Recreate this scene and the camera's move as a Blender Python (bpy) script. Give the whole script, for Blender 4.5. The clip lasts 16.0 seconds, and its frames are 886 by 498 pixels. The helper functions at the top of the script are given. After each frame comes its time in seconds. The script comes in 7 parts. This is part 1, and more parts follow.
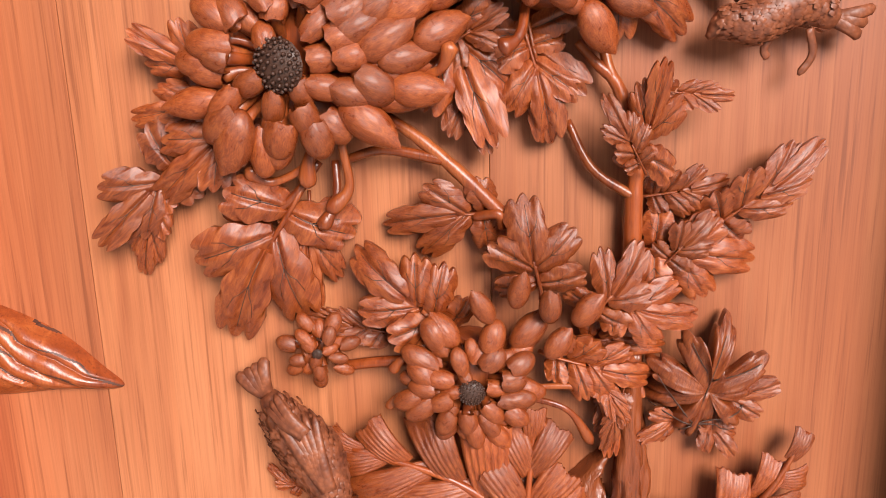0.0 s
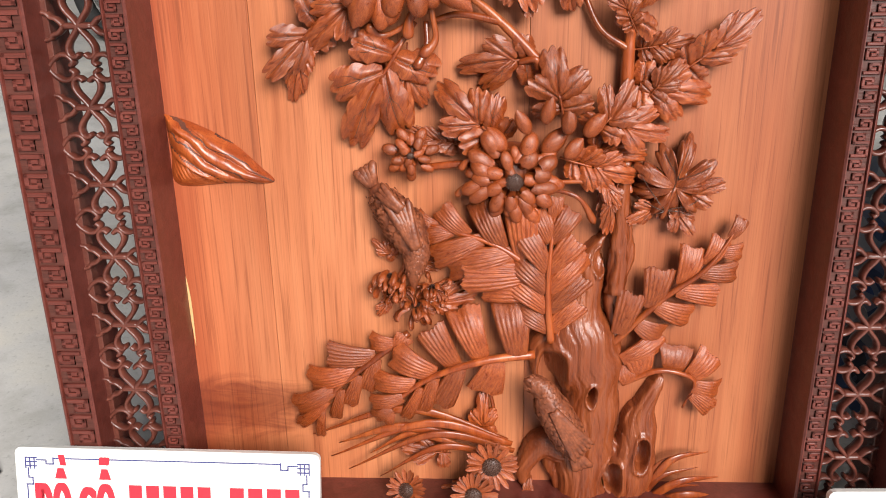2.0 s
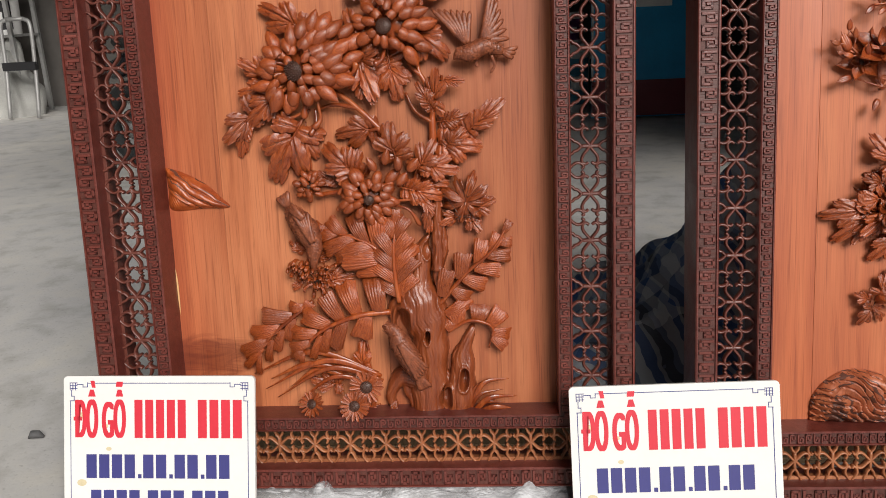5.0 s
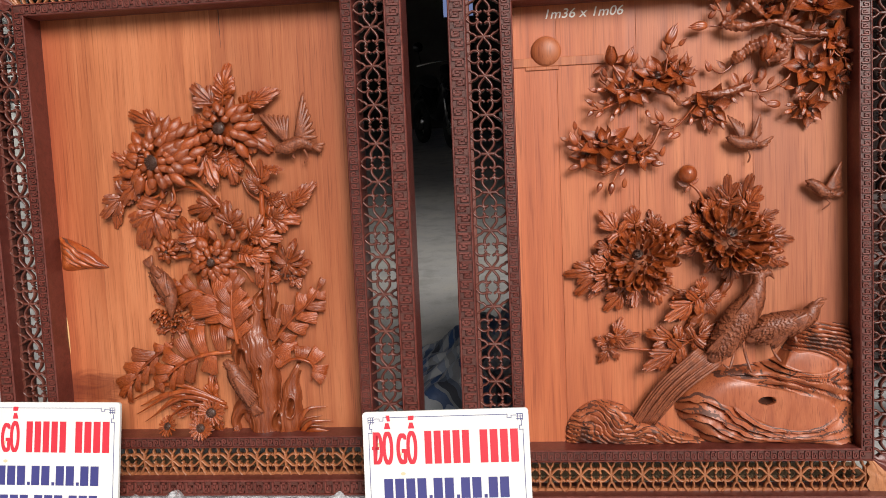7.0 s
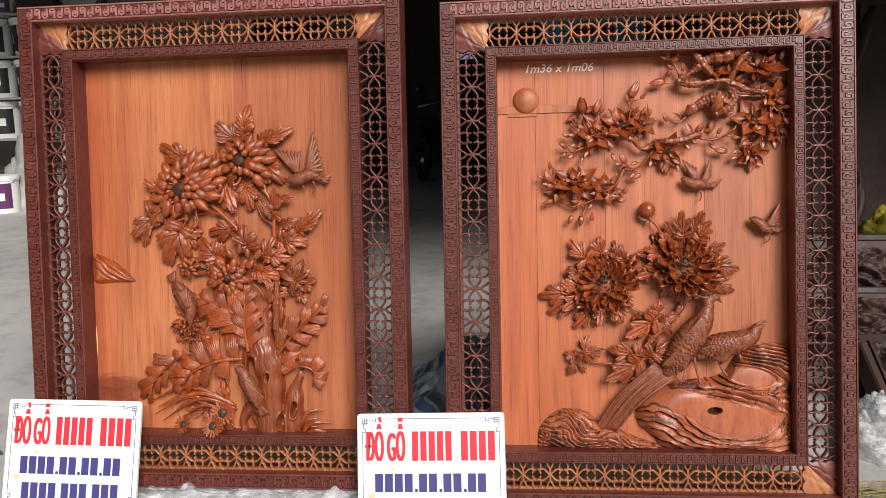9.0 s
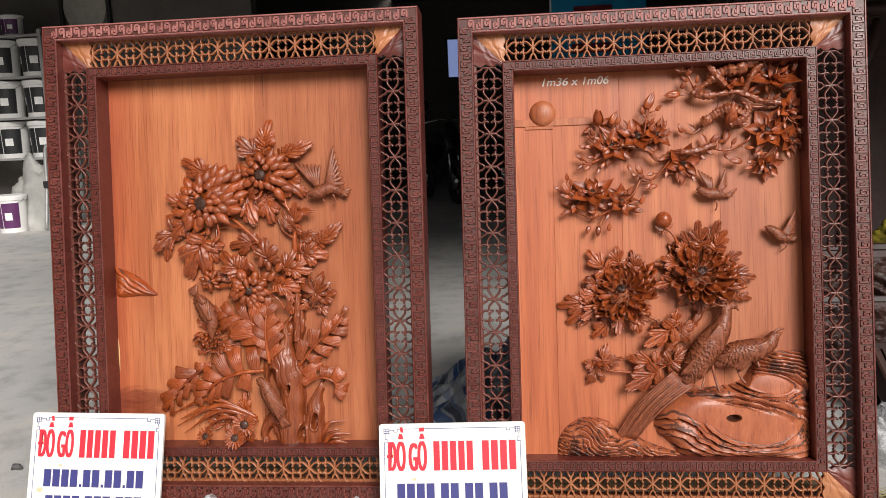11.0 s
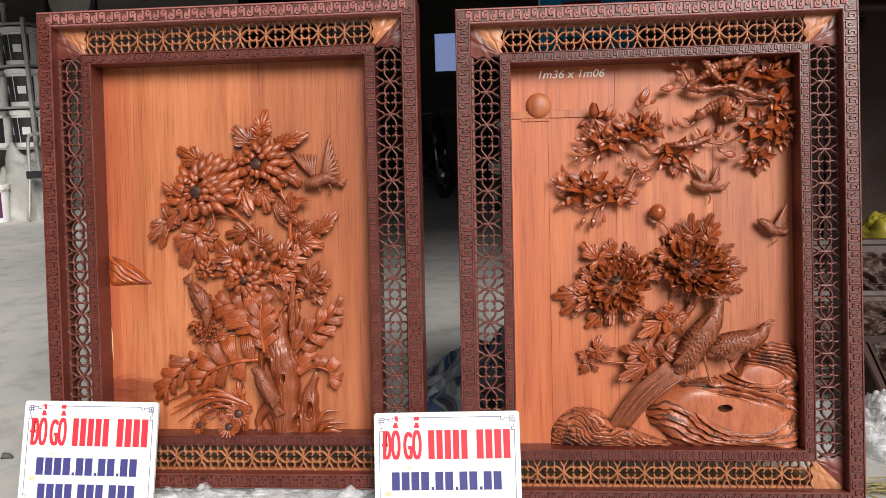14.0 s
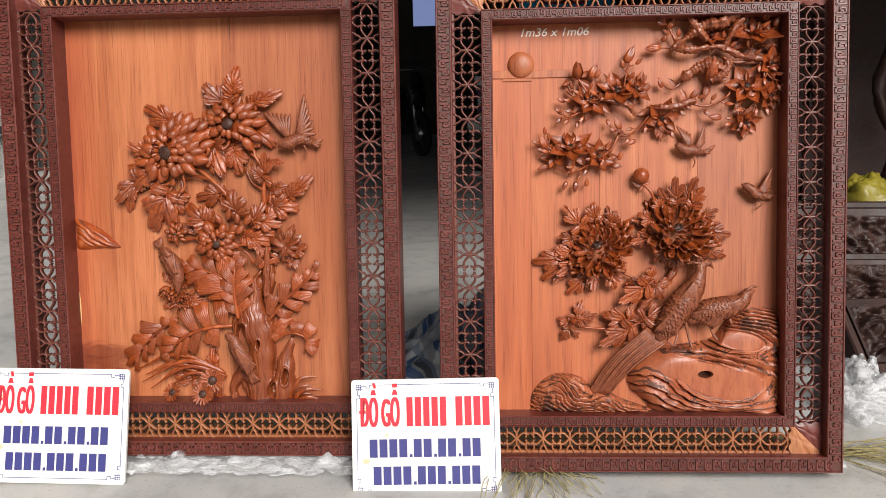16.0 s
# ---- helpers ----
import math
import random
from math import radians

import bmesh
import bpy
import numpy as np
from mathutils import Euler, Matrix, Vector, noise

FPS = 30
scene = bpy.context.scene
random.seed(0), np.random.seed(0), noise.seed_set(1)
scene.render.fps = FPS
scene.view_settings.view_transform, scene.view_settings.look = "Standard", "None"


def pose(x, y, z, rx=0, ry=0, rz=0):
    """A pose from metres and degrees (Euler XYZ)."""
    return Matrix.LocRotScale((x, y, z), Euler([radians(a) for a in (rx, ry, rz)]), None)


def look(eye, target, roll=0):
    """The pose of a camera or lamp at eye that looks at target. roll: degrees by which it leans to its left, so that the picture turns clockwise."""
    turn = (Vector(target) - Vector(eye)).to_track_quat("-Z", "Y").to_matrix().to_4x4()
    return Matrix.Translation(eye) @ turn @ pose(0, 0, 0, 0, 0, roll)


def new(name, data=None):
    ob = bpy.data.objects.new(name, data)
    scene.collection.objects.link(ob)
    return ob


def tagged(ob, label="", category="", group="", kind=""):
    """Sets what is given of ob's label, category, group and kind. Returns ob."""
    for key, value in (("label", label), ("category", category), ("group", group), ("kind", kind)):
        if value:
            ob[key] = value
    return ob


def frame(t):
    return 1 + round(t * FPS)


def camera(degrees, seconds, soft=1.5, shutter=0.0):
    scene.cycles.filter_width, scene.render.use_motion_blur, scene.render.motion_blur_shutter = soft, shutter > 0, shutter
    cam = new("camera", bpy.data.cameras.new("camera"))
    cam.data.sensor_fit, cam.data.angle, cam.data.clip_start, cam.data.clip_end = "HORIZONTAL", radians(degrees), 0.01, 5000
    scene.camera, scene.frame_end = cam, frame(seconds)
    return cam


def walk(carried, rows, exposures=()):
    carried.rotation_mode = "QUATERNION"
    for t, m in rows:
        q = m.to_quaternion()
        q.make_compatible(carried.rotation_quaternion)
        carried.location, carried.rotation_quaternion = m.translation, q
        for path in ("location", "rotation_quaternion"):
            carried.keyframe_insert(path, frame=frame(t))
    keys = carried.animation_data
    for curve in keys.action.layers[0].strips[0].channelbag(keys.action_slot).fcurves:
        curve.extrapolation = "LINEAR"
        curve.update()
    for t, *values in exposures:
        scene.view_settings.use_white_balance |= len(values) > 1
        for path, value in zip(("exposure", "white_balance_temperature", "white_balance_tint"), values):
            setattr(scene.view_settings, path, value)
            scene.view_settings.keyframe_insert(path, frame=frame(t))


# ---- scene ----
cam = camera(58.0, 16.0, 0.9)
METRES, EYE, TILT, TURN = 2.2, 0.926, -7.5, 1.0
ROWS = [
    (0.0, 0.0, 0.0, 0.0, -0.37, -13.79, 1.51),
    (0.5, 0.0102, -0.0502, -0.0022, 0.8, -15.0, 1.22),
    (1.0, 0.0091, -0.078, -0.0022, 1.45, -16.94, 1.18),
    (1.5, 0.0034, -0.1061, -0.0055, 2.43, -18.51, 1.47),
    (2.0, -0.0157, -0.1424, -0.012, 1.51, -19.01, 0.93),
    (2.5, -0.027, -0.1913, -0.0158, -0.35, -19.76, -0.18),
    (3.0, -0.0242, -0.2243, -0.0203, -0.66, -19.04, 0.39),
    (3.5, 0.0077, -0.2613, -0.0336, 0.52, -16.39, 1.06),
    (6.0, 0.1972, -0.5229, -0.0347, 2.97, -7.77, 2.47),
    (6.5, 0.2695, -0.5539, -0.0307, 3.62, -7.01, 2.58),
    (7.0, 0.3353, -0.5868, -0.0242, 4.71, -5.62, 2.48),
    (7.5, 0.3452, -0.6235, -0.0259, 4.83, -4.6, 2.48),
    (8.0, 0.3402, -0.6664, -0.0308, 4.01, -3.6, 2.21),
    (8.5, 0.3414, -0.6936, -0.0344, 3.79, -3.2, 1.49),
    (9.0, 0.356, -0.7019, -0.0327, 4.75, -2.88, 1.15),
    (9.5, 0.366, -0.7092, -0.0327, 5.93, -2.46, 1.36),
    (12.0, 0.3181, -0.7183, -0.0426, 3.67, -1.55, 1.28),
    (12.5, 0.3178, -0.7212, -0.0437, 3.47, -1.6, 0.64),
    (13.0, 0.3172, -0.7221, -0.0444, 3.67, -1.9, 0.28),
    (13.5, 0.3185, -0.7233, -0.0453, 4.28, -1.91, 0.42),
    (14.0, 0.3208, -0.7225, -0.0437, 3.66, -2.04, 1.15),
    (14.5, 0.3233, -0.7132, -0.0427, 2.46, -3.41, 1.41),
    (15.0, 0.3196, -0.7018, -0.042, 1.77, -3.87, 1.01),
    (15.5, 0.317, -0.6938, -0.04, 2.02, -4.87, 0.73),
    (16.0, 0.3178, -0.6985, -0.0366, 2.05, -5.13, 0.91),
]
# the panels lean back; BASE takes their upright plan into the world
BASE = pose(0, 0, EYE, TILT, 0, 0)
walk(cam, [(t, BASE @ pose(0, 0, 0, 0, 0, TURN) @ pose(METRES * x, METRES * y, METRES * z, 90 + pitch, roll, yaw))
           for t, x, y, z, yaw, pitch, roll in ROWS],
     [(0.0, 0.78), (1.0, 0.78), (2.0, 0.78), (3.0, 0.26), (3.7, 0.14), (6.0, 0.24), (7.0, 0.32), (8.0, 0.56), (9.0, 0.40), (16.0, 0.48)])

# ---- light ----
world = bpy.data.worlds.new("overcast_sky")
scene.world = world
world.use_nodes = True
wn = world.node_tree.nodes
sky = wn.new("ShaderNodeTexSky")
sky.sky_type, sky.sun_disc = "NISHITA", False
sky.sun_elevation, sky.sun_rotation = radians(33), radians(156)
sky.air_density, sky.dust_density = 1.0, 4.0
haze = wn.new("ShaderNodeHueSaturation")
haze.inputs["Saturation"].default_value = 0.35
world.node_tree.links.new(sky.outputs[0], haze.inputs["Color"])
world.node_tree.links.new(haze.outputs[0], wn["Background"].inputs[0])
wn["Background"].inputs[1].default_value = 0.027
sun_data = bpy.data.lights.new("sun", "SUN")
sun_data.energy, sun_data.angle, sun_data.color = 3.45, radians(30), (1.0, 0.95, 0.91)
sun = new("sun", sun_data)
sun.matrix_world = look((1.35, -3.0, 2.15), (0, 0, 0))


# ---- materials ----
def material(name, rough=0.5, metal=0.0, coat=0.0):
    m = bpy.data.materials.new(name)
    m.use_nodes = True
    b = m.node_tree.nodes["Principled BSDF"]
    b.inputs["Roughness"].default_value = rough
    b.inputs["Metallic"].default_value = metal
    b.inputs["Coat Weight"].default_value = coat
    b.inputs["Coat Roughness"].default_value = 0.22
    return m, m.node_tree.nodes, m.node_tree.links, b


def ramp(nodes, stops):
    r = nodes.new("ShaderNodeValToRGB")
    e = r.color_ramp.elements
    while len(e) < len(stops):
        e.new(0.5)
    for k, (p, c) in zip(e, stops):
        k.position, k.color = p, (*c, 1)
    return r


def noise_node(nodes, links, coords, scale, stretch=(1, 1, 1), detail=5, distort=0.0, rough=0.55):
    mp = nodes.new("ShaderNodeMapping")
    mp.inputs["Scale"].default_value = stretch
    links.new(coords, mp.inputs[0])
    n = nodes.new("ShaderNodeTexNoise")
    n.inputs["Scale"].default_value, n.inputs["Detail"].default_value = scale, detail
    n.inputs["Distortion"].default_value, n.inputs["Roughness"].default_value = distort, rough
    links.new(mp.outputs[0], n.inputs[0])
    return n.outputs[0]


def math_node(nodes, links, op, a, b):
    n = nodes.new("ShaderNodeMath")
    n.operation = op
    for s, v in zip(n.inputs, (a, b)):
        if isinstance(v, (int, float)):
            s.default_value = v
        else:
            links.new(v, s)
    return n.outputs[0]


def mix_colour(nodes, links, how, fac, a, b):
    n = nodes.new("ShaderNodeMix")
    n.data_type, n.blend_type = "RGBA", how
    for s, v in ((n.inputs[0], fac), (n.inputs[6], a), (n.inputs[7], b)):
        if isinstance(v, (int, float)):
            s.default_value = v
        elif isinstance(v, tuple):
            s.default_value = (*v, 1)
        else:
            links.new(v, s)
    return n.outputs[2]


def bump(nodes, links, bsdf, height, strength, distance):
    n = nodes.new("ShaderNodeBump")
    n.inputs["Strength"].default_value, n.inputs["Distance"].default_value = strength, distance
    links.new(height, n.inputs["Height"])
    links.new(n.outputs[0], bsdf.inputs["Normal"])
    return n


def wood(name, dark, mid, light, grain=(60, 2.5, 60), rough=0.42, coat=0.15, vary=0.25, relief=0.0004, space="Object", extra=None, red_edge=None):
    """Oiled hardwood: long streaks along y, fine pores, a slow drift of tone, and a tone of its own for each piece."""
    m, n, l, b = material(name, rough, 0, coat)
    tc = n.new("ShaderNodeTexCoord").outputs[space]
    info = n.new("ShaderNodeObjectInfo").outputs["Random"]
    off = n.new("ShaderNodeVectorMath")
    off.operation = "ADD"
    l.new(tc, off.inputs[0])
    sc = n.new("ShaderNodeCombineXYZ")
    l.new(math_node(n, l, "MULTIPLY", info, 13.0), sc.inputs[0])
    l.new(math_node(n, l, "MULTIPLY", info, 7.0), sc.inputs[1])
    l.new(sc.outputs[0], off.inputs[1])
    at = off.outputs[0]
    streak = noise_node(n, l, at, 1.0, grain, 6, 0.6)
    slow = noise_node(n, l, at, 1.0, (grain[0] * 0.13, grain[1] * 0.5, grain[2] * 0.13), 3, 1.2)
    pores = noise_node(n, l, at, 1.0, (grain[0] * 7, grain[1] * 4, grain[2] * 7), 3)
    mixv = math_node(n, l, "ADD", math_node(n, l, "MULTIPLY", streak, 0.55), math_node(n, l, "MULTIPLY", slow, 0.45))
    tone = ramp(n, ((0.30, dark), (0.48, mid), (0.68, light)))
    l.new(mixv, tone.inputs[0])
    pr = ramp(n, ((0.33, (0.62, 0.55, 0.5)), (0.45, (1, 1, 1))))
    l.new(pores, pr.inputs[0])
    col = mix_colour(n, l, "MULTIPLY", 0.75, tone.outputs[0], pr.outputs[0])
    if extra:
        # a dark swirl of grain round a knot at (x, y), rx by ry
        x, y, rx, ry = extra
        mp = n.new("ShaderNodeMapping")
        mp.inputs["Location"].default_value = (-x / rx, -y / ry, 0)
        mp.inputs["Scale"].default_value = (1 / rx, 1 / ry, 0)
        l.new(tc, mp.inputs[0])
        ln = n.new("ShaderNodeVectorMath")
        ln.operation = "LENGTH"
        l.new(mp.outputs[0], ln.inputs[0])
        swirl = noise_node(n, l, tc, 1.0, (9, 30, 9), 5, 2.5)
        far = math_node(n, l, "ADD", ln.outputs["Value"], math_node(n, l, "MULTIPLY", swirl, 1.3))
        knot = ramp(n, ((0.35, (0.42, 0.30, 0.28)), (0.62, (0.60, 0.50, 0.46)), (0.70, (0.5, 0.38, 0.35)), (1.0, (1, 1, 1))))
        l.new(math_node(n, l, "MULTIPLY", far, 0.62), knot.inputs[0])
        col = mix_colour(n, l, "MULTIPLY", 1.0, col, knot.outputs[0])
    if red_edge:
        # redder and darker towards the first x, fading out by the second
        x0, x1 = red_edge
        mr = n.new("ShaderNodeMapRange")
        mr.inputs[1].default_value, mr.inputs[2].default_value = x0, x1
        sx = n.new("ShaderNodeSeparateXYZ")
        l.new(tc, sx.inputs[0])
        l.new(math_node(n, l, "ADD", sx.outputs[0], math_node(n, l, "MULTIPLY", slow, 0.05)), mr.inputs[0])
        hr = ramp(n, ((0.0, (0.72, 0.42, 0.36)), (0.5, (0.95, 0.80, 0.74)), (1.0, (1, 1, 1))))
        l.new(mr.outputs[0], hr.inputs[0])
        col = mix_colour(n, l, "MULTIPLY", 1.0, col, hr.outputs[0])
    hue = n.new("ShaderNodeHueSaturation")
    l.new(math_node(n, l, "ADD", math_node(n, l, "MULTIPLY", info, vary), 1.0 - vary / 2), hue.inputs["Value"])
    l.new(hue.outputs[0], b.inputs["Base Color"])
    fibre = noise_node(n, l, at, 1.0, (grain[0] * 16, grain[1] * 5, grain[2] * 16), 2)
    fr = ramp(n, ((0.36, (0.78, 0.74, 0.7)), (0.5, (1, 1, 1)), (0.66, (1.12, 1.1, 1.06))))
    l.new(fibre, fr.inputs[0])
    l.new(mix_colour(n, l, "MULTIPLY", 0.45, col, fr.outputs[0]), hue.inputs["Color"])
    rr = ramp(n, ((0.3, (rough - 0.08,) * 3), (0.7, (rough + 0.12,) * 3)))
    l.new(slow, rr.inputs[0])
    l.new(rr.outputs[0], b.inputs["Roughness"])
    bump(n, l, b, math_node(n, l, "ADD", streak, math_node(n, l, "MULTIPLY", pores, 0.5)), 0.35, relief * 4)
    return m


def plain(name, colour, rough=0.6, metal=0.0, scale=8.0, vary=0.25, relief=0.0):
    """A surface of one colour with blotches, fine grain and a little relief."""
    m, n, l, b = material(name, rough, metal)
    tc = n.new("ShaderNodeTexCoord").outputs["Object"]
    big = noise_node(n, l, tc, scale, (1, 1, 1), 4)
    small = noise_node(n, l, tc, scale * 14, (1, 1, 1), 3)
    v = math_node(n, l, "ADD", math_node(n, l, "MULTIPLY", big, 0.7), math_node(n, l, "MULTIPLY", small, 0.3))
    lo = tuple(c * (1 - vary) for c in colour)
    hi = tuple(min(1.0, c * (1 + vary)) for c in colour)
    r = ramp(n, ((0.3, lo), (0.7, hi)))
    l.new(v, r.inputs[0])
    l.new(r.outputs[0], b.inputs["Base Color"])
    if relief:
        bump(n, l, b, v, 0.5, relief)
    return m


W_BOARD = wood("orange_board_wood", (0.26, 0.062, 0.023), (0.375, 0.106, 0.039), (0.48, 0.162, 0.065), (38, 1.6, 38), 0.48, 0.03, 0.16)
W_BOARD_RED = wood("red_board_wood", (0.27, 0.058, 0.022), (0.41, 0.108, 0.038), (0.52, 0.165, 0.062), (34, 1.3, 34), 0.48, 0.03, 0.1)
KNOT = (0.178, 0.249, 0.17, 0.05)
W_KNOT_RED = wood("knotty_red_board_wood", (0.27, 0.066, 0.025), (0.41, 0.122, 0.046), (0.53, 0.185, 0.076), (34, 1.3, 34), 0.48, 0.03, 0.1, extra=KNOT, red_edge=(0.15, 0.26))
W_KNOT = wood("knotty_board_wood", (0.22, 0.053, 0.019), (0.325, 0.091, 0.033), (0.43, 0.145, 0.057), (38, 1.6, 38), 0.48, 0.03, 0.16, extra=KNOT)
W_KNOT_PALE = wood("pale_knotty_board_wood", (0.30, 0.080, 0.031), (0.44, 0.143, 0.056), (0.56, 0.210, 0.090), (38, 1.6, 38), 0.48, 0.03, 0.1, extra=KNOT)
W_CARVE = wood("carved_wood", (0.105, 0.014, 0.003), (0.25, 0.046, 0.009), (0.43, 0.108, 0.025), (60, 9, 60), 0.33, 0.28, 0.45, 0.0005)
W_FRAME = wood("red_brown_frame_wood", (0.08, 0.016, 0.011), (0.123, 0.026, 0.018), (0.178, 0.042, 0.030), (70, 2.5, 70), 0.42, 0.15, 0.15)
# frame wood of the top rails, with the sky's sheen put into its colour
W_FRAME_LIT = wood("lit_frame_wood", (0.22, 0.075, 0.065), (0.30, 0.105, 0.092), (0.37, 0.15, 0.13), (70, 2.5, 70), 0.5, 0.05, 0.1)
# frame wood for the sunk rail channel, recess shade put into the colour
W_GROOVE = wood("shaded_channel_wood", (0.05, 0.013, 0.009), (0.08, 0.02, 0.013), (0.11, 0.03, 0.02), (70, 2.5, 70), 0.5, 0.1, 0.15)
W_LATTICE = wood("lattice_wood", (0.07, 0.018, 0.012), (0.11, 0.03, 0.02), (0.16, 0.047, 0.03), (90, 20, 90), 0.4, 0.2, 0.2)
# paler copy for the horizontal runs: the light on them put into the colour
W_LATTICE_LIT = wood("lit_lattice_wood", (0.2, 0.065, 0.026), (0.3, 0.105, 0.042), (0.4, 0.155, 0.065), (90, 20, 90), 0.42, 0.15, 0.2)
W_CORNER = wood("pale_corner_wood", (0.3, 0.1, 0.04), (0.42, 0.16, 0.065), (0.5, 0.22, 0.1), (60, 6, 60), 0.45, 0.1, 0.2)
def concrete():
    m, n, l, b = material("worn_concrete", 0.75)
    tc = n.new("ShaderNodeTexCoord").outputs["Object"]
    big = noise_node(n, l, tc, 0.9, (1, 1, 1), 6, 0.8)
    mid = noise_node(n, l, tc, 6.0, (1, 1, 1), 7, 0.2, 0.6)
    fine = noise_node(n, l, tc, 90.0, (1, 1, 1), 4)
    a = ramp(n, ((0.35, (0.43, 0.43, 0.43)), (0.62, (0.54, 0.53, 0.50))))
    l.new(big, a.inputs[0])
    c = ramp(n, ((0.34, (0.72, 0.71, 0.68)), (0.5, (1, 1, 1)), (0.68, (1.1, 1.07, 1.0))))
    l.new(mid, c.inputs[0])
    d = ramp(n, ((0.30, (0.7, 0.7, 0.7)), (0.42, (1, 1, 1))))
    l.new(fine, d.inputs[0])
    l.new(mix_colour(n, l, "MULTIPLY", 0.7, mix_colour(n, l, "MULTIPLY", 0.8, a.outputs[0], c.outputs[0]), d.outputs[0]), b.inputs["Base Color"])
    bump(n, l, b, math_node(n, l, "ADD", mid, math_node(n, l, "MULTIPLY", fine, 0.3)), 0.5, 0.006)
    return m


CONCRETE = concrete()
PLASTER = plain("dim_plaster", (0.12, 0.11, 0.10), 0.9, 0, 0.8, 0.3, 0.002)
CEILING = plain("dark_roof_sheet", (0.1, 0.1, 0.1), 0.8, 0, 1.5, 0.3)
SIGN = plain("white_sign_board", (0.75, 0.75, 0.72), 0.35, 0, 6, 0.05)
RED = plain("red_print", (0.62, 0.03, 0.05), 0.45, 0, 10, 0.08)
BLUE = plain("blue_print", (0.05, 0.05, 0.2), 0.45, 0, 10, 0.08)


# ---- mesh tools ----
class Geo:
    def __init__(self):
        self.v, self.f, self.dark = [], [], []

    def add(self, verts, faces):
        k = len(self.v)
        self.v += [tuple(p) for p in verts]
        self.f += [tuple(i + k for i in q) for q in faces]

    def box(self, x0, x1, y0, y1, z0, z1, c=0.0):
        """A box, its front (z1) edges cut by c."""
        lo = [(x0, y0, z0), (x1, y0, z0), (x1, y1, z0), (x0, y1, z0)]
        mid = [(x, y, z1 - c) for x, y, _ in lo]
        top = [(x0 + c, y0 + c, z1), (x1 - c, y0 + c, z1), (x1 - c, y1 - c, z1), (x0 + c, y1 - c, z1)]
        if c:
            fs = [(3, 2, 1, 0), (8, 9, 10, 11)]
            for i in range(4):
                j = (i + 1) % 4
                fs += [(i, j, j + 4, i + 4), (i + 4, j + 4, j + 8, i + 8)]
            self.add(lo + mid + top, fs)
        else:
            fs = [(3, 2, 1, 0), (4, 5, 6, 7)] + [(i, (i + 1) % 4, (i + 1) % 4 + 4, i + 4) for i in range(4)]
            self.add(lo + [(x, y, z1) for x, y, _ in lo], fs)

    def grid(self, rows, wrap=False):
        """Rows of equally many points, joined by quads."""
        n, k = len(rows[0]), len(rows)
        fs = []
        for i in range(k - 1):
            for j in range(n if wrap else n - 1):
                a, b = i * n + j, i * n + (j + 1) % n
                fs.append((a, b, b + n, a + n))
        self.add([p for r in rows for p in r], fs)

    def tube(self, pts, radii, n=8, flat=1.0, up=(0, 0, 1)):
        """A closed tube along pts; flat squashes it along up."""
        pts = [Vector(p) for p in pts]
        if isinstance(radii, (int, float)):
            radii = [radii] * len(pts)
        rows, upv = [], Vector(up)
        for i, p in enumerate(pts):
            d = (pts[min(i + 1, len(pts) - 1)] - pts[max(i - 1, 0)]).normalized()
            s = d.cross(upv)
            s = s.normalized() if s.length > 1e-4 else d.orthogonal().normalized()
            w = s.cross(d).normalized()
            rows.append([p + radii[i] * (math.cos(a) * s + flat * math.sin(a) * w) for a in (2 * math.pi * j / n for j in range(n))])
        k = len(self.v)
        self.grid(rows, True)
        self.f += [tuple(k + j for j in reversed(range(n))), tuple(k + (len(rows) - 1) * n + j for j in range(n))]

    def mesh(self, name, smooth=True):
        me = bpy.data.meshes.new(name)
        me.from_pydata(self.v, [], self.f)
        if not self.dark:
            me.validate()
        if smooth:
            me.polygons.foreach_set("use_smooth", [True] * len(me.polygons))
        for a, b in self.dark:
            for i in range(a, min(b, len(me.polygons))):
                me.polygons[i].material_index = 1
        return me


def curve(pts, k=8):
    """A smooth line through pts (Catmull-Rom)."""
    pts = [Vector(p) for p in pts]
    q = [2 * pts[0] - pts[1]] + pts + [2 * pts[-1] - pts[-2]]
    out = []
    for a, b, c, d in zip(q, q[1:], q[2:], q[3:]):
        for i in range(k):
            t = i / k
            out.append(0.5 * (2 * b + (c - a) * t + (2 * a - 5 * b + 4 * c - d) * t * t + (3 * b - a - 3 * c + d) * t ** 3))
    return out + [pts[-1]]


def lerp(a, b, t):
    return a + (b - a) * t


def put(name, me, mat=None, parent=None, m=None, label=""):
    """Links a mesh as one object under parent, at m in the parent's space."""
    if isinstance(me, Geo):
        me = me.mesh(name)
    if mat and not me.materials:
        me.materials.append(mat)
    ob = new(name, me)
    if parent:
        ob.parent = parent
    if m is not None:
        ob.matrix_basis = m
    if label:
        ob["label"] = label
    return ob


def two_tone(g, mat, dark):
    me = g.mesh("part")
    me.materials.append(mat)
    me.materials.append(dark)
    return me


def hard(ob, angle=35):
    ob.data.set_sharp_from_angle(angle=radians(angle))
    return ob


def thing(name, m, label, category, group="", kind=""):
    return tagged(new(name), label, category, group, kind) if m is None else place(tagged(new(name), label, category, group, kind), m)


def place(ob, m):
    ob.matrix_basis = m
    return ob


# ---- the setting ----
def setting(name, x0, x1, y0, y1, z0, z1, mat, label, category):
    g = Geo()
    g.box(x0, x1, y0, y1, z0, z1)
    return tagged(put(name, g.mesh(name, False), mat), label, category, "", "structure")


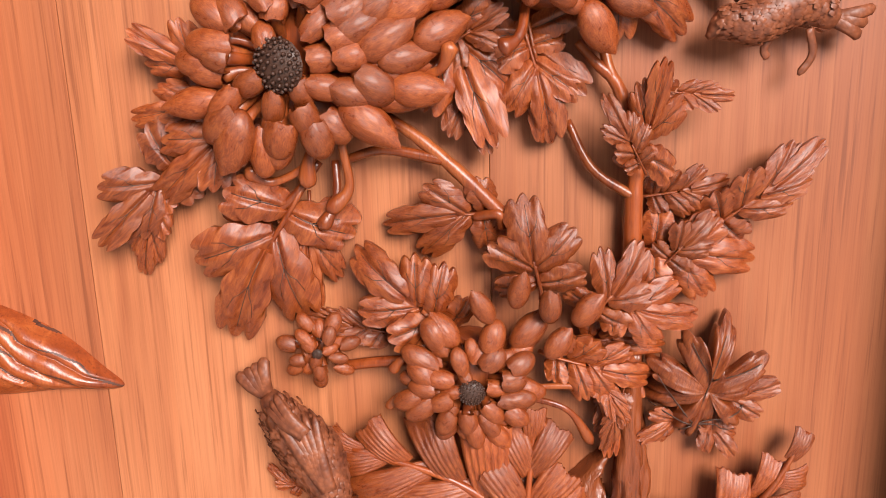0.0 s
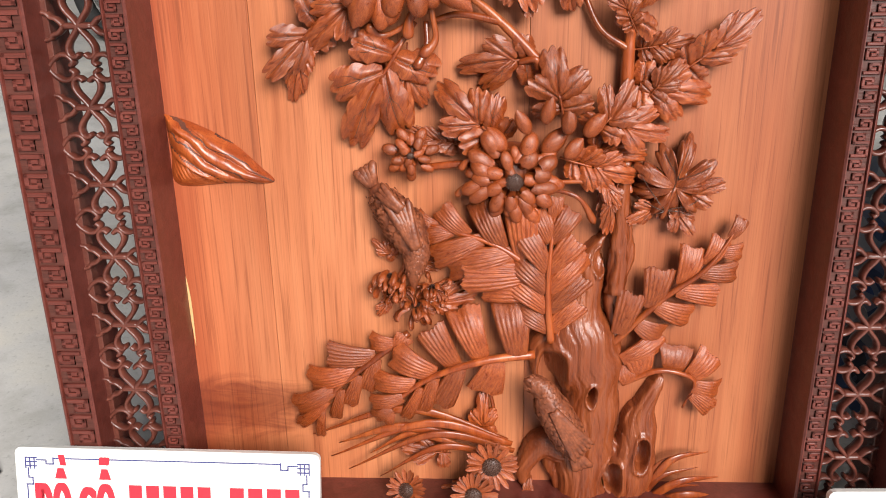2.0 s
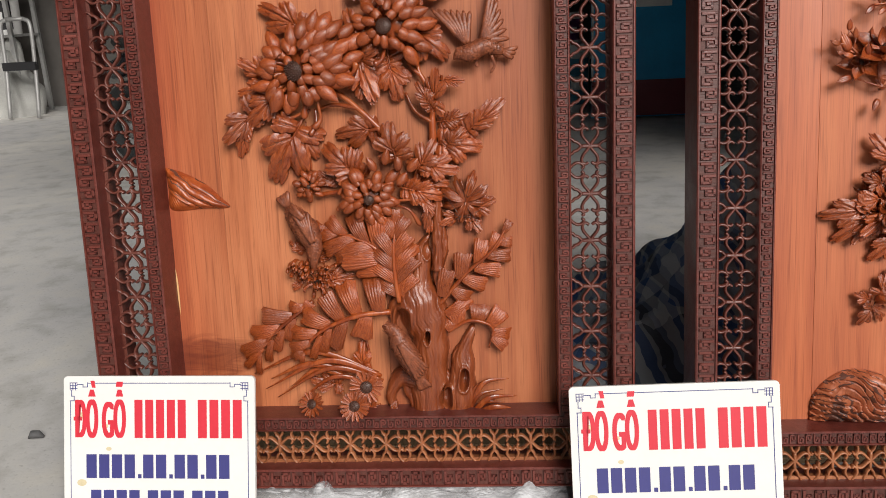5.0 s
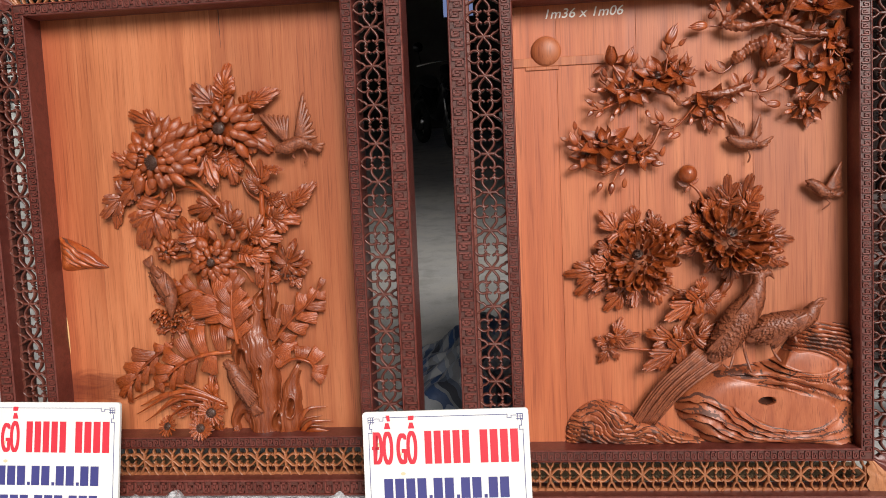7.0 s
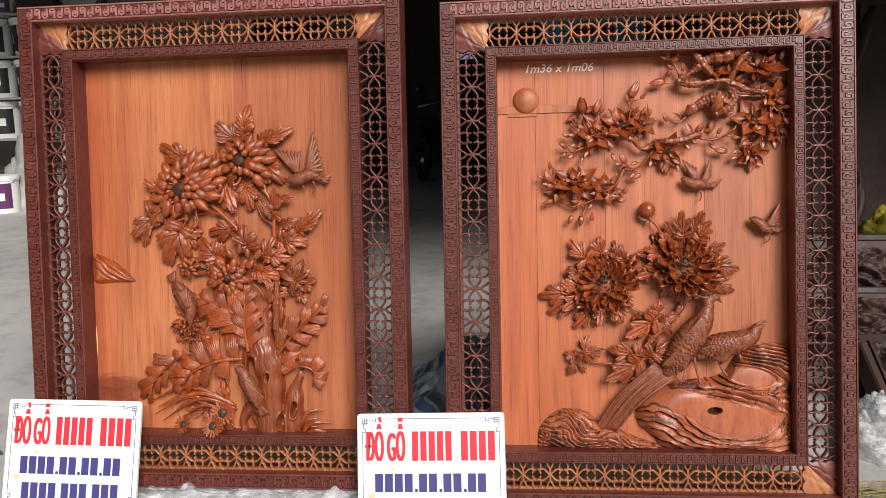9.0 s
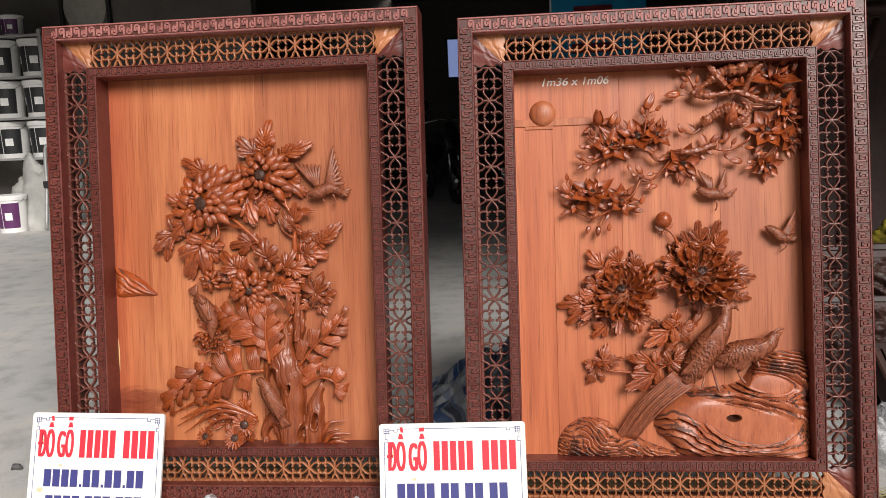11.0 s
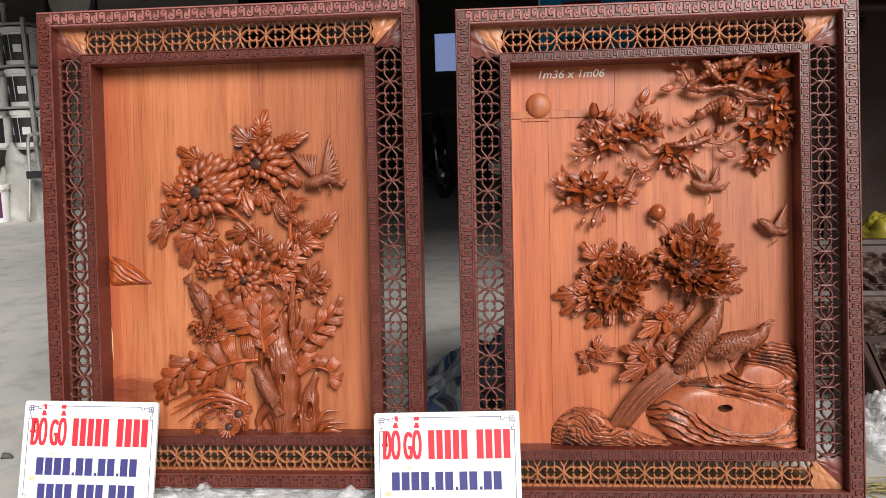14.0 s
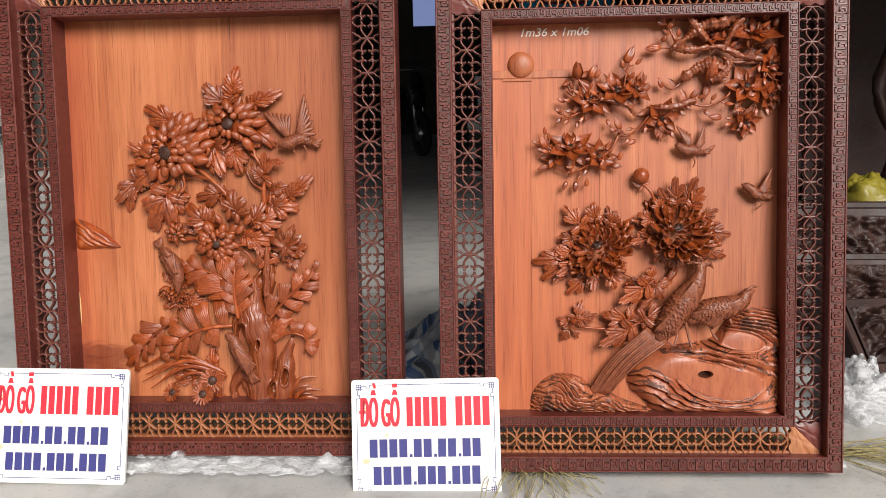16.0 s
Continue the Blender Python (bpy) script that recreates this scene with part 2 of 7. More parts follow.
g = Geo()
g.grid([[(x, y, 0) for x in (-300, -20, -6, -2, 0, 2, 6, 20, 300)] for y in (-300, -20, -6, -2, 0, 2, 6, 9, 20, 300)])
tagged(put("ground", g, CONCRETE), "grey smooth concrete yard and shop floor", "ground", "", "structure")
setting("wall_back", -7.0, 7.0, 12.0, 12.2, 0, 4.2, PLASTER, "dim plastered back wall of the workshop", "wall")
setting("wall_left", -7.2, -7.0, 1.2, 12.2, 0, 4.2, PLASTER, "dim plastered side wall of the workshop", "wall")
setting("wall_right", 5.0, 5.2, 1.2, 12.2, 0, 4.2, PLASTER, "dim plastered side wall of the workshop", "wall")
setting("wall_shop_front", -7.0, -2.4, 8.0, 8.2, 0, 4.2, PLASTER, "grey plastered wall behind the paint buckets", "wall")
# added out of view, its front edge set to shade the rack
setting("ceiling_yard", -7.2, -1.3, 4.2, 12.2, 3.2, 3.3, CEILING, "dark unseen sheet added over the rack corner to shade it", "ceiling")
setting("ceiling", -1.3, 5.2, 0.95, 12.2, 3.0, 3.1, CEILING, "dark sheet roof over the workshop", "ceiling")
# added above the view, so that less sun reaches the floor behind the panels
setting("wall_fascia", -0.9, 5.2, 0.95, 1.05, 1.85, 3.0, PLASTER, "plain unseen strip added over the shop opening to keep the sun out", "wall")
# added behind the camera, out of view, to cut light from the low sky
setting("wall_opposite", -16.0, 16.0, -14.2, -14.0, 0, 4.0, PLASTER, "plain unseen wall added across the yard to block low sky light", "wall")

# ---- the two framed panels: u to the right, v up, w towards the viewer ----
AXES = Matrix(((1, 0, 0, 0), (0, 0, -1, 0), (0, 1, 0, 0), (0, 0, 0, 1)))
LEFT = BASE @ Matrix.Translation((-0.54, 0.607, -0.815)) @ AXES
RIGHT = BASE @ Matrix.Translation((0.604, 0.565, -0.843)) @ pose(0, 0, 0, -1.8, 0, 0) @ AXES
OUTER_F, INNER_F, LAT = 0.082, 0.068, 0.042    # fronts of the outer rail, the inner rail and the lattice, over the board
RAIL, GAP, INRAIL = 0.040, 0.074, 0.028


def hook_strip(length, width, pitch, strip):
    """Raised running hooks along x from 0 to length, between two thin fillets."""
    g = Geo()
    n = max(1, round(length / pitch))
    p = length / n
    h, s = width / 2, strip / 2

    def seg(x0, y0, x1, y1):
        g.box(min(x0, x1) - s, max(x0, x1) + s, min(y0, y1) - s, max(y0, y1) + s, 0, 0.003, 0.0006)
    for i in range(n):
        x, f = i * p + s * 1.6, (1 if i % 2 else -1)
        w = p - s * 3.6
        pts = [(0, -h), (0, h), (w, h), (w, -0.3 * h), (0.45 * w, -0.3 * h), (0.45 * w, 0.3 * h)]
        pts = [(x + a, f * b) for a, b in pts]
        for a, b in zip(pts, pts[1:]):
            seg(*a, *b)
    return g


def mitred(length, w, depth, lip=0.004):
    """A rail along x whose ends are cut at 45 degrees: outer edge at y 0, inner at y w, a fillet along both edges."""
    g = Geo()
    prof = [(0, 0), (0, depth - 0.002), (0.002, depth), (lip, depth), (lip + 0.001, depth - 0.003), (w - lip - 0.001, depth - 0.003),
            (w - lip, depth), (w - 0.002, depth), (w, depth - 0.002), (w, 0)]
    k = len(prof)
    g.grid([[(y, y, z) for y, z in prof], [(length - y, y, z) for y, z in prof]])
    g.f += [tuple(reversed(range(k))), tuple(range(k, 2 * k)), (0, k - 1, 2 * k - 1, k)]
    # the channel floor takes the second, darkened material
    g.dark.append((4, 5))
    return g


def sides(x0, y0, x1, y1):
    """The four sides of an opening as (length, pose): along x, inward along y."""
    w, h = x1 - x0, y1 - y0
    return [(w, pose(x0, y0, 0)), (h, pose(x1, y0, 0, 0, 0, 90)), (w, pose(x1, y1, 0, 0, 0, 180)), (h, pose(x0, y1, 0, 0, 0, 270))]


def motif(p, w):
    """One pierced repeat: a four-heart blossom with a star of arms at both ends. x along, y across."""
    g = Geo()
    a, b, r = p / 2, w / 2, 0.0031

    def rod(pts, k=6, rr=r):
        g.tube([(x, y, 0) for x, y, *_ in curve([(q[0], q[1], 0) for q in pts], k)], rr, 8, 2.6)
    for sx in (1, -1):
        for sy in (1, -1):
            # half a heart along the run, half a petal across it, half a forked arm at the joint
            rod([(sx * a, 0), (sx * 0.86 * a, 0.10 * b * sy), (sx * 0.64 * a, 0.30 * b * sy), (sx * 0.46 * a, 0.38 * b * sy), (sx * 0.30 * a, 0.34 * b * sy), (sx * 0.25 * a, 0.20 * b * sy), (sx * 0.33 * a, 0.08 * b * sy)])
            rod([(0, 1.02 * b * sy), (sx * 0.18 * a, 0.86 * b * sy), (sx * 0.31 * a, 0.64 * b * sy), (sx * 0.28 * a, 0.42 * b * sy), (sx * 0.14 * a, 0.30 * b * sy), (sx * 0.05 * a, 0.40 * b * sy)])
            rod([(sx * a, 0.40 * b * sy), (sx * 0.84 * a, 0.58 * b * sy), (sx * 0.79 * a, 0.74 * b * sy), (sx * 0.70 * a, 0.84 * b * sy), (sx * 0.66 * a, 1.03 * b * sy)])
        rod([(sx * 0.985 * a, 0.42 * b), (sx * 0.985 * a, 0), (sx * 0.985 * a, -0.42 * b)], 4)
    return g


def corner_half(s, flip):
    """Half a carved corner, cut along the mitre, with a lobed free edge and a leaf worked on its face."""
    g, rows = Geo(), []
    for i in range(15):
        t = i / 14
        reach = s * (1.0 + 0.10 * abs(math.sin(2.5 * math.pi * t))) if t < 0.99 else s
        row = []
        for j in range(15):
            q = j / 14
            y = s * t
            x = lerp(y, reach, q)
            z = 0.008 + 0.004 * math.sin(math.pi * q) * math.sin(math.pi * t) - 0.0035 * math.exp(-((q - 0.45) / 0.05) ** 2) - 0.003 * math.exp(-((t - 0.3 - 0.4 * q) / 0.05) ** 2)
            row.append((x, y, z))
        rows.append(row)
    back = [[(x, y, -0.008) for x, y, z in r] for r in rows]
    if flip:
        rows, back = [r[::-1] for r in rows], [r[::-1] for r in back]
        rows, back = [[(-x, y, z) for x, y, z in r] for r in rows], [[(-x, y, z) for x, y, z in r] for r in back]
    g.grid(rows)
    g.grid([r[::-1] for r in back])
    for a, b in ((rows[0], back[0]), (back[-1], rows[-1]), ([r[-1] for r in rows], [r[-1] for r in back]), ([r[0] for r in back], [r[0] for r in rows])):
        g.grid([a, b])
    return g


def framed_panel(name, m, W, H, label, board_cuts, woods):
    top = thing(name, m, label, "wood carving", "leaning framed carvings")
    for (length, q), tone in zip(sides(0, 0, W, H), (W_FRAME, W_FRAME, W_FRAME_LIT, W_FRAME)):
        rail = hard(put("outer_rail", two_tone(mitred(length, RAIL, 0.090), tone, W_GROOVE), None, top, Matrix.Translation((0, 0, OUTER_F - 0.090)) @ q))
        put("key_relief", hook_strip(length - 0.05, 0.022, 0.0215, 0.0052).mesh("key_relief", False), tone, rail, pose(0.025, RAIL / 2, 0.0868))
    i0 = RAIL + GAP
    for length, q in sides(i0, i0, W - i0, H - i0):
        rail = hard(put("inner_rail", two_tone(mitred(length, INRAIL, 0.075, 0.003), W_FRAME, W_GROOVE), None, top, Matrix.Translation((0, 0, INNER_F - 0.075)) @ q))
        put("key_relief", hook_strip(length - 0.036, 0.0145, 0.0145, 0.0034).mesh("key_relief", False), W_FRAME, rail, pose(0.018, INRAIL / 2, 0.0718))
    c = 0.085
    for (length, q), n in zip(sides(RAIL, RAIL, W - RAIL, H - RAIL), (11, 12, 11, 12)):
        mat = W_LATTICE_LIT if n == 11 else W_LATTICE
        run = length - 2 * c
        me = motif(run / n, GAP + 0.004).mesh("lattice_motif")
        for k in range(n):
            put("lattice_motif", me, mat, top, Matrix.Translation((0, 0, LAT)) @ q @ pose(c + run / n * (k + 0.5), GAP / 2, 0))
        g = Geo()
        g.box(RAIL * 0, length, -0.002, 0.006, LAT - 0.012, LAT + 0.004, 0.001)
        put("lattice_fillet", g.mesh("lattice_fillet", False), mat, top, q)
        for x, flip in ((0, False), (length, True)):
            put("corner_block", corner_half(GAP + 0.002, flip).mesh("corner_block"), W_CORNER if n == 11 else W_FRAME, top, Matrix.Translation((0, 0, LAT)) @ q @ pose(x, 0, 0))
    j0 = i0 + INRAIL - 0.006
    xs = [j0] + [j0 + f * (W - 2 * j0) for f in board_cuts] + [W - j0]
    for a, b, mat in zip(xs, xs[1:], woods):
        g = Geo()
        g.box(a + 0.0002, b - 0.0002, j0, H - j0, -0.02, 0, 0.0003)
        put("backing_board", g.mesh("backing_board", False), mat, top)
    return top


panel_l = framed_panel("framed_wood_carving", LEFT, 1.041, 1.307, "framed reddish wood panel carved with chrysanthemums, birds and banana leaves", (0.15, 0.56), (W_KNOT_RED, W_KNOT_PALE, W_KNOT))
panel_r = framed_panel("framed_wood_carving", RIGHT, 1.014, 1.295, "framed reddish wood panel carved with magnolia, peonies and pheasants", (0.14, 0.38, 0.72), (W_BOARD_RED, W_BOARD_RED, W_BOARD, W_BOARD))




# ---- carving tools: a piece is 1 long along y, x across, z out of the board ----
def along(a, b, w, pitch=0, width=1.0, roll=0, thick=1.0):
    """The pose of a piece from a to b (u, v) at w over the board; pitch lifts its tip, roll turns it about its length."""
    d = Vector((b[0] - a[0], b[1] - a[1]))
    s = d.length
    return (Matrix.Translation((a[0], a[1], w)) @ pose(0, 0, 0, 0, 0, math.degrees(math.atan2(d.y, d.x)) - 90) @ pose(0, 0, 0, pitch, roll, 0)
            @ Matrix.Diagonal((s * width, s, s * thick, 1)))


def shell(g, rows, normal, thick, wrap=False):
    """A sheet of points with thickness, closed round its rim."""
    g.grid(rows, wrap)
    back = [[(p[0] - thick * q[0], p[1] - thick * q[1], p[2] - thick * q[2]) for p, q in zip(r, s)] for r, s in zip(rows, normal)]
    g.grid([r[::-1] for r in back], wrap)
    g.grid([back[-1], rows[-1]], wrap)
    if not wrap:
        g.grid([rows[0], back[0]])
        g.grid([[r[0] for r in back], [r[0] for r in rows]])
        g.grid([[r[-1] for r in rows], [r[-1] for r in back]])


def lobed_leaf(tips, valley, blunt, wave, droop, seed, stalk=0.42, teeth=3, toothed=0.10):
    """A carved leaf seen from the front: lobes at tips (degrees from its axis, reach), with a thin dark tube down each
    for the shade of a cut vein.
    """
    rnd = random.Random(seed)
    tips = sorted([(-a + rnd.uniform(-4, 4), r * rnd.uniform(0.9, 1.1)) for a, r in tips if a] + [(a, r * rnd.uniform(0.9, 1.1)) for a, r in tips])
    n, rings, g = 216, 9, Geo()
    ph = [rnd.uniform(0, 6.28) for _ in range(4)]
    lift = [rnd.uniform(-0.7, 1.1) for _ in tips]
    veins = []
    for a, r in tips:
        t = Vector((math.sin(radians(a)) * r, stalk + math.cos(radians(a)) * r))
        veins.append((Vector((0, min(max(0.12, t.y - 0.75 * abs(t.x) - 0.06), 0.6) if abs(a) > 2 else 0.1)), t))

    def off_vein(p):
        best = 9.0
        for s, t in veins:
            d = t - s
            q = min(1, max(0, (p - s).dot(d) / d.length_squared))
            best = min(best, (p - s - d * q).length)
        return best

    def lobe(a):
        below = [(i, t) for i, t in enumerate(tips) if t[0] <= a]
        above = [(i, t) for i, t in enumerate(tips) if t[0] > a]
        lo = below[-1] if below else (len(tips) - 1, (tips[-1][0] - 360, tips[-1][1]))
        hi = above[0] if above else (0, (tips[0][0] + 360, tips[0][1]))
        f = (a - lo[1][0]) / (hi[1][0] - lo[1][0])
        return lo, hi, f

    def height(p, q, a, near):
        w = off_vein(p)
        d2 = p.x * p.x + (p.y - stalk) ** 2
        return (0.09 + 0.034 * (1 - math.exp(-(w / 0.05) ** 2)) - 0.10 * math.exp(-(abs(p.x) / 0.10)) * (0.4 + 0.3 * p.y) + lift[near] * 0.16 * q ** 3 - 0.07 * q ** 6
                + wave * q * q * math.sin(2 * a + ph[0]) + 0.5 * wave * q * math.sin(5 * a + ph[1]) - droop * d2 * 2.5)
    rows = [[] for _ in range(rings + 1)]
    for i in range(n):
        a = -180 + 360 * i / n
        lo, hi, f = lobe(a)
        near, tip = (lo[0], lo[1][1]) if f < 0.5 else (hi[0], hi[1][1])
        e = min(f, 1 - f)
        low = min(lo[1][1], hi[1][1]) * valley * (0.7 if hi[1][0] - lo[1][0] > 62 else 1)
        r = tip - (tip - low) * (2 * e) ** blunt
        r *= 1 + toothed * (abs(math.cos(teeth * math.pi * e)) ** 0.7 - 0.75)
        ca, sa = math.cos(radians(a)), math.sin(radians(a))
        for k in range(rings + 1):
            q = max(0.003, (k / rings) ** 0.8)
            p = Vector((sa * r * q, stalk + ca * r * q))
            rows[k].append((p.x, p.y, height(p, q, radians(a), near) - 0.05 * q ** 8))
    normal = [[(p[0] * 0.10, (p[1] - stalk) * 0.10, 1) for p in r] for r in rows]
    shell(g, rows, normal, 0.085, True)
    g.tube(curve([(0, 0, 0.0), (0, 0.15, 0.04), (0, stalk, 0.02)], 4), [0.035] * 9, 7)
    # vein lines: dark tubes on the surface, groove shade given as colour
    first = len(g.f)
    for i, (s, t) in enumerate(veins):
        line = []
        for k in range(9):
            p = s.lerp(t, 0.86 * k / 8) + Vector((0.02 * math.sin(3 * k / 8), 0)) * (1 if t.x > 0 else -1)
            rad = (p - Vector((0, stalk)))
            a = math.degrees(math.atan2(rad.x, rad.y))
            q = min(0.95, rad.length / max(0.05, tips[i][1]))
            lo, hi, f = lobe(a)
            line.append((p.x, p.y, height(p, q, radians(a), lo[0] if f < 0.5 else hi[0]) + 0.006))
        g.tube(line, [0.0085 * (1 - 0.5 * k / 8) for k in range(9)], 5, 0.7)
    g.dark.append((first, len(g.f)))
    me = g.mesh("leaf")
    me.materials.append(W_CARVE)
    me.materials.append(W_SEED_VEIN)
    return me


def fingered_leaf(lobes, seed, teeth=3, point=0.25, droop=0.25, vault=0.05):
    """A carved leaf of overlapping lobes: (root along the midrib, degrees from it, reach, half width); each lobe vaulted, toothed at its end, veined."""
    rnd = random.Random(seed)
    g, veins = Geo(), []
    bend, warp, ph = rnd.uniform(-0.06, 0.06), rnd.uniform(-0.16, 0.16), rnd.uniform(0, 6.28)
    every = []
    for root, ang, reach, half in lobes:
        every += [(root, ang, reach, half)] if not ang else [(root, ang, reach, half), (root + rnd.uniform(-0.03, 0.03), -ang, reach, half)]
    for k, (root, ang, reach, half) in enumerate(every):
        a = radians(ang + rnd.uniform(-7, 7))
        reach, half, lift = reach * rnd.uniform(0.88, 1.12), half * rnd.uniform(0.9, 1.12), rnd.uniform(-0.05, 0.10)
        side, fwd = Vector((math.cos(a), -math.sin(a))), Vector((math.sin(a), math.cos(a)))
        swing = rnd.uniform(-0.10, 0.10)

        def at(q, t, up=0.0):
            end = 1 - point + point * math.sqrt(max(0.0, 1 - 0.96 * t * t)) + 0.13 * abs(math.cos(teeth * math.pi * t / 2)) ** 0.8 - 0.08
            w = half * (0.52 + 0.68 * math.sin(math.pi / 2 * q)) * (1 + 0.20 * (abs(math.sin(2.5 * math.pi * q)) - 0.5))
            w *= math.sqrt(max(0.0, 1 - max(0.0, (q - 0.78) / 0.5) ** 2))
            p = Vector((0, root)) + fwd * (reach * q * end) + side * (w * t + swing * reach * q * q)
            z = 0.09 + vault * (1 - t * t) * math.sin(math.pi * (0.2 + 0.7 * q)) * min(1.0, half * 6) - 0.030 * math.exp(-(t / 0.16) ** 2) + 0.006 * math.cos(11 * q - 7 * abs(t)) * q + lift * q * q - 0.05 * max(0.0, q - 0.75) - 0.018 * (k % 3)
            z += warp * p.x + 0.025 * math.sin(5 * p.y + ph) - droop * (p.y - 0.4) ** 2 - 0.10 * math.exp(-abs(p.x) / 0.06) * 0.4
            return Vector((p.x + bend * math.sin(math.pi * p.y), p.y, z + up))
        rows = [[at(q / 13, t / 9) for t in range(-9, 10)] for q in range(14)]
        shell(g, rows, [[(0, 0, 1)] * 19 for _ in rows], 0.055)
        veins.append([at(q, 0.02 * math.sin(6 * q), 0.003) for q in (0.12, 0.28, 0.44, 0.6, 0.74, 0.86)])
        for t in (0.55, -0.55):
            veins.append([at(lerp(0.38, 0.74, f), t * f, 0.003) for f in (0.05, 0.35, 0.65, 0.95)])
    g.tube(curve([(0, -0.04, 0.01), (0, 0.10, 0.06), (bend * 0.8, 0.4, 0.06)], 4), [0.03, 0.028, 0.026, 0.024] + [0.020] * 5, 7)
    # thin dark tubes laid on the lobes, standing in for shaded vein cuts
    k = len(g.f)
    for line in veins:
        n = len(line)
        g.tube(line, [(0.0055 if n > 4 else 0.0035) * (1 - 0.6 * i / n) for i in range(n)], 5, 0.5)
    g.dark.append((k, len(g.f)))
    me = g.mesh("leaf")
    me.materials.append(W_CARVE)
    me.materials.append(W_SEED_VEIN)
    return me


def petal(width, tipw, a0, curl, cup, seed=0, jag=0.0, point=0.0, groove=0.0, n=12, m=8, thick=0.03, bend=1.4, swell=1.2):
    """A petal that leaves the heart at a0 degrees over the flat and bends by curl degrees along its length."""
    rnd = random.Random(seed)
    g, rows, norms = Geo(), [], []
    y = z = 0.0
    ph = rnd.uniform(0, 6)
    for i in range(n + 1):
        s = i / n
        a = radians(a0 + curl * s ** bend)
        if i:
            y, z = y + math.cos(a) / n, z + math.sin(a) / n
        w = lerp(width, tipw, s ** swell) * math.sqrt(max(0.0, 1 - max(0, (s - 0.7) / 0.3) ** 2)) if not point else \
            lerp(width, tipw, math.sin(math.pi * min(1, s * 0.95) ** 0.9)) * (1 - s ** point)
        w = max(w, 0.012)
        row, nr = [], []
        for j in range(m + 1):
            t = 2 * j / m - 1
            c = cup * w * (t * t - 0.5) + groove * w * math.cos(t * 9) * math.sin(math.pi * s)
            back = jag * s ** 3 * (0.5 + 0.5 * math.sin(7 * t + ph) + 0.3 * math.sin(15 * t))
            row.append((t * w, y - math.sin(a) * c - back * math.cos(a), z + math.cos(a) * c - back * math.sin(a)))
            nr.append((0, -math.sin(a), math.cos(a)))
        rows.append(row)
        norms.append(nr)
    shell(g, rows, norms, thick)
    return g.mesh("petal")


def heart(kind, r):
    """The middle of a blossom: a dome of seeds (many), or a few stamens."""
    g = Geo()
    rows = [[(r * math.sin(a) * math.cos(b), r * math.sin(a) * math.sin(b), 0.45 * r * math.cos(a)) for b in (2 * math.pi * j / 14 for j in range(14))]
            for a in (0.02, 0.3, 0.6, 0.9, 1.2, 1.57)]
    g.grid(rows[::-1], True)
    if kind == "seeds":
        for k in range(70):
            q = math.sqrt((k + 0.5) / 70)
            a, b = q * 1.4, k * 2.39996
            c = Vector((r * math.sin(a) * math.cos(b), r * math.sin(a) * math.sin(b), 0.45 * r * math.cos(a)))
            g.tube([c, c + Vector((0, 0, 0.10 * r)), c + Vector((0, 0, 0.14 * r))], [0.085 * r, 0.08 * r, 0.03 * r], 5)
    else:
        for k in range(9):
            b = k * 2.4
            c = Vector((0.5 * r * math.cos(b), 0.5 * r * math.sin(b), 0.3 * r))
            g.tube([c, c + Vector((0.1 * r * math.cos(b), 0.1 * r * math.sin(b), 0.7 * r)), c + Vector((0, 0, 0.9 * r))], [0.1 * r, 0.14 * r, 0.05 * r], 5)
    return g.mesh("flower_heart")


# dark seeds, and the vein lines whose groove shade is put into the colour
W_SEED_VEIN = wood("dark_seed_vein_wood", (0.035, 0.014, 0.008), (0.06, 0.022, 0.012), (0.1, 0.036, 0.018), (80, 40, 80), 0.45, 0.2, 0.1)
BROAD = ((0.42, 0, 0.58, 0.150), (0.32, 47, 0.54, 0.135), (0.15, 92, 0.45, 0.120))
LONG = ((0.56, 0, 0.44, 0.130), (0.45, 42, 0.43, 0.115), (0.29, 58, 0.43, 0.115), (0.13, 84, 0.35, 0.10))
FIVE = ((0.44, 0, 0.54, 0.120), (0.36, 40, 0.50, 0.105), (0.20, 78, 0.42, 0.095))
MUM = [fingered_leaf(kind, seed, 3, 0.24, d, 0.06) for seed, d, kind in ((1, 0.2, BROAD), (2, 0.5, BROAD), (3, -0.2, LONG), (4, 0.3, BROAD), (12, 0.6, LONG), (13, 0.0, BROAD))]
STAR = [lobed_leaf(((0, 0.58), (40, 0.56), (82, 0.54), (122, 0.52), (160, 0.46)), 0.40, 2.4, 0.08, 0.12, s, 0.45, 3, 0.18) for s in (5, 6)]
PEONY = [fingered_leaf(FIVE, seed, 3, 0.34, d, 0.06) for seed, d in ((7, 0.3), (8, 0.0), (9, 0.6))]
SLIM = [fingered_leaf(LONG, seed, 3, 0.25, d) for seed, d in ((10, 0.2), (11, 0.6))]
OVAL = petal(0.05, 0.24, 8, -30, 0.35, 3, 0, 3.0, 0.0, 10, 8, 0.04)
P_IN = [petal(0.12, 0.20, 34, 86, 0.8, 1, 0.05, thick=0.035, n=14, m=10), petal(0.12, 0.185, 30, 94, 0.9, 2, 0.08, n=14, m=10, thick=0.035)]
P_OUT = [petal(0.09, 0.17, 12, 96, 0.9, 3, 0.05, n=16, m=10, thick=0.03, bend=1.8), petal(0.09, 0.16, 6, 108, 1.0, 4, 0.08, n=16, m=10, thick=0.03, bend=1.8)]
P_HOOK = [petal(0.065, 0.175, -4, 190, 1.0, 5, n=26, m=10, thick=0.035, bend=3.2, swell=3.2), petal(0.07, 0.16, 4, 175, 1.1, 6, n=26, m=10, thick=0.035, bend=2.8, swell=3.0)]
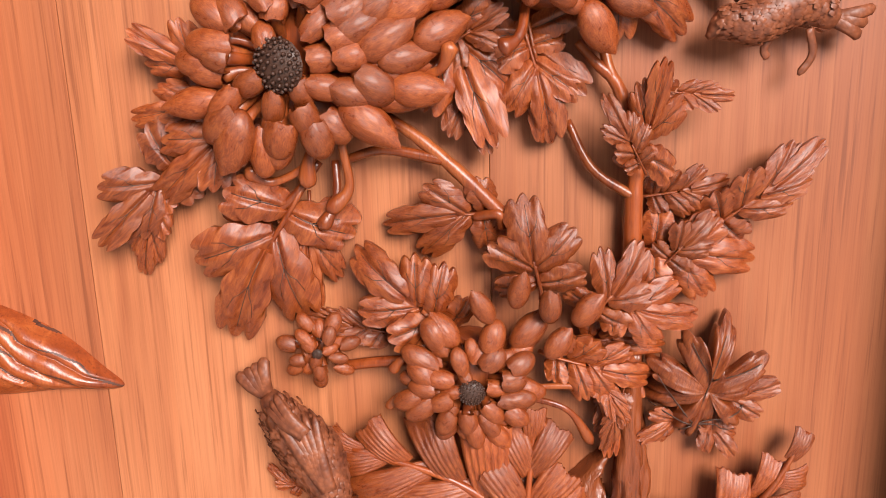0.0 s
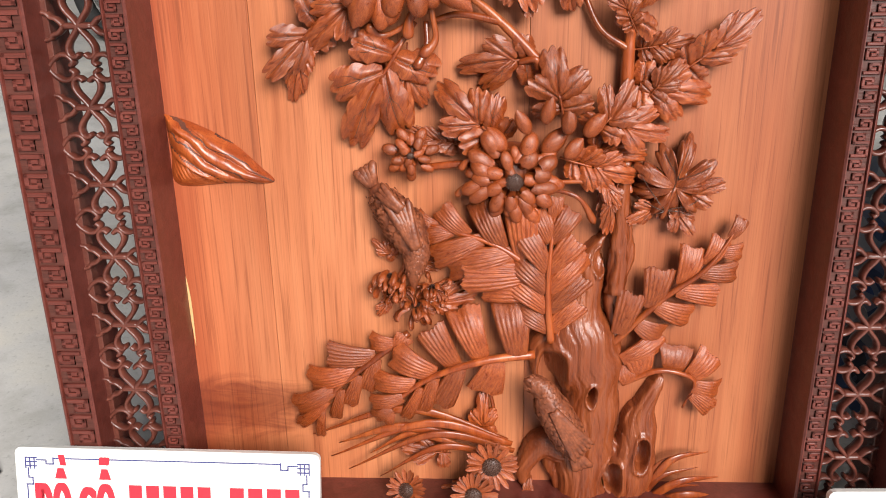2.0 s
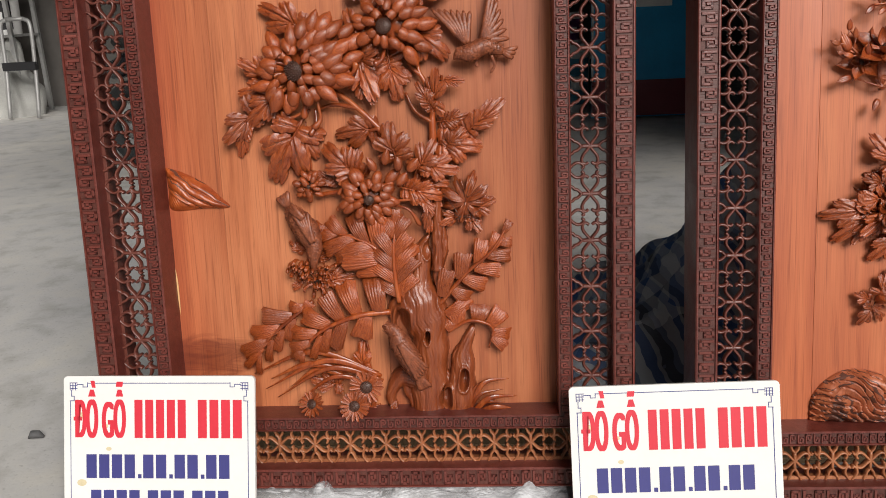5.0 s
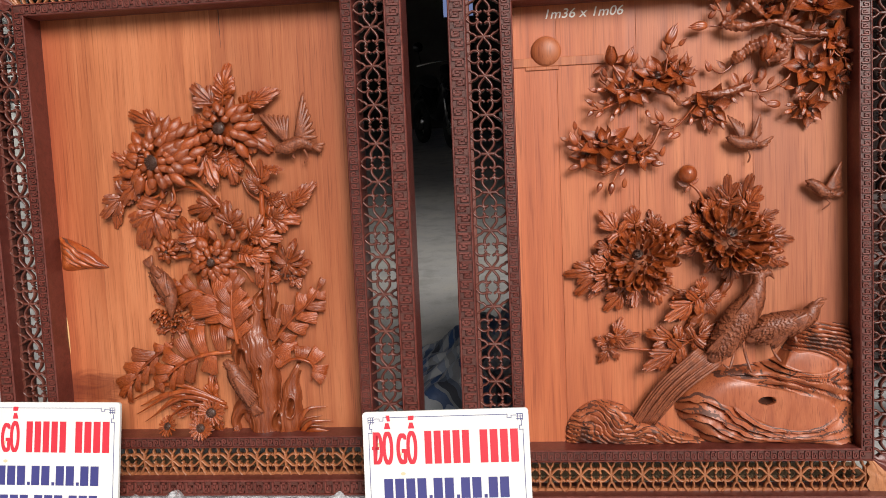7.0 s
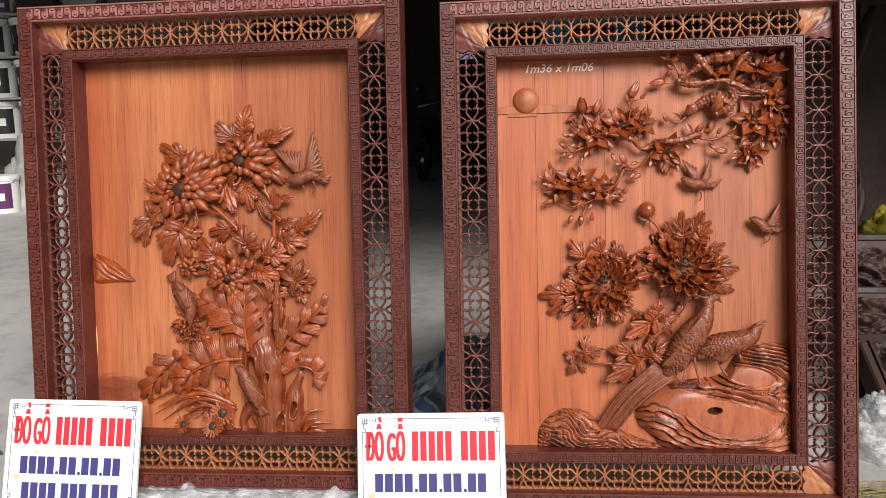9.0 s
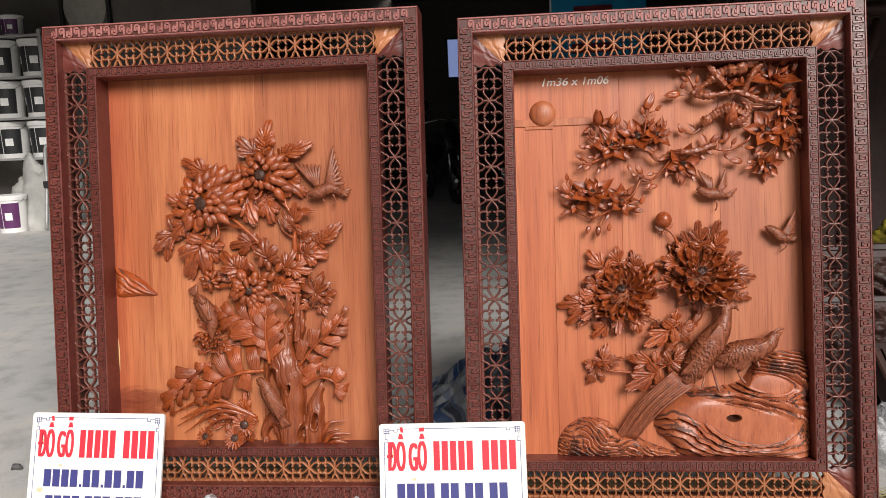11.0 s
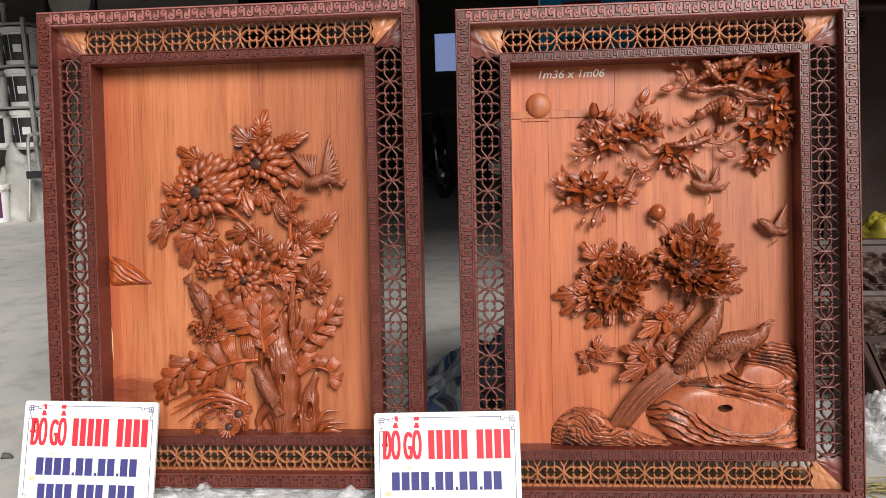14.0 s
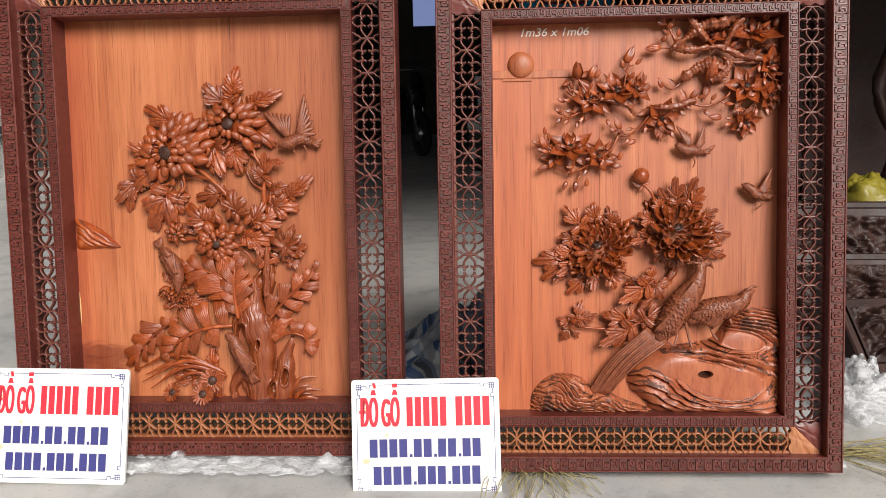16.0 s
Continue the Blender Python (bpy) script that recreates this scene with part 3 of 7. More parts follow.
P_DAISY = petal(0.10, 0.15, 12, -12, 0.25, 7, 0, 0, 0.10, 8, 8)
P_PEONY = [petal(0.13, 0.27, 44, 24, 0.7, s, 0.34, 0, 0.09, 12, 16, 0.03) for s in (1, 2, 3)]
P_PEONY_FLAT = [petal(0.13, 0.30, 12, 8, 0.45, s, 0.30, 0, 0.06, 12, 16, 0.03) for s in (4, 5)]
P_MAG = [petal(0.15, 0.36, 40, 34, 0.7, 2, 0, 2.8, 0.02, 12, 8, 0.04), petal(0.14, 0.36, 8, 18, 0.5, 4, 0, 2.6, 0.03, 12, 8, 0.04)]
P_BUD = petal(0.16, 0.34, 74, 36, 0.7, 9, 0, 2.4, 0.0, 10, 8, 0.04)
HEART_SEEDS, HEART_STAMENS = heart("seeds", 1.0), heart("stamens", 1.0)
RND = random.Random(42)


def leaf_at(panel, kind, a, b, w=0.02, pitch=0, width=1.0, roll=0):
    return put("leaf", kind[RND.randrange(len(kind))] if isinstance(kind, list) else kind, W_CARVE, panel, along(a, b, w, pitch, width * 0.9, roll, min(1.0, width * 1.2)))


def blossom(panel, name, c, w, r, face, rings, seed, hearts=None, heart_r=0.3, heart_mat=None, squash=1.0, loose=1.0):
    """A flower head at c whose axis is tipped by face (degrees about u and v); rings of (petal meshes, how many, size, extra lift, start radius, start height)."""
    rnd = random.Random(seed)
    head = put(name, hearts or HEART_STAMENS, None, panel, Matrix.Translation((c[0], c[1], w)) @ pose(0, 0, 0, face[0], face[1], 0) @ Matrix.Diagonal((r, r, r * squash, 1)))
    if not head.data.materials:
        head.data.materials.append(heart_mat or W_SEED_VEIN)
    core = head.matrix_basis @ Matrix.Diagonal((1, 1, 1, 1))
    head.matrix_basis = core @ Matrix.Diagonal((heart_r, heart_r, heart_r, 1))
    for meshes, count, size, lift, start, rise in rings:
        off = rnd.uniform(0, 360)
        for k in range(count):
            az = off + 360 / count * k + loose * rnd.uniform(-26, 26) / count
            q = pose(0, 0, 0, 0, 0, az) @ Matrix.Translation((0, start, rise)) @ pose(0, 0, 0, lift + loose * rnd.uniform(-4, 4), loose * rnd.uniform(-7, 7), 0)
            s = size * (1 + loose * rnd.uniform(-0.1, 0.1))
            put("petal", meshes[rnd.randrange(len(meshes))], W_CARVE, head, Matrix.Diagonal((1 / heart_r,) * 3 + (1,)) @ q @ Matrix.Diagonal((s, s, s, 1)))
    return head


def scoop_mesh(wide, cut, point, seed):
    """A petal cupped like a hood, 1 long: a swollen back that starts at y 0 and an open rim, drawn out to a soft point, at y 1."""
    g, rnd = Geo(), random.Random(seed)
    lean = rnd.uniform(-0.10, 0.10)
    rows, norms = [], []
    for i in range(13):
        th = lerp(0.12, cut, i / 12)
        f = i / 12
        row, nr = [], []
        for q in range(15):
            a = math.pi * (-0.16 + 1.32 * q / 14)
            r = math.sin(th) * (1 + 0.05 * math.exp(-(math.cos(a) / 0.16) ** 2) + 0.025 * math.cos(6 * a + seed) * f)
            y = 0.5 - 0.52 * math.cos(th) + point * f ** 3 * max(0.0, math.sin(a)) ** 2 - 0.05 * f ** 4 * math.cos(3 * a) ** 2
            row.append((wide * r * math.cos(a) + lean * y * y, y, 0.82 * wide * r * math.sin(a) - 0.10 * f ** 3))
            nr.append((math.cos(a), 0, math.sin(a)))
        rows.append(row[::-1])
        norms.append(nr[::-1])
    shell(g, rows, norms, 0.055)
    return g.mesh("petal")


SCOOPS = [scoop_mesh(0.33, 2.2, 0.14, 1), scoop_mesh(0.36, 2.1, 0.10, 2), scoop_mesh(0.30, 2.3, 0.18, 3)]
SPOONS = [scoop_mesh(0.33, 2.4, 0.20, 4), scoop_mesh(0.30, 2.45, 0.26, 5)]


def scoop_at(panel, c, w, d, slope, size, kind, rnd, face=0.0):
    """A scoop with the middle of its bowl at c, its tip along d (u, v), rising by slope degrees."""
    q = Matrix.Translation((c[0], c[1], w)) @ pose(0, 0, 0, 0, 0, math.degrees(math.atan2(d[1], d[0])) - 90 + rnd.uniform(-12, 12)) @ pose(0, 0, 0, slope + rnd.uniform(-10, 10), face + rnd.uniform(-16, 16), 0)
    s = size * rnd.uniform(0.9, 1.1)
    return put("petal", kind[rnd.randrange(len(kind))], W_CARVE, panel, q @ Matrix.Diagonal((s, s, s, 1)) @ Matrix.Translation((0, -0.5, -0.1)))


def incurved_head(panel, heart_at, w, heart_r, face, petals, reach, high, size, turn, seed):
    """A chrysanthemum: a dome of scoops at petals (u, v); those nearer than turn close over the seeds, the rest reach outward."""
    rnd = random.Random(seed)
    head = put("chrysanthemum", HEART_SEEDS, None, panel, Matrix.Translation((heart_at[0], heart_at[1], w + high - 0.002)) @ pose(0, 0, 0, face[0], face[1], 0) @ Matrix.Diagonal((heart_r, heart_r, heart_r, 1)))
    if not head.data.materials:
        head.data.materials.append(W_SEED_VEIN)
    inner = head.matrix_basis.inverted()
    hub = Vector(heart_at)
    mid = sum((Vector(c) for c in petals), Vector((0, 0))) / len(petals)
    spread = sum((Vector(c) - mid).length for c in petals) / len(petals)
    g = Geo()
    g.grid([[(mid.x + 1.15 * spread * q * math.cos(b), mid.y + 1.15 * spread * q * math.sin(b), w - 0.006 + 0.62 * high * math.sqrt(1 - q * q)) for b in (2 * math.pi * k / 24 for k in range(24))] for q in (1, 0.95, 0.85, 0.7, 0.5, 0.25, 0.01)], True)
    put("flower_base", g, W_CARVE, head, inner)
    for k, c in enumerate(petals):
        d = Vector(c) - hub
        # a full scoop, and a smaller one tucked in behind it
        for turned, size_k, drop in ((0, 1.0, 0.0), (0.55 if k % 2 else -0.55, 0.88, 0.007)):
            e = Vector((d.x * math.cos(turned) - d.y * math.sin(turned), d.x * math.sin(turned) + d.y * math.cos(turned))) * (1.0 if not turned else 1.08)
            far, near = min(1.0, e.length / reach), e.length < turn
            if turned and (far > 0.62 or e.length < 1.6 * heart_r):
                continue
            q = hub + e + (e.normalized() * 0.16 * size if near else Vector((0, 0)))
            ob = scoop_at(head, q, w + high * math.sqrt(1 - 0.8 * far * far) - drop - 0.003 * (e.length < 1.8 * heart_r), -e if near else e, 16 if near else 2 - 16 * far, size * size_k * (0.68 + 0.62 * min(1.0, e.length / turn)) * (0.9 if near else 0.95), SCOOPS if near else SPOONS, rnd)
            ob.matrix_basis = inner @ ob.matrix_basis
        if d.length > 1.5 * heart_r:
            far = min(1.0, d.length / reach)
            a, b = Vector((*(hub + 0.35 * d), w)), Vector((c[0], c[1], w + high * math.sqrt(1 - 0.8 * far * far) - 0.008))
            g = Geo()
            g.tube(curve([a, a.lerp(b, 0.5) + Vector((0, 0, 0.006)), b], 5), [0.0026 + 0.0003 * i for i in range(11)], 8, 0.6)
            put("strap", g, W_CARVE, head, inner)
    return head


def peony(panel, c, w, r, face, seed):
    rings = [(P_PEONY, 6, 0.34, 18, 0.14, 0.02), (P_PEONY, 8, 0.42, 6, 0.22, 0.05), (P_PEONY, 10, 0.46, -6, 0.32, 0.05), (P_PEONY, 14, 0.48, -16, 0.40, 0.03),
             (P_PEONY, 16, 0.50, -24, 0.46, -0.01), (P_PEONY, 16, 0.52, -34, 0.52, -0.05), (P_PEONY_FLAT, 13, 0.56, 2, 0.54, -0.10)]
    return blossom(panel, "peony", c, w, r, face, rings, seed, HEART_STAMENS, 0.14, loose=2.6)


def magnolia(panel, c, w, r, face, seed, bud=False):
    rings = [([P_BUD], 5, 1.3, 0, 0.06, 0)] if bud else [([P_MAG[0]], 3, 0.62, 0, 0.12, 0.05), ([P_MAG[1]], 6, 1.02, -2, 0.14, 0)]
    return blossom(panel, "magnolia_bud" if bud else "magnolia", c, w, r, face, rings, seed, HEART_STAMENS, 0.16)


def daisy(panel, c, w, r, face, seed, n=17):
    return blossom(panel, "daisy", c, w, r, face, [([P_DAISY], n, 0.72, 4, 0.30, 0.0), ([P_DAISY], n - 3, 0.68, -4, 0.30, -0.05)], seed, HEART_SEEDS, 0.36)


def stem(panel, pts, r0, r1=None, name="stem", lumpy=0.0, n=9):
    """A branch through (u, v, w) points, tapering from r0 to r1."""
    g = Geo()
    big = r0 > 0.0060
    line = curve(pts, 14 if big else 7)
    n = 28 if big else n
    r1 = r0 if r1 is None else r1
    k = len(line) - 1
    rad = [lerp(r0, r1, i / k) * (1 + 1.2 * lumpy * noise.noise(p * 55) + 0.35 * lumpy * math.sin(i * 2.1)) for i, p in enumerate(line)]
    g.tube(line, rad, n)
    if big:
        for i, v in enumerate(g.v):
            c = line[min(k, i // n)]
            d = Vector(v) - c
            a = 2 * math.pi * (i % n) / n
            knot = noise.noise(Vector((math.cos(a) * 2, math.sin(a) * 2, i // n * 0.22)) + c * 3)
            g.v[i] = tuple(c + d * (1 + 0.45 * knot + 0.20 * abs(math.sin(4 * a + 4 * knot + 0.1 * (i // n)))))
    return put(name, g, W_TRUNK if big else W_CARVE, panel)


W_TRUNK = wood("stump_wood", (0.10, 0.018, 0.005), (0.205, 0.044, 0.012), (0.32, 0.085, 0.026), (70, 7, 70), 0.36, 0.3, 0.1, 0.0015)


def bud_at(panel, a, b, w=0.025, n=3):
    """A closed bud of a few lapping scales on the end of a twig."""
    g = Geo()
    d = Vector((b[0] - a[0], b[1] - a[1], 0.006)) * 1.15
    d *= max(1.0, 0.022 / d.length)
    p = Vector((a[0], a[1], w))
    side = d.cross(Vector((0, 0, 1))) * 0.13
    for k in range(n):
        o = (k - (n - 1) / 2) / max(1, n - 1)
        line = curve([p, p + d * 0.45 + side * (1.5 * o), p + d * (1 - 0.25 * abs(o)) + side * (1.2 * o)], 5)
        m = len(line) - 1
        g.tube(line, [d.length * 0.17 * math.sin(math.pi * (0.14 + 0.86 * (i / m) ** 0.62)) + 0.0003 for i in range(m + 1)], 7, 0.8)
    return put("bud", g, W_CARVE, panel)


def blade_mesh(ribs, droop, seed):
    """A torn strip of banana leaf, narrow at its root, arched and finely ribbed along its length."""
    g, rows, norms = Geo(), [], []
    n, m = 12, ribs * 4
    for i in range(n + 1):
        s = i / n
        row = []
        for j in range(m + 1):
            t = 2 * j / m - 1
            w = 0.5 * (0.50 + 0.56 * s ** 0.8)
            end = 1 - 0.05 * abs(t) ** 2 - 0.035 * math.sin(5 * t + seed) - 0.012 * math.cos(t * math.pi * ribs)
            z = 0.30 * math.sin(math.pi * min(1, 0.10 + s * 0.66)) - droop * s ** 3 + 0.024 * math.cos(t * math.pi * ribs) * min(1, 2 * s) - 0.16 * t * t * (0.4 + 0.6 * s)
            row.append((t * w + 0.04 * s * s * math.sin(seed * 2), s * end, z))
        rows.append(row)
        norms.append([(0, 0, 1)] * (m + 1))
    shell(g, rows, norms, 0.09)
    return g.mesh("leaf_blade")


BLADES = [blade_mesh(7, d, s) for s, d in ((1, 0.05), (2, 0.3), (3, 0.5))]


def banana_leaf(panel, pts, r, blades):
    """A midrib through (u, v, w) points; blades: (place along it 0..1, side, length, width, lean from the rib in degrees, pitch)."""
    line = curve(pts, 10)
    g = Geo()
    k = len(line) - 1
    g.tube(line, [lerp(r, r * 0.35, i / k) for i in range(k + 1)], 8)
    rib = put("banana_leaf", g, W_CARVE, panel)
    for s, side, length, width, lean, pitch in blades:
        i = min(k - 1, int(s * k))
        p, d = line[i], (line[i + 1] - line[i]).normalized()
        ang = math.degrees(math.atan2(d.y, d.x)) + side * lean
        m = Matrix.Translation(p + Vector((0, 0, -0.003))) @ pose(0, 0, 0, 0, 0, ang - 90) @ pose(0, 0, 0, pitch, side * 8, 0) @ Matrix.Diagonal((width, length, length * 0.55, 1))
        put("leaf_blade", BLADES[RND.randrange(3)], W_CARVE, rib, m)
    return rib


def blades_on(rib, items, w=0.03):
    """Blades given by their root and end (u, v), width and pitch."""
    for a, b, width, pitch in items:
        m = along(a, b, w, pitch)
        s = Vector((b[0] - a[0], b[1] - a[1])).length
        put("leaf_blade", BLADES[RND.randrange(3)], W_CARVE, rib, m @ Matrix.Diagonal((width / s, 1, 0.5, 1)))


def relief(panel, name, outline, height, mat, smooth_k=6, rings=44, centre=None, label="", cut=None):
    """A carved mound on the board: outline of (u, v) points round a centre; height(q, p): q is 0 at the centre, 1 at the rim."""
    pts = [Vector((a, b, 0)) for a, b in outline]
    c = Vector((*centre, 0)) if centre else sum(pts, Vector()) / len(pts)
    loop = curve(pts + [pts[0]], smooth_k)[:-1]
    g, rows = Geo(), []
    for k in range(rings + 1):
        q = max(0.002, (k / rings) ** 0.8)
        row = []
        for p in loop:
            e = c + (p - c) * q
            row.append((e.x, e.y, height(q, e)))
        rows.append(row)
    rows.append([(x, y, -0.002) for x, y, z in rows[-1]])
    g.grid(rows, True)
    me = g.mesh(name)
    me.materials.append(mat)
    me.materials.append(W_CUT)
    # faces that cut() picks get the darker wood, as crease shade in colour
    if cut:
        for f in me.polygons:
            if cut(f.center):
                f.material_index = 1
    return put(name, me, None, panel, None, label)


# dark wood for grooves, holes and cracks: their shade put into the colour
W_CUT = wood("shaded_cut_wood", (0.05, 0.016, 0.009), (0.085, 0.026, 0.014), (0.13, 0.04, 0.02), (60, 30, 60), 0.55, 0.05, 0.1)


def bird(panel, name, spine, radii, extras, label):
    """spine: (u, v, w) from tail to beak with radii; extras: flat feather strips as (points, start width, end width)."""
    g = Geo()
    line = curve(spine, 6)
    k = len(line) - 1
    rr = [radii[min(len(radii) - 1, int(i / 6))] * (1 - (i % 6) / 6) + radii[min(len(radii) - 1, int(i / 6) + 1)] * ((i % 6) / 6) for i in range(k + 1)]
    g.tube(line, rr, 12, 0.8)
    for i in range(3, k - 3):
        d = (line[i + 1] - line[i - 1]).normalized()
        side = d.cross(Vector((0, 0, 1))).normalized()
        up = side.cross(d)
        size = 0.0038 + 0.09 * rr[i]
        count = max(3, int(math.pi * rr[i] / (0.62 * size)))
        for j in range(count):
            a = math.pi * (j + 0.5 + 0.5 * (i % 2)) / count
            n = math.cos(a) * side + math.sin(a) * up
            size = (0.0038 + 0.09 * rr[i]) * (1.25 + 0.5 * noise.noise(Vector((i * 3.1, j * 1.7, 0))))
            w = d.cross(n).normalized() * size * 0.30
            p = line[i] + rr[i] * (math.cos(a) * side + 0.8 * math.sin(a) * up) + d * (0.014 * noise.noise(Vector((i * 1.9, j * 2.7, 4))))
            g.add([p + w * 0.7, p - w * 0.7, p - w - d * size * 0.5 + n * size * 0.09, p + w - d * size * 0.5 + n * size * 0.09, p - d * size * 0.55 + n * size * 0.15,
                   p - d * size + n * size * 0.12, p - d * size - n * size * 0.1], [(0, 1, 4), (1, 2, 4), (0, 4, 3), (2, 5, 4), (3, 4, 5), (2, 6, 5), (3, 5, 6)])
    for pts, a, b in extras:
        l2 = curve(pts, 5)
        n2 = len(l2) - 1
        g.tube(l2, [lerp(a, b, i / n2) * (1 if i < n2 else 0.4) for i in range(n2 + 1)], 7, 0.45)
    return put(name, g, W_FEATHER, panel, None, label)


def feather_wood():
    m, n, l, b = material("feathered_wood", 0.5, 0, 0.08)
    tc = n.new("ShaderNodeTexCoord").outputs["Object"]
    v = n.new("ShaderNodeTexVoronoi")
    v.inputs["Scale"].default_value = 240
    l.new(tc, v.inputs[0])
    streak = noise_node(n, l, tc, 1.0, (90, 60, 90), 5)
    r = ramp(n, ((0.3, (0.15, 0.037, 0.015)), (0.7, (0.31, 0.088, 0.034))))
    l.new(streak, r.inputs[0])
    barb = ramp(n, ((0.25, (1.1, 1.1, 1.1)), (0.75, (0.38, 0.32, 0.3))))
    l.new(v.outputs[0], barb.inputs[0])
    l.new(mix_colour(n, l, "MULTIPLY", 0.4, r.outputs[0], barb.outputs[0]), b.inputs["Base Color"])
    bump(n, l, b, math_node(n, l, "ADD", math_node(n, l, "MULTIPLY", v.outputs[0], -1.0), math_node(n, l, "MULTIPLY", streak, 0.5)), 0.25, 0.002)
    return m


W_FEATHER = feather_wood()


def fan(a, tips, w0, w1, wa=0.004, wb=0.003):
    """Feather strips from a to each tip."""
    return [([(a[0], a[1], w0), (lerp(a[0], t[0], 0.5), lerp(a[1], t[1], 0.5) , (w0 + w1) / 2 + 0.004), (t[0], t[1], w1)], wa, wb) for t in tips]


def between(a, b, k):
    return [(lerp(a[0], b[0], i / (k - 1)), lerp(a[1], b[1], i / (k - 1))) for i in range(k)]

# ---- the chrysanthemum panel ----
L = panel_l
leaf_at(L, MUM, (0.377, 0.797), (0.312, 0.843), 0.012, 8, 0.8)
leaf_at(L, MUM, (0.380, 0.789), (0.307, 0.777), 0.016, 6, 0.7)
leaf_at(L, MUM, (0.392, 0.781), (0.320, 0.720), 0.02, 4, 0.75)
leaf_at(L, MUM, (0.343, 0.749), (0.267, 0.683), 0.014, 4, 0.75)
leaf_at(L, SLIM, (0.323, 0.733), (0.292, 0.653), 0.016, -4, 0.55)
leaf_at(L, MUM, (0.427, 0.722), (0.369, 0.605), 0.018, 3, 0.95)
leaf_at(L, MUM, (0.430, 0.713), (0.431, 0.627), 0.012, 4, 0.7)
leaf_at(L, MUM, (0.575, 0.699), (0.490, 0.688), 0.014, 6, 0.85)
leaf_at(L, MUM, (0.540, 0.805), (0.564, 0.739), 0.016, 4, 0.85)
leaf_at(L, MUM, (0.592, 0.830), (0.608, 0.751), 0.014, 4, 0.85)
leaf_at(L, MUM, (0.536, 0.820), (0.583, 0.842), 0.022, 6, 0.9)
leaf_at(L, MUM, (0.675, 0.728), (0.690, 0.814), 0.02, 14, 0.62)
leaf_at(L, MUM, (0.677, 0.728), (0.648, 0.781), 0.03, 12, 0.7)
leaf_at(L, SLIM, (0.683, 0.785), (0.739, 0.780), 0.03, 6, 0.6)
leaf_at(L, MUM, (0.680, 0.707), (0.742, 0.716), 0.014, 6, 0.8)
leaf_at(L, SLIM, (0.727, 0.680), (0.811, 0.742), 0.016, 8, 0.62)
leaf_at(L, MUM, (0.677, 0.668), (0.762, 0.653), 0.014, 5, 0.95)
leaf_at(L, MUM, (0.694, 0.655), (0.732, 0.693), 0.022, 8, 0.8)
leaf_at(L, MUM, (0.603, 0.635), (0.594, 0.710), 0.026, 8, 1.15)
leaf_at(L, MUM, (0.639, 0.616), (0.674, 0.674), 0.03, 8, 0.95)
leaf_at(L, MUM, (0.648, 0.634), (0.719, 0.618), 0.028, 6, 0.9)
leaf_at(L, MUM, (0.541, 0.599), (0.469, 0.670), 0.022, 7, 1.0)
leaf_at(L, MUM, (0.605, 0.589), (0.685, 0.566), 0.026, 5, 0.85)
leaf_at(L, MUM, (0.631, 0.597), (0.698, 0.587), 0.014, 5, 0.8)
leaf_at(L, STAR, (0.720, 0.517), (0.746, 0.604), 0.024, 6, 1.05)
leaf_at(L, MUM, (0.730, 0.539), (0.793, 0.556), 0.014, 5, 0.9)
leaf_at(L, MUM, (0.726, 0.534), (0.676, 0.515), 0.016, 5, 0.8)
leaf_at(L, MUM, (0.730, 0.534), (0.757, 0.491), 0.012, 4, 0.9)
leaf_at(L, SLIM, (0.491, 0.601), (0.413, 0.621), 0.01, 2, 0.5)
leaf_at(L, MUM, (0.451, 0.878), (0.358, 0.930), 0.014, 6, 0.75)
leaf_at(L, MUM, (0.587, 0.930), (0.528, 0.989), 0.012, 6, 0.95)
leaf_at(L, MUM, (0.593, 0.940), (0.614, 1.031), 0.016, 8, 0.8)
leaf_at(L, SLIM, (0.633, 0.930), (0.736, 0.962), 0.018, 8, 0.6)
leaf_at(L, MUM, (0.631, 0.885), (0.701, 0.823), 0.014, 4, 0.95)
leaf_at(L, MUM, (0.541, 0.821), (0.520, 0.917), 0.016, 6, 0.9)
leaf_at(L, MUM, (0.528, 0.862), (0.564, 0.742), 0.012, 4, 0.8)
leaf_at(L, MUM, (0.594, 0.840), (0.606, 0.755), 0.01, 4, 0.95)
leaf_at(L, MUM, (0.670, 0.597), (0.659, 0.501), 0.01, 2, 0.6)
leaf_at(L, SLIM, (0.667, 0.559), (0.650, 0.506), 0.03, 2, 0.5)
leaf_at(L, SLIM, (0.640, 0.579), (0.672, 0.530), 0.03, 4, 0.5)

incurved_head(L, (0.424, 0.810), 0.020, 0.0185, (4, -22), (
    (0.447, 0.833), (0.466, 0.84), (0.48, 0.834), (0.446, 0.812), (0.465, 0.813), (0.462, 0.825), (0.494, 0.826), (0.48, 0.796),
    (0.509, 0.813), (0.515, 0.791), (0.465, 0.793), (0.434, 0.796), (0.448, 0.798), (0.418, 0.785), (0.436, 0.778), (0.419, 0.767),
    (0.444, 0.765), (0.416, 0.824), (0.406, 0.799), (0.384, 0.84), (0.383, 0.821), (0.534, 0.828), (0.389, 0.787), (0.384, 0.775),
    (0.385, 0.76), (0.48, 0.769),
    (0.413, 0.852), (0.396, 0.841), (0.386, 0.816), (0.422, 0.872), (0.442, 0.885), (0.461, 0.897), (0.482, 0.896), (0.498, 0.883),
    (0.524, 0.879), (0.538, 0.858), (0.458, 0.867), (0.477, 0.869), (0.49, 0.846), (0.467, 0.842), (0.511, 0.85), (0.422, 0.842),
    (0.444, 0.853)), 0.135, 0.040, 0.0335, 0.060, 3)
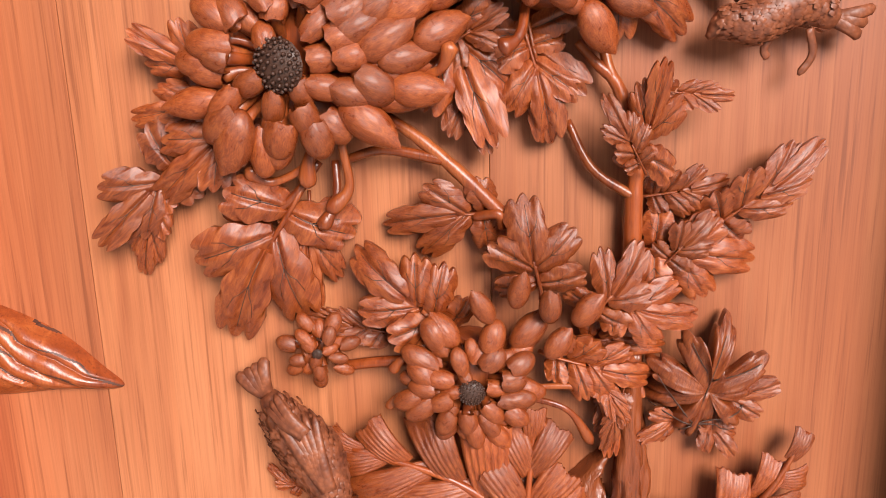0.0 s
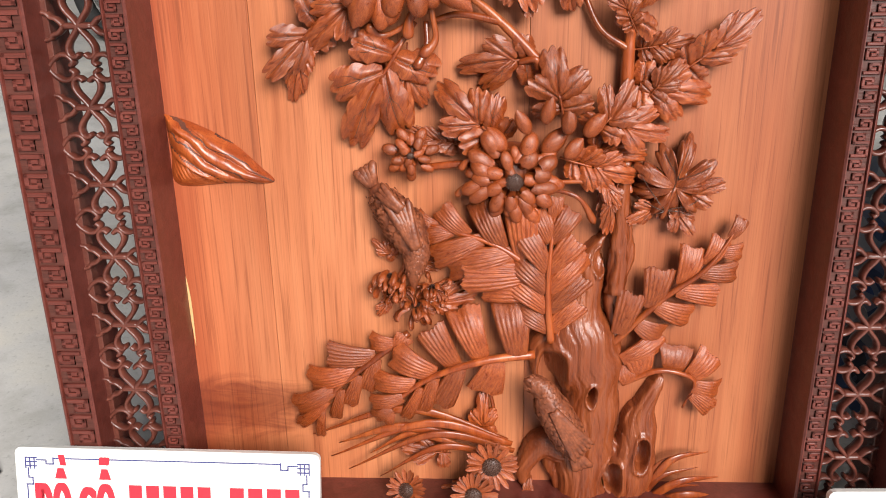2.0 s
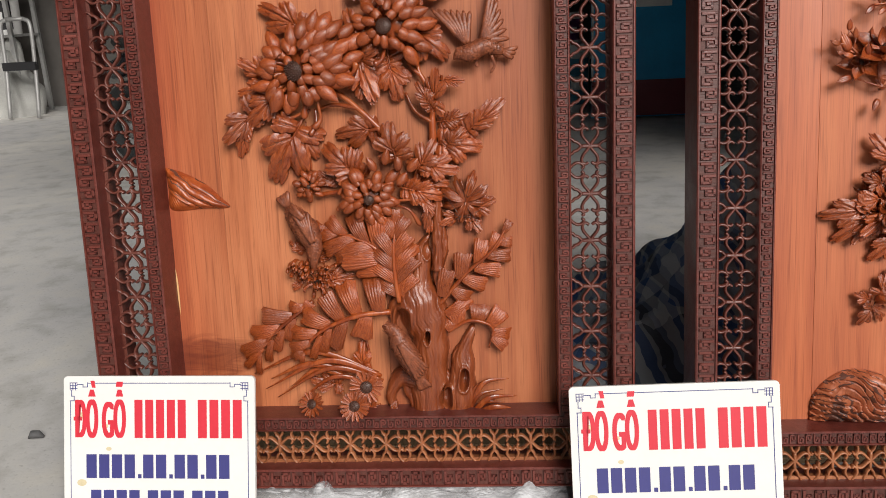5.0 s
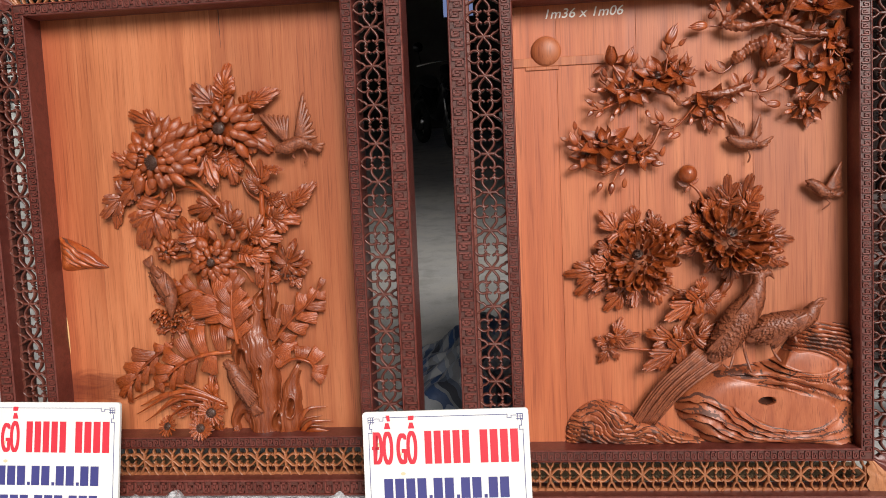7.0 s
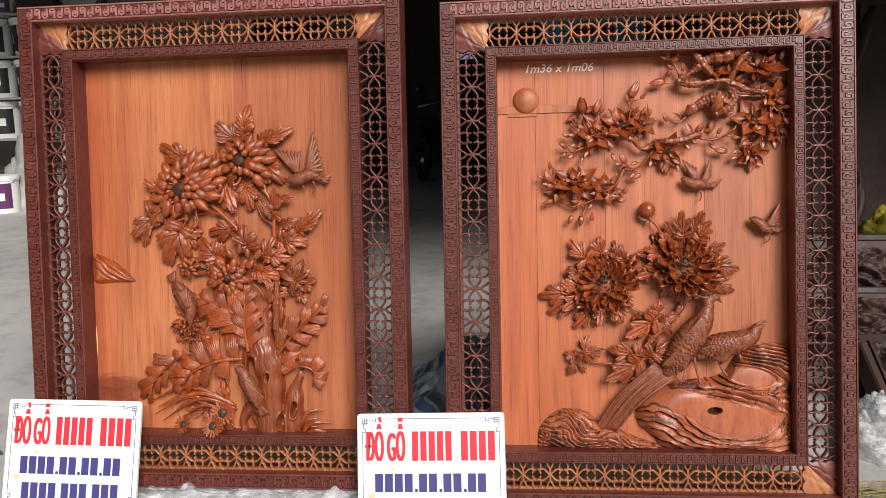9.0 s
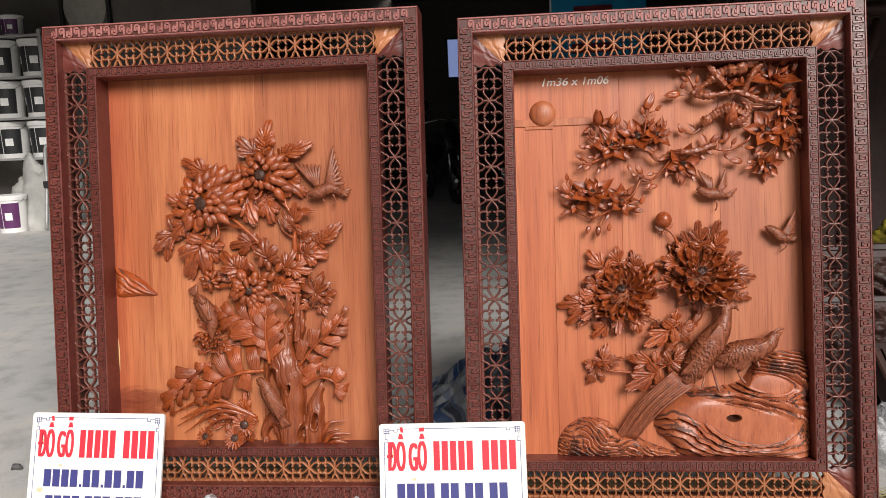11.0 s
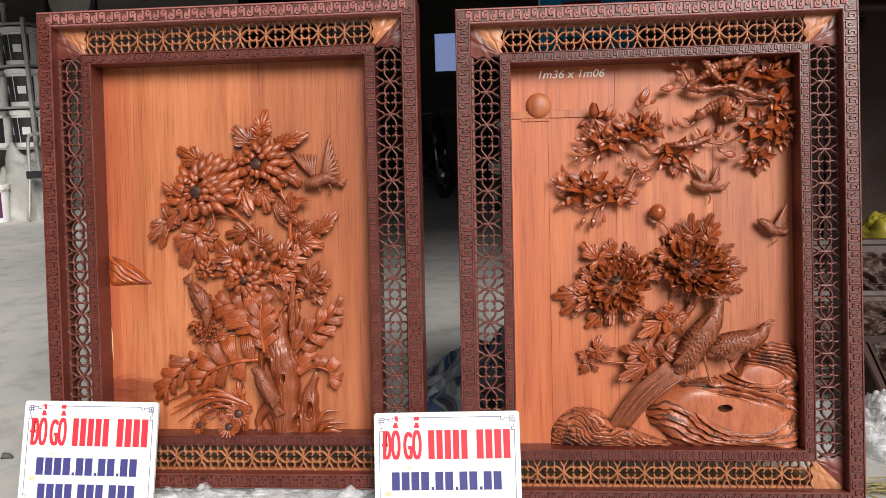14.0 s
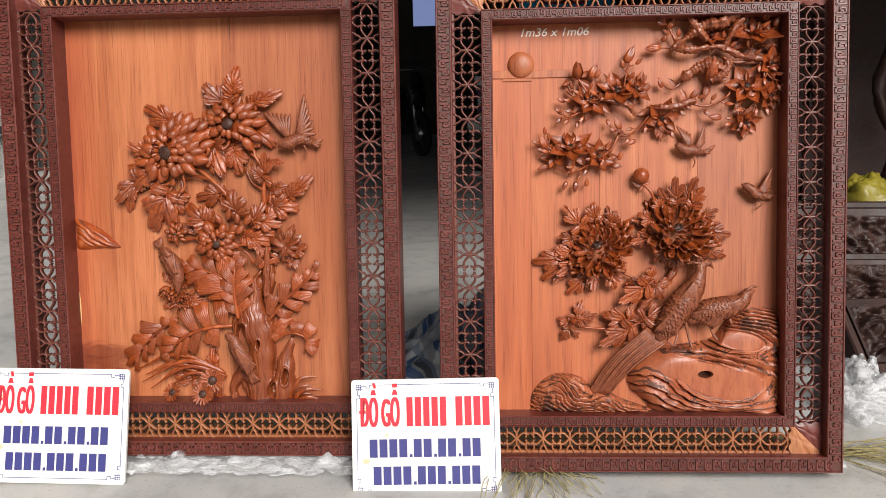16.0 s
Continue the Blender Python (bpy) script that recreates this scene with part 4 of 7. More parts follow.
incurved_head(L, (0.594, 0.883), 0.016, 0.0145, (-8, -4), (
    (0.569, 0.891), (0.568, 0.914), (0.599, 0.917), (0.627, 0.92), (0.647, 0.924), (0.582, 0.901), (0.607, 0.899), (0.631, 0.903),
    (0.575, 0.874), (0.582, 0.864), (0.594, 0.861), (0.61, 0.857), (0.626, 0.869), (0.645, 0.885), (0.646, 0.863), (0.67, 0.886),
    (0.662, 0.847), (0.641, 0.829), (0.559, 0.865), (0.589, 0.927), (0.62, 0.933), (0.654, 0.907)), 0.085, 0.040, 0.0290, 0.048, 5)
incurved_head(L, (0.549, 0.567), 0.012, 0.010, (0, 0), (
    (0.564, 0.603), (0.593, 0.61), (0.542, 0.587), (0.562, 0.587), (0.583, 0.583), (0.575, 0.572), (0.573, 0.559), (0.53, 0.575),
    (0.537, 0.566), (0.53, 0.559), (0.545, 0.576), (0.562, 0.567), (0.532, 0.545), (0.546, 0.545), (0.562, 0.553), (0.577, 0.547),
    (0.56, 0.542), (0.583, 0.56), (0.516, 0.568), (0.514, 0.589), (0.516, 0.58), (0.53, 0.614), (0.525, 0.606), (0.505, 0.558),
    (0.515, 0.552), (0.567, 0.53), (0.55, 0.535)), 0.07, 0.040, 0.0270, 0.050, 9)
for k, c in enumerate(((0.558, 0.632), (0.585, 0.644), (0.607, 0.632), (0.635, 0.629), (0.614, 0.604))):
    scoop_at(L, c, 0.052, (c[0] - 0.585, c[1] - 0.565), 6, 0.029, SPOONS, random.Random(k))
# long straps that trail out of the heads and end in a curled bowl
for k, (pts, r) in enumerate((
    ([(0.470, 0.775, 0.03), (0.449, 0.765, 0.035), (0.436, 0.745, 0.036), (0.433, 0.722, 0.034)], 0.0085), ([(0.455, 0.772, 0.03), (0.460, 0.745, 0.03), (0.462, 0.720, 0.028), (0.446, 0.703, 0.03)], 0.008),
    ([(0.452, 0.765, 0.024), (0.432, 0.738, 0.026), (0.404, 0.726, 0.028), (0.389, 0.738, 0.034)], 0.0075), ([(0.440, 0.740, 0.02), (0.418, 0.712, 0.026), (0.390, 0.700, 0.028), (0.369, 0.708, 0.034)], 0.0085),
    ([(0.452, 0.740, 0.02), (0.452, 0.712, 0.026), (0.440, 0.690, 0.03)], 0.0075), ([(0.430, 0.790, 0.03), (0.400, 0.806, 0.042), (0.381, 0.803, 0.048)], 0.007), ([(0.430, 0.810, 0.03), (0.398, 0.826, 0.042), (0.378, 0.828, 0.048)], 0.007),
    ([(0.500, 0.800, 0.03), (0.530, 0.803, 0.044), (0.540, 0.822, 0.05)], 0.008), ([(0.592, 0.848, 0.03), (0.586, 0.825, 0.044), (0.572, 0.816, 0.05)], 0.0085),
    ([(0.580, 0.548, 0.030), (0.602, 0.535, 0.036), (0.615, 0.512, 0.030)], 0.006), ([(0.585, 0.555, 0.030), (0.622, 0.545, 0.036), (0.644, 0.511, 0.028)], 0.006), ([(0.590, 0.562, 0.030), (0.640, 0.560, 0.034), (0.661, 0.525, 0.026)], 0.006),
    ([(0.575, 0.540, 0.030), (0.590, 0.526, 0.034), (0.598, 0.506, 0.028)], 0.006), ([(0.520, 0.575, 0.030), (0.500, 0.590, 0.036), (0.487, 0.577, 0.032)], 0.006), ([(0.525, 0.565, 0.026), (0.495, 0.560, 0.034), (0.483, 0.545, 0.028)], 0.0055))):
    g = Geo()
    line = curve(pts, 8)
    n = len(line) - 1
    g.tube(line, [r * (0.42 + 0.58 * max(0.0, (i / n - 0.55) / 0.45) ** 1.4) * math.sqrt(max(0.03, 1 - max(0.0, (i / n - 0.86) / 0.14) ** 2)) for i in range(n + 1)], 10, 0.75)
    put("petal", g, W_CARVE, L)
incurved_head(L, (0.432, 0.594), 0.006, 0.004, (0, 0), [(0.432 + r * math.cos(a), 0.594 + r * math.sin(a)) for n, r, o in ((3, 0.006, 0.3), (5, 0.013, 1.0), (7, 0.021, 0.2)) for a in (o + 2 * math.pi * k / n for k in range(n))], 0.028, 0.030, 0.022, 0.05, 12)
blossom(L, "flower_bud", (0.402, 0.441), 0.012, 0.034, (30, -8), [(P_IN, 6, 0.6, 20, 0.15, 0.3), (P_IN, 9, 0.8, 6, 0.4, 0.15)], 4, HEART_STAMENS, 0.16)
for k, (c, r) in enumerate((((0.416, 0.429), 0.024), ((0.453, 0.430), 0.022), ((0.432, 0.406), 0.028))):
    blossom(L, "flower_bud", c, 0.020, r, (30, -12 + 12 * k), [(P_IN, 5, 0.62, 24, 0.15, 0.30), (P_OUT, 6, 1.0, 4, 0.30, 0.12), (P_HOOK, 5, 1.2, -14, 0.30, 0.0)], 50 + k, HEART_STAMENS, 0.2)
leaf_at(L, MUM, (0.432, 0.408), (0.503, 0.415), 0.008, 3, 0.7)
leaf_at(L, MUM, (0.421, 0.449), (0.469, 0.460), 0.008, 3, 0.7)
leaf_at(L, MUM, (0.409, 0.463), (0.382, 0.487), 0.008, 3, 0.7)
leaf_at(L, SLIM, (0.406, 0.415), (0.382, 0.386), 0.008, 3, 0.7)
daisy(L, (0.525, 0.199), 0.055, 0.034, (-8, 4), 1)
daisy(L, (0.502, 0.166), 0.070, 0.030, (-14, -4), 2)
daisy(L, (0.417, 0.170), 0.066, 0.027, (-20, -20), 3, 15)
leaf_at(L, MUM, (0.469, 0.191), (0.411, 0.206), 0.012, 4, 0.8)
leaf_at(L, MUM, (0.514, 0.215), (0.517, 0.280), 0.012, 4, 0.7)
leaf_at(L, MUM, (0.540, 0.146), (0.439, 0.121), 0.008, 3, 0.6)
leaf_at(L, SLIM, (0.567, 0.121), (0.578, 0.156), 0.02, 3, 0.7)
stem(L, [(0.518, 0.205, 0.012), (0.528, 0.253, 0.014), (0.516, 0.305, 0.01)], 0.0035, 0.002)

stem(L, [(0.470, 0.783, 0.012), (0.506, 0.761, 0.02), (0.534, 0.738, 0.024), (0.559, 0.714, 0.026), (0.592, 0.679, 0.024)], 0.0042, 0.0062, lumpy=0.1)
stem(L, [(0.458, 0.740, 0.016), (0.489, 0.747, 0.02), (0.532, 0.739, 0.024)], 0.0032, 0.0045)
stem(L, [(0.624, 0.764, 0.01), (0.642, 0.729, 0.016), (0.673, 0.707, 0.02)], 0.003, 0.0042)
stem(L, [(0.630, 0.820, 0.014), (0.644, 0.804, 0.018), (0.659, 0.788, 0.018), (0.674, 0.745, 0.018), (0.673, 0.707, 0.018), (0.673, 0.651, 0.016)], 0.003, 0.0075, lumpy=0.1)
stem(L, [(0.648, 0.819, 0.014), (0.652, 0.802, 0.018), (0.659, 0.788, 0.018)], 0.004)
stem(L, [(0.448, 0.576, 0.014), (0.473, 0.580, 0.018), (0.499, 0.582, 0.02)], 0.0045)
stem(L, [(0.575, 0.688, 0.024), (0.571, 0.699, 0.03), (0.554, 0.695, 0.02)], 0.004)
stem(L, [(0.675, 0.584, 0.014), (0.675, 0.502, 0.02), (0.672, 0.422, 0.02)], 0.007, 0.010, lumpy=0.1)
stem(L, [(0.408, 0.436, 0.016), (0.428, 0.463, 0.02), (0.433, 0.436, 0.024)], 0.003)

# birds of the chrysanthemum panel, one solid carving each
a, b, c, d, e = (0.387, 0.555), (0.407, 0.530), (0.424, 0.507), (0.435, 0.480), (0.430, 0.427)
bird(L, "carved_bird", [(*a, 0.02), (*b, 0.028), (*c, 0.032), (*d, 0.034), (0.433, 0.460, 0.032), (*e, 0.026)], [0.008, 0.021, 0.025, 0.0165, 0.0135, 0.002],
     fan(a, between((0.364, 0.573), (0.386, 0.586), 4), 0.02, 0.018, 0.006, 0.005) + fan((0.421, 0.536), between((0.391, 0.554), (0.398, 0.565), 3), 0.052, 0.042, 0.007, 0.003)
     + fan((0.437, 0.490), between((0.396, 0.552), (0.428, 0.548), 5), 0.054, 0.044, 0.007, 0.003), "small carved bird clinging head down")
a, b, c, d = (0.634, 0.205), (0.616, 0.253), (0.596, 0.291), (0.588, 0.311)
bird(L, "carved_bird", [(*a, 0.046), (*b, 0.058), (*c, 0.060), (*d, 0.060), (0.575, 0.319, 0.057), (0.563, 0.322, 0.055)], [0.010, 0.022, 0.021, 0.0135, 0.0125, 0.002],
     fan((0.625, 0.224), between((0.632, 0.187), (0.652, 0.195), 4), 0.052, 0.046, 0.007, 0.005) + fan((0.598, 0.292), between((0.628, 0.214), (0.650, 0.240), 6), 0.078, 0.066, 0.007, 0.003), "small carved bird perched on the stump")
a, b, c, d = (0.808, 0.831), (0.778, 0.842), (0.747, 0.830), (0.729, 0.830)
bird(L, "carved_bird", [(*a, 0.022), (*b, 0.03), (*c, 0.034), (*d, 0.032), (0.718, 0.820, 0.028)], [0.008, 0.016, 0.016, 0.011, 0.002],
     fan(a, between((0.837, 0.838), (0.828, 0.818), 3), 0.022, 0.02, 0.006, 0.004) + fan((0.773, 0.852), between((0.792, 0.958), (0.821, 0.854), 7), 0.032, 0.024, 0.008, 0.004)
     + fan((0.743, 0.848), between((0.679, 0.914), (0.750, 0.907), 7), 0.024, 0.016, 0.007, 0.004)
     + [([(0.765, 0.827, 0.03), (0.759, 0.812, 0.026), (0.763, 0.805, 0.024)], 0.003, 0.003), ([(0.788, 0.825, 0.03), (0.793, 0.807, 0.026), (0.785, 0.793, 0.024)], 0.003, 0.003)], "small carved bird in flight")

# banana leaves
banana_leaf(L, [(0.608, 0.364, 0.03), (0.586, 0.436, 0.034), (0.536, 0.484, 0.036), (0.453, 0.510, 0.026)], 0.006,
            [(0.15, 1, 0.060, 0.035, 60, 0), (0.3, 1, 0.075, 0.040, 58, 0), (0.46, 1, 0.085, 0.042, 52, 2), (0.62, 1, 0.080, 0.040, 45, 2), (0.78, 1, 0.065, 0.032, 38, 0), (0.92, 1, 0.04, 0.026, 25, 0),
             (0.2, -1, 0.050, 0.035, 50, 4), (0.36, -1, 0.065, 0.040, 48, 4), (0.52, -1, 0.07, 0.040, 42, 4), (0.68, -1, 0.06, 0.036, 38, 3), (0.84, -1, 0.045, 0.028, 30, 2), (0.97, -1, 0.03, 0.02, 6, 0)])
banana_leaf(L, [(0.596, 0.364, 0.036), (0.591, 0.418, 0.042), (0.591, 0.470, 0.046), (0.597, 0.528, 0.036)], 0.005,
            [(0.12, 1, 0.05, 0.030, 48, 0), (0.28, 1, 0.06, 0.032, 45, 0), (0.45, 1, 0.06, 0.034, 42, 0), (0.62, 1, 0.05, 0.03, 36, 0), (0.8, 1, 0.045, 0.026, 28, 0),
             (0.12, -1, 0.05, 0.030, 48, 0), (0.28, -1, 0.06, 0.032, 45, 0), (0.45, -1, 0.06, 0.034, 42, 0), (0.62, -1, 0.05, 0.03, 36, 0), (0.8, -1, 0.045, 0.026, 28, 0), (0.95, 1, 0.03, 0.02, 5, 0)])
rib = banana_leaf(L, [(0.672, 0.353, 0.02), (0.727, 0.416, 0.028), (0.776, 0.458, 0.032), (0.815, 0.516, 0.024)], 0.005, [])
blades_on(rib, (((0.678, 0.371), (0.692, 0.426), 0.034, 2), ((0.716, 0.405), (0.722, 0.457), 0.036, 2), ((0.750, 0.434), (0.763, 0.481), 0.032, 2), ((0.776, 0.460), (0.794, 0.492), 0.026, 2), ((0.801, 0.493), (0.815, 0.516), 0.018, 0),
                ((0.701, 0.383), (0.733, 0.363), 0.032, -4), ((0.722, 0.407), (0.765, 0.389), 0.032, -4), ((0.744, 0.427), (0.794, 0.421), 0.030, -4), ((0.769, 0.451), (0.815, 0.447), 0.028, -4), ((0.792, 0.476), (0.818, 0.474), 0.022, -4)), 0.026)
rib = banana_leaf(L, [(0.688, 0.299, 0.018), (0.726, 0.321, 0.028), (0.757, 0.319, 0.03), (0.776, 0.303, 0.026), (0.767, 0.263, 0.014)], 0.0045, [])
blades_on(rib, (((0.711, 0.314), (0.703, 0.348), 0.040, 0), ((0.747, 0.319), (0.753, 0.352), 0.042, 0), ((0.768, 0.310), (0.797, 0.340), 0.036, 0), ((0.775, 0.298), (0.809, 0.287), 0.032, -4), ((0.685, 0.334), (0.735, 0.363), 0.032, 0), ((0.695, 0.302), (0.688, 0.327), 0.03, 0), ((0.774, 0.287), (0.801, 0.266), 0.026, -4)), 0.024)
rib = banana_leaf(L, [(0.577, 0.344, 0.03), (0.516, 0.340, 0.040), (0.451, 0.317, 0.040), (0.410, 0.284, 0.034), (0.389, 0.251, 0.024)], 0.006, [])
blades_on(rib, (((0.556, 0.346), (0.546, 0.417), 0.046, -2), ((0.512, 0.342), (0.488, 0.405), 0.042, 2), ((0.480, 0.331), (0.447, 0.382), 0.038, 2), ((0.455, 0.320), (0.402, 0.343), 0.038, 2), ((0.430, 0.305), (0.377, 0.306), 0.030, 0),
                ((0.530, 0.339), (0.517, 0.291), 0.044, -8), ((0.486, 0.331), (0.460, 0.271), 0.034, -8), ((0.455, 0.315), (0.433, 0.256), 0.024, -8), ((0.437, 0.301), (0.413, 0.249), 0.018, -8), ((0.414, 0.286), (0.372, 0.274), 0.024, -4), ((0.400, 0.269), (0.373, 0.253), 0.02, -6), ((0.400, 0.264), (0.392, 0.243), 0.014, -6)), 0.036)
rib = banana_leaf(L, [(0.422, 0.366, 0.016), (0.377, 0.333, 0.026), (0.331, 0.295, 0.026), (0.309, 0.265, 0.02), (0.300, 0.234, 0.012)], 0.005, [])
blades_on(rib, (((0.404, 0.355), (0.373, 0.356), 0.026, 0), ((0.379, 0.337), (0.320, 0.339), 0.036, 2), ((0.354, 0.316), (0.292, 0.300), 0.034, 2), ((0.326, 0.291), (0.272, 0.263), 0.030, 0), ((0.404, 0.348), (0.418, 0.366), 0.024, 0),
                ((0.381, 0.334), (0.366, 0.288), 0.026, -6), ((0.358, 0.311), (0.342, 0.266), 0.022, -6), ((0.335, 0.291), (0.321, 0.243), 0.018, -6), ((0.316, 0.274), (0.273, 0.231), 0.018, -6), ((0.309, 0.263), (0.300, 0.216), 0.014, -6)), 0.024)
# long grass, low
for pts, r in (([(0.551, 0.210, 0.02), (0.444, 0.248, 0.034), (0.313, 0.185, 0.014)], 0.009), ([(0.554, 0.200, 0.02), (0.452, 0.233, 0.036), (0.336, 0.167, 0.016)], 0.008),
               ([(0.545, 0.215, 0.02), (0.418, 0.264, 0.026), (0.290, 0.216, 0.010)], 0.009), ([(0.540, 0.190, 0.02), (0.460, 0.215, 0.036), (0.377, 0.157, 0.018)], 0.007),
               ([(0.729, 0.127, 0.02), (0.766, 0.165, 0.034), (0.819, 0.164, 0.02)], 0.009), ([(0.731, 0.120, 0.02), (0.774, 0.147, 0.036), (0.826, 0.133, 0.02)], 0.009),
               ([(0.725, 0.135, 0.02), (0.754, 0.194, 0.030), (0.805, 0.199, 0.016)], 0.008),
               ([(0.483, 0.220, 0.02), (0.408, 0.240, 0.03), (0.325, 0.206, 0.014)], 0.010), ([(0.487, 0.205, 0.02), (0.425, 0.227, 0.024), (0.365, 0.189, 0.012)], 0.008),
               ([(0.731, 0.133, 0.02), (0.756, 0.155, 0.03), (0.796, 0.151, 0.02)], 0.006), ([(0.731, 0.131, 0.02), (0.761, 0.139, 0.03), (0.786, 0.121, 0.02)], 0.006),
               ([(0.727, 0.137, 0.02), (0.746, 0.170, 0.028), (0.792, 0.178, 0.02)], 0.006), ([(0.726, 0.140, 0.018), (0.741, 0.186, 0.026), (0.782, 0.202, 0.02)], 0.006)):
    g = Geo()
    line = curve(pts, 8)
    k = len(line) - 1
    g.tube(line, [0.75 * r * (0.35 + 0.65 * math.sin(math.pi * (0.15 + 0.84 * i / k))) * (1 - 0.7 * (i / k) ** 3) for i in range(k + 1)], 8, 0.4)
    put("grass_blade", g, W_CARVE, L)


# the tree stump: limbs that swell out of the board, with grain along them and knot holes let in
def sculpted(panel, name, limbs, holes, mat, step=0.0017, grain=0.0016):
    """limbs: lines of (u, v, radius); the surface is the highest of them all. holes: (u, v, rx, ry, depth)."""
    segs = []
    for limb in limbs:
        line = curve(limb, 6)
        segs += list(zip(line, line[1:]))
    lo = [min(min(a[k] - a.z, b[k] - b.z) for a, b in segs) - step for k in (0, 1)]
    hi = [max(max(a[k] + a.z, b[k] + b.z) for a, b in segs) + step for k in (0, 1)]
    X, Y = np.meshgrid(np.arange(lo[0], hi[0], step), np.arange(max(lo[1], 0.1185), hi[1], step))
    wob = 0.0030 * np.sin(43 * Y + 21 * X) + 0.0022 * np.sin(97 * Y - 60 * X + 1.3)
    H = np.zeros_like(X)
    for a, b in segs:
        dx, dy = b.x - a.x, b.y - a.y
        l2 = dx * dx + dy * dy + 1e-12
        t = np.clip(((X - a.x) * dx + (Y - a.y) * dy) / l2, 0, 1)
        r = a.z + (b.z - a.z) * t
        lat = ((X - a.x) * dy - (Y - a.y) * dx) / math.sqrt(l2) + wob
        d2 = ((X + wob - a.x - dx * t) ** 2 + (Y - a.y - dy * t) ** 2) / (r * r)
        h = 0.014 + 0.78 * r * np.sqrt(np.maximum(0, 1 - d2)) - grain * np.exp(-(np.sin(lat * 230 + 2 * np.sin(31 * Y)) / 0.35) ** 2) - 0.6 * grain * np.exp(-(np.sin(lat * 610) / 0.5) ** 2)
        H = np.maximum(H, np.where(d2 < 1, h, 0))
    for u, v, rx, ry, depth in holes:
        e = ((X + 0.8 * wob - u) / rx) ** 2 + ((Y - v) / ry) ** 2
        H = np.where(H > 0, np.maximum(0.0015, H - depth * np.sqrt(np.maximum(0, 1 - e)) + 0.0035 * np.exp(-((e - 1.45) / 0.4) ** 2)), 0)
    g = Geo()
    ny, nx = X.shape
    at = {}
    for i in range(ny - 1):
        for j in range(nx - 1):
            q = ((i, j), (i, j + 1), (i + 1, j + 1), (i + 1, j))
            if any(H[k] > 0 for k in q):
                for k in q:
                    if k not in at:
                        at[k] = len(g.v)
                        g.v.append((float(X[k]), float(Y[k]), float(H[k])))
                g.f.append(tuple(at[k] for k in q))
    return put(name, g, mat, panel)


sculpted(L, "tree_stump", [
    [(0.645, 0.118, 0.034), (0.645, 0.190, 0.032), (0.649, 0.247, 0.036), (0.651, 0.300, 0.038), (0.634, 0.345, 0.044), (0.628, 0.382, 0.032), (0.638, 0.420, 0.022), (0.643, 0.452, 0.018), (0.648, 0.474, 0.010), (0.655, 0.490, 0.004)],
    [(0.615, 0.372, 0.026), (0.590, 0.352, 0.014), (0.580, 0.325, 0.007), (0.582, 0.308, 0.004)], [(0.660, 0.335, 0.024), (0.674, 0.360, 0.009), (0.678, 0.376, 0.004)],
    [(0.625, 0.205, 0.026), (0.594, 0.206, 0.018), (0.575, 0.182, 0.014), (0.568, 0.160, 0.010), (0.572, 0.134, 0.004)], [(0.606, 0.205, 0.014), (0.608, 0.170, 0.009), (0.610, 0.140, 0.004)],
    [(0.622, 0.420, 0.012), (0.612, 0.440, 0.006), (0.616, 0.456, 0.003)]],
    [(0.650, 0.292, 0.0065, 0.014, 0.035), (0.602, 0.322, 0.017, 0.028, 0.024), (0.680, 0.168, 0.010, 0.023, 0.03), (0.654, 0.462, 0.006, 0.016, 0.012)], W_TRUNK)
sculpted(L, "tree_stump", [[(0.702, 0.118, 0.026), (0.706, 0.180, 0.030), (0.713, 0.222, 0.023), (0.723, 0.262, 0.015), (0.731, 0.292, 0.009), (0.734, 0.304, 0.004)], [(0.692, 0.172, 0.018), (0.682, 0.200, 0.008), (0.678, 0.214, 0.003)], [(0.704, 0.215, 0.014), (0.700, 0.245, 0.006), (0.706, 0.262, 0.003)]],
         [(0.715, 0.203, 0.010, 0.022, 0.034), (0.684, 0.164, 0.010, 0.022, 0.03)], W_TRUNK)
sculpted(L, "branch_stub", [[(0.668, 0.372, 0.008), (0.676, 0.420, 0.011), (0.681, 0.470, 0.012), (0.678, 0.520, 0.007), (0.674, 0.540, 0.003)]], [], W_TRUNK)


def cliff_lines(p):
    """Depth below the ridge line, and the wandering strata that follow it."""
    below = 0.639 - 0.66 * (p.x - 0.141) - p.y
    return below, below * 330 + 3.5 * noise.noise(p * 22) + 1.2 * noise.noise(p * 60)


def cliff(q, p):
    below, s = cliff_lines(p)
    fine = 0.0012 * abs(math.sin((p.x * 7 + p.y * 3) * 90))
    return max(0.0, 0.014 * (1 - q ** 4)) + (0.0055 * abs(math.sin(s / 2)) ** 0.6 if below < 0.044 else fine) * (1 - q ** 6)


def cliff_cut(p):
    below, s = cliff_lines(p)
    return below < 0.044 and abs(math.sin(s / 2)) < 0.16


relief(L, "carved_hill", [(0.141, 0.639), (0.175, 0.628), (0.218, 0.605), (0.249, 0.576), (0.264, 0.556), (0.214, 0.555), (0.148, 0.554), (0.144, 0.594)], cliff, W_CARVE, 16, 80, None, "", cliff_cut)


# ---- the magnolia and peony panel ----
R = panel_r
c = (0.216, 1.050)
g = Geo()
g.grid([[(c[0] + 0.0345 * math.cos(b) * q, c[1] + 0.0345 * math.sin(b) * q, 0.016 * math.sqrt(max(0, 1 - q * q)) + 0.0005) for b in (2 * math.pi * j / 48 for j in range(48))] for q in (1, 0.97, 0.9, 0.8, 0.65, 0.5, 0.3, 0.1, 0.002)], True)
put("carved_sun", g, W_BOARD, R)
(u0, v0), (u1, v1) = (0.134, 1.018), (0.342, 1.030)
g = Geo()
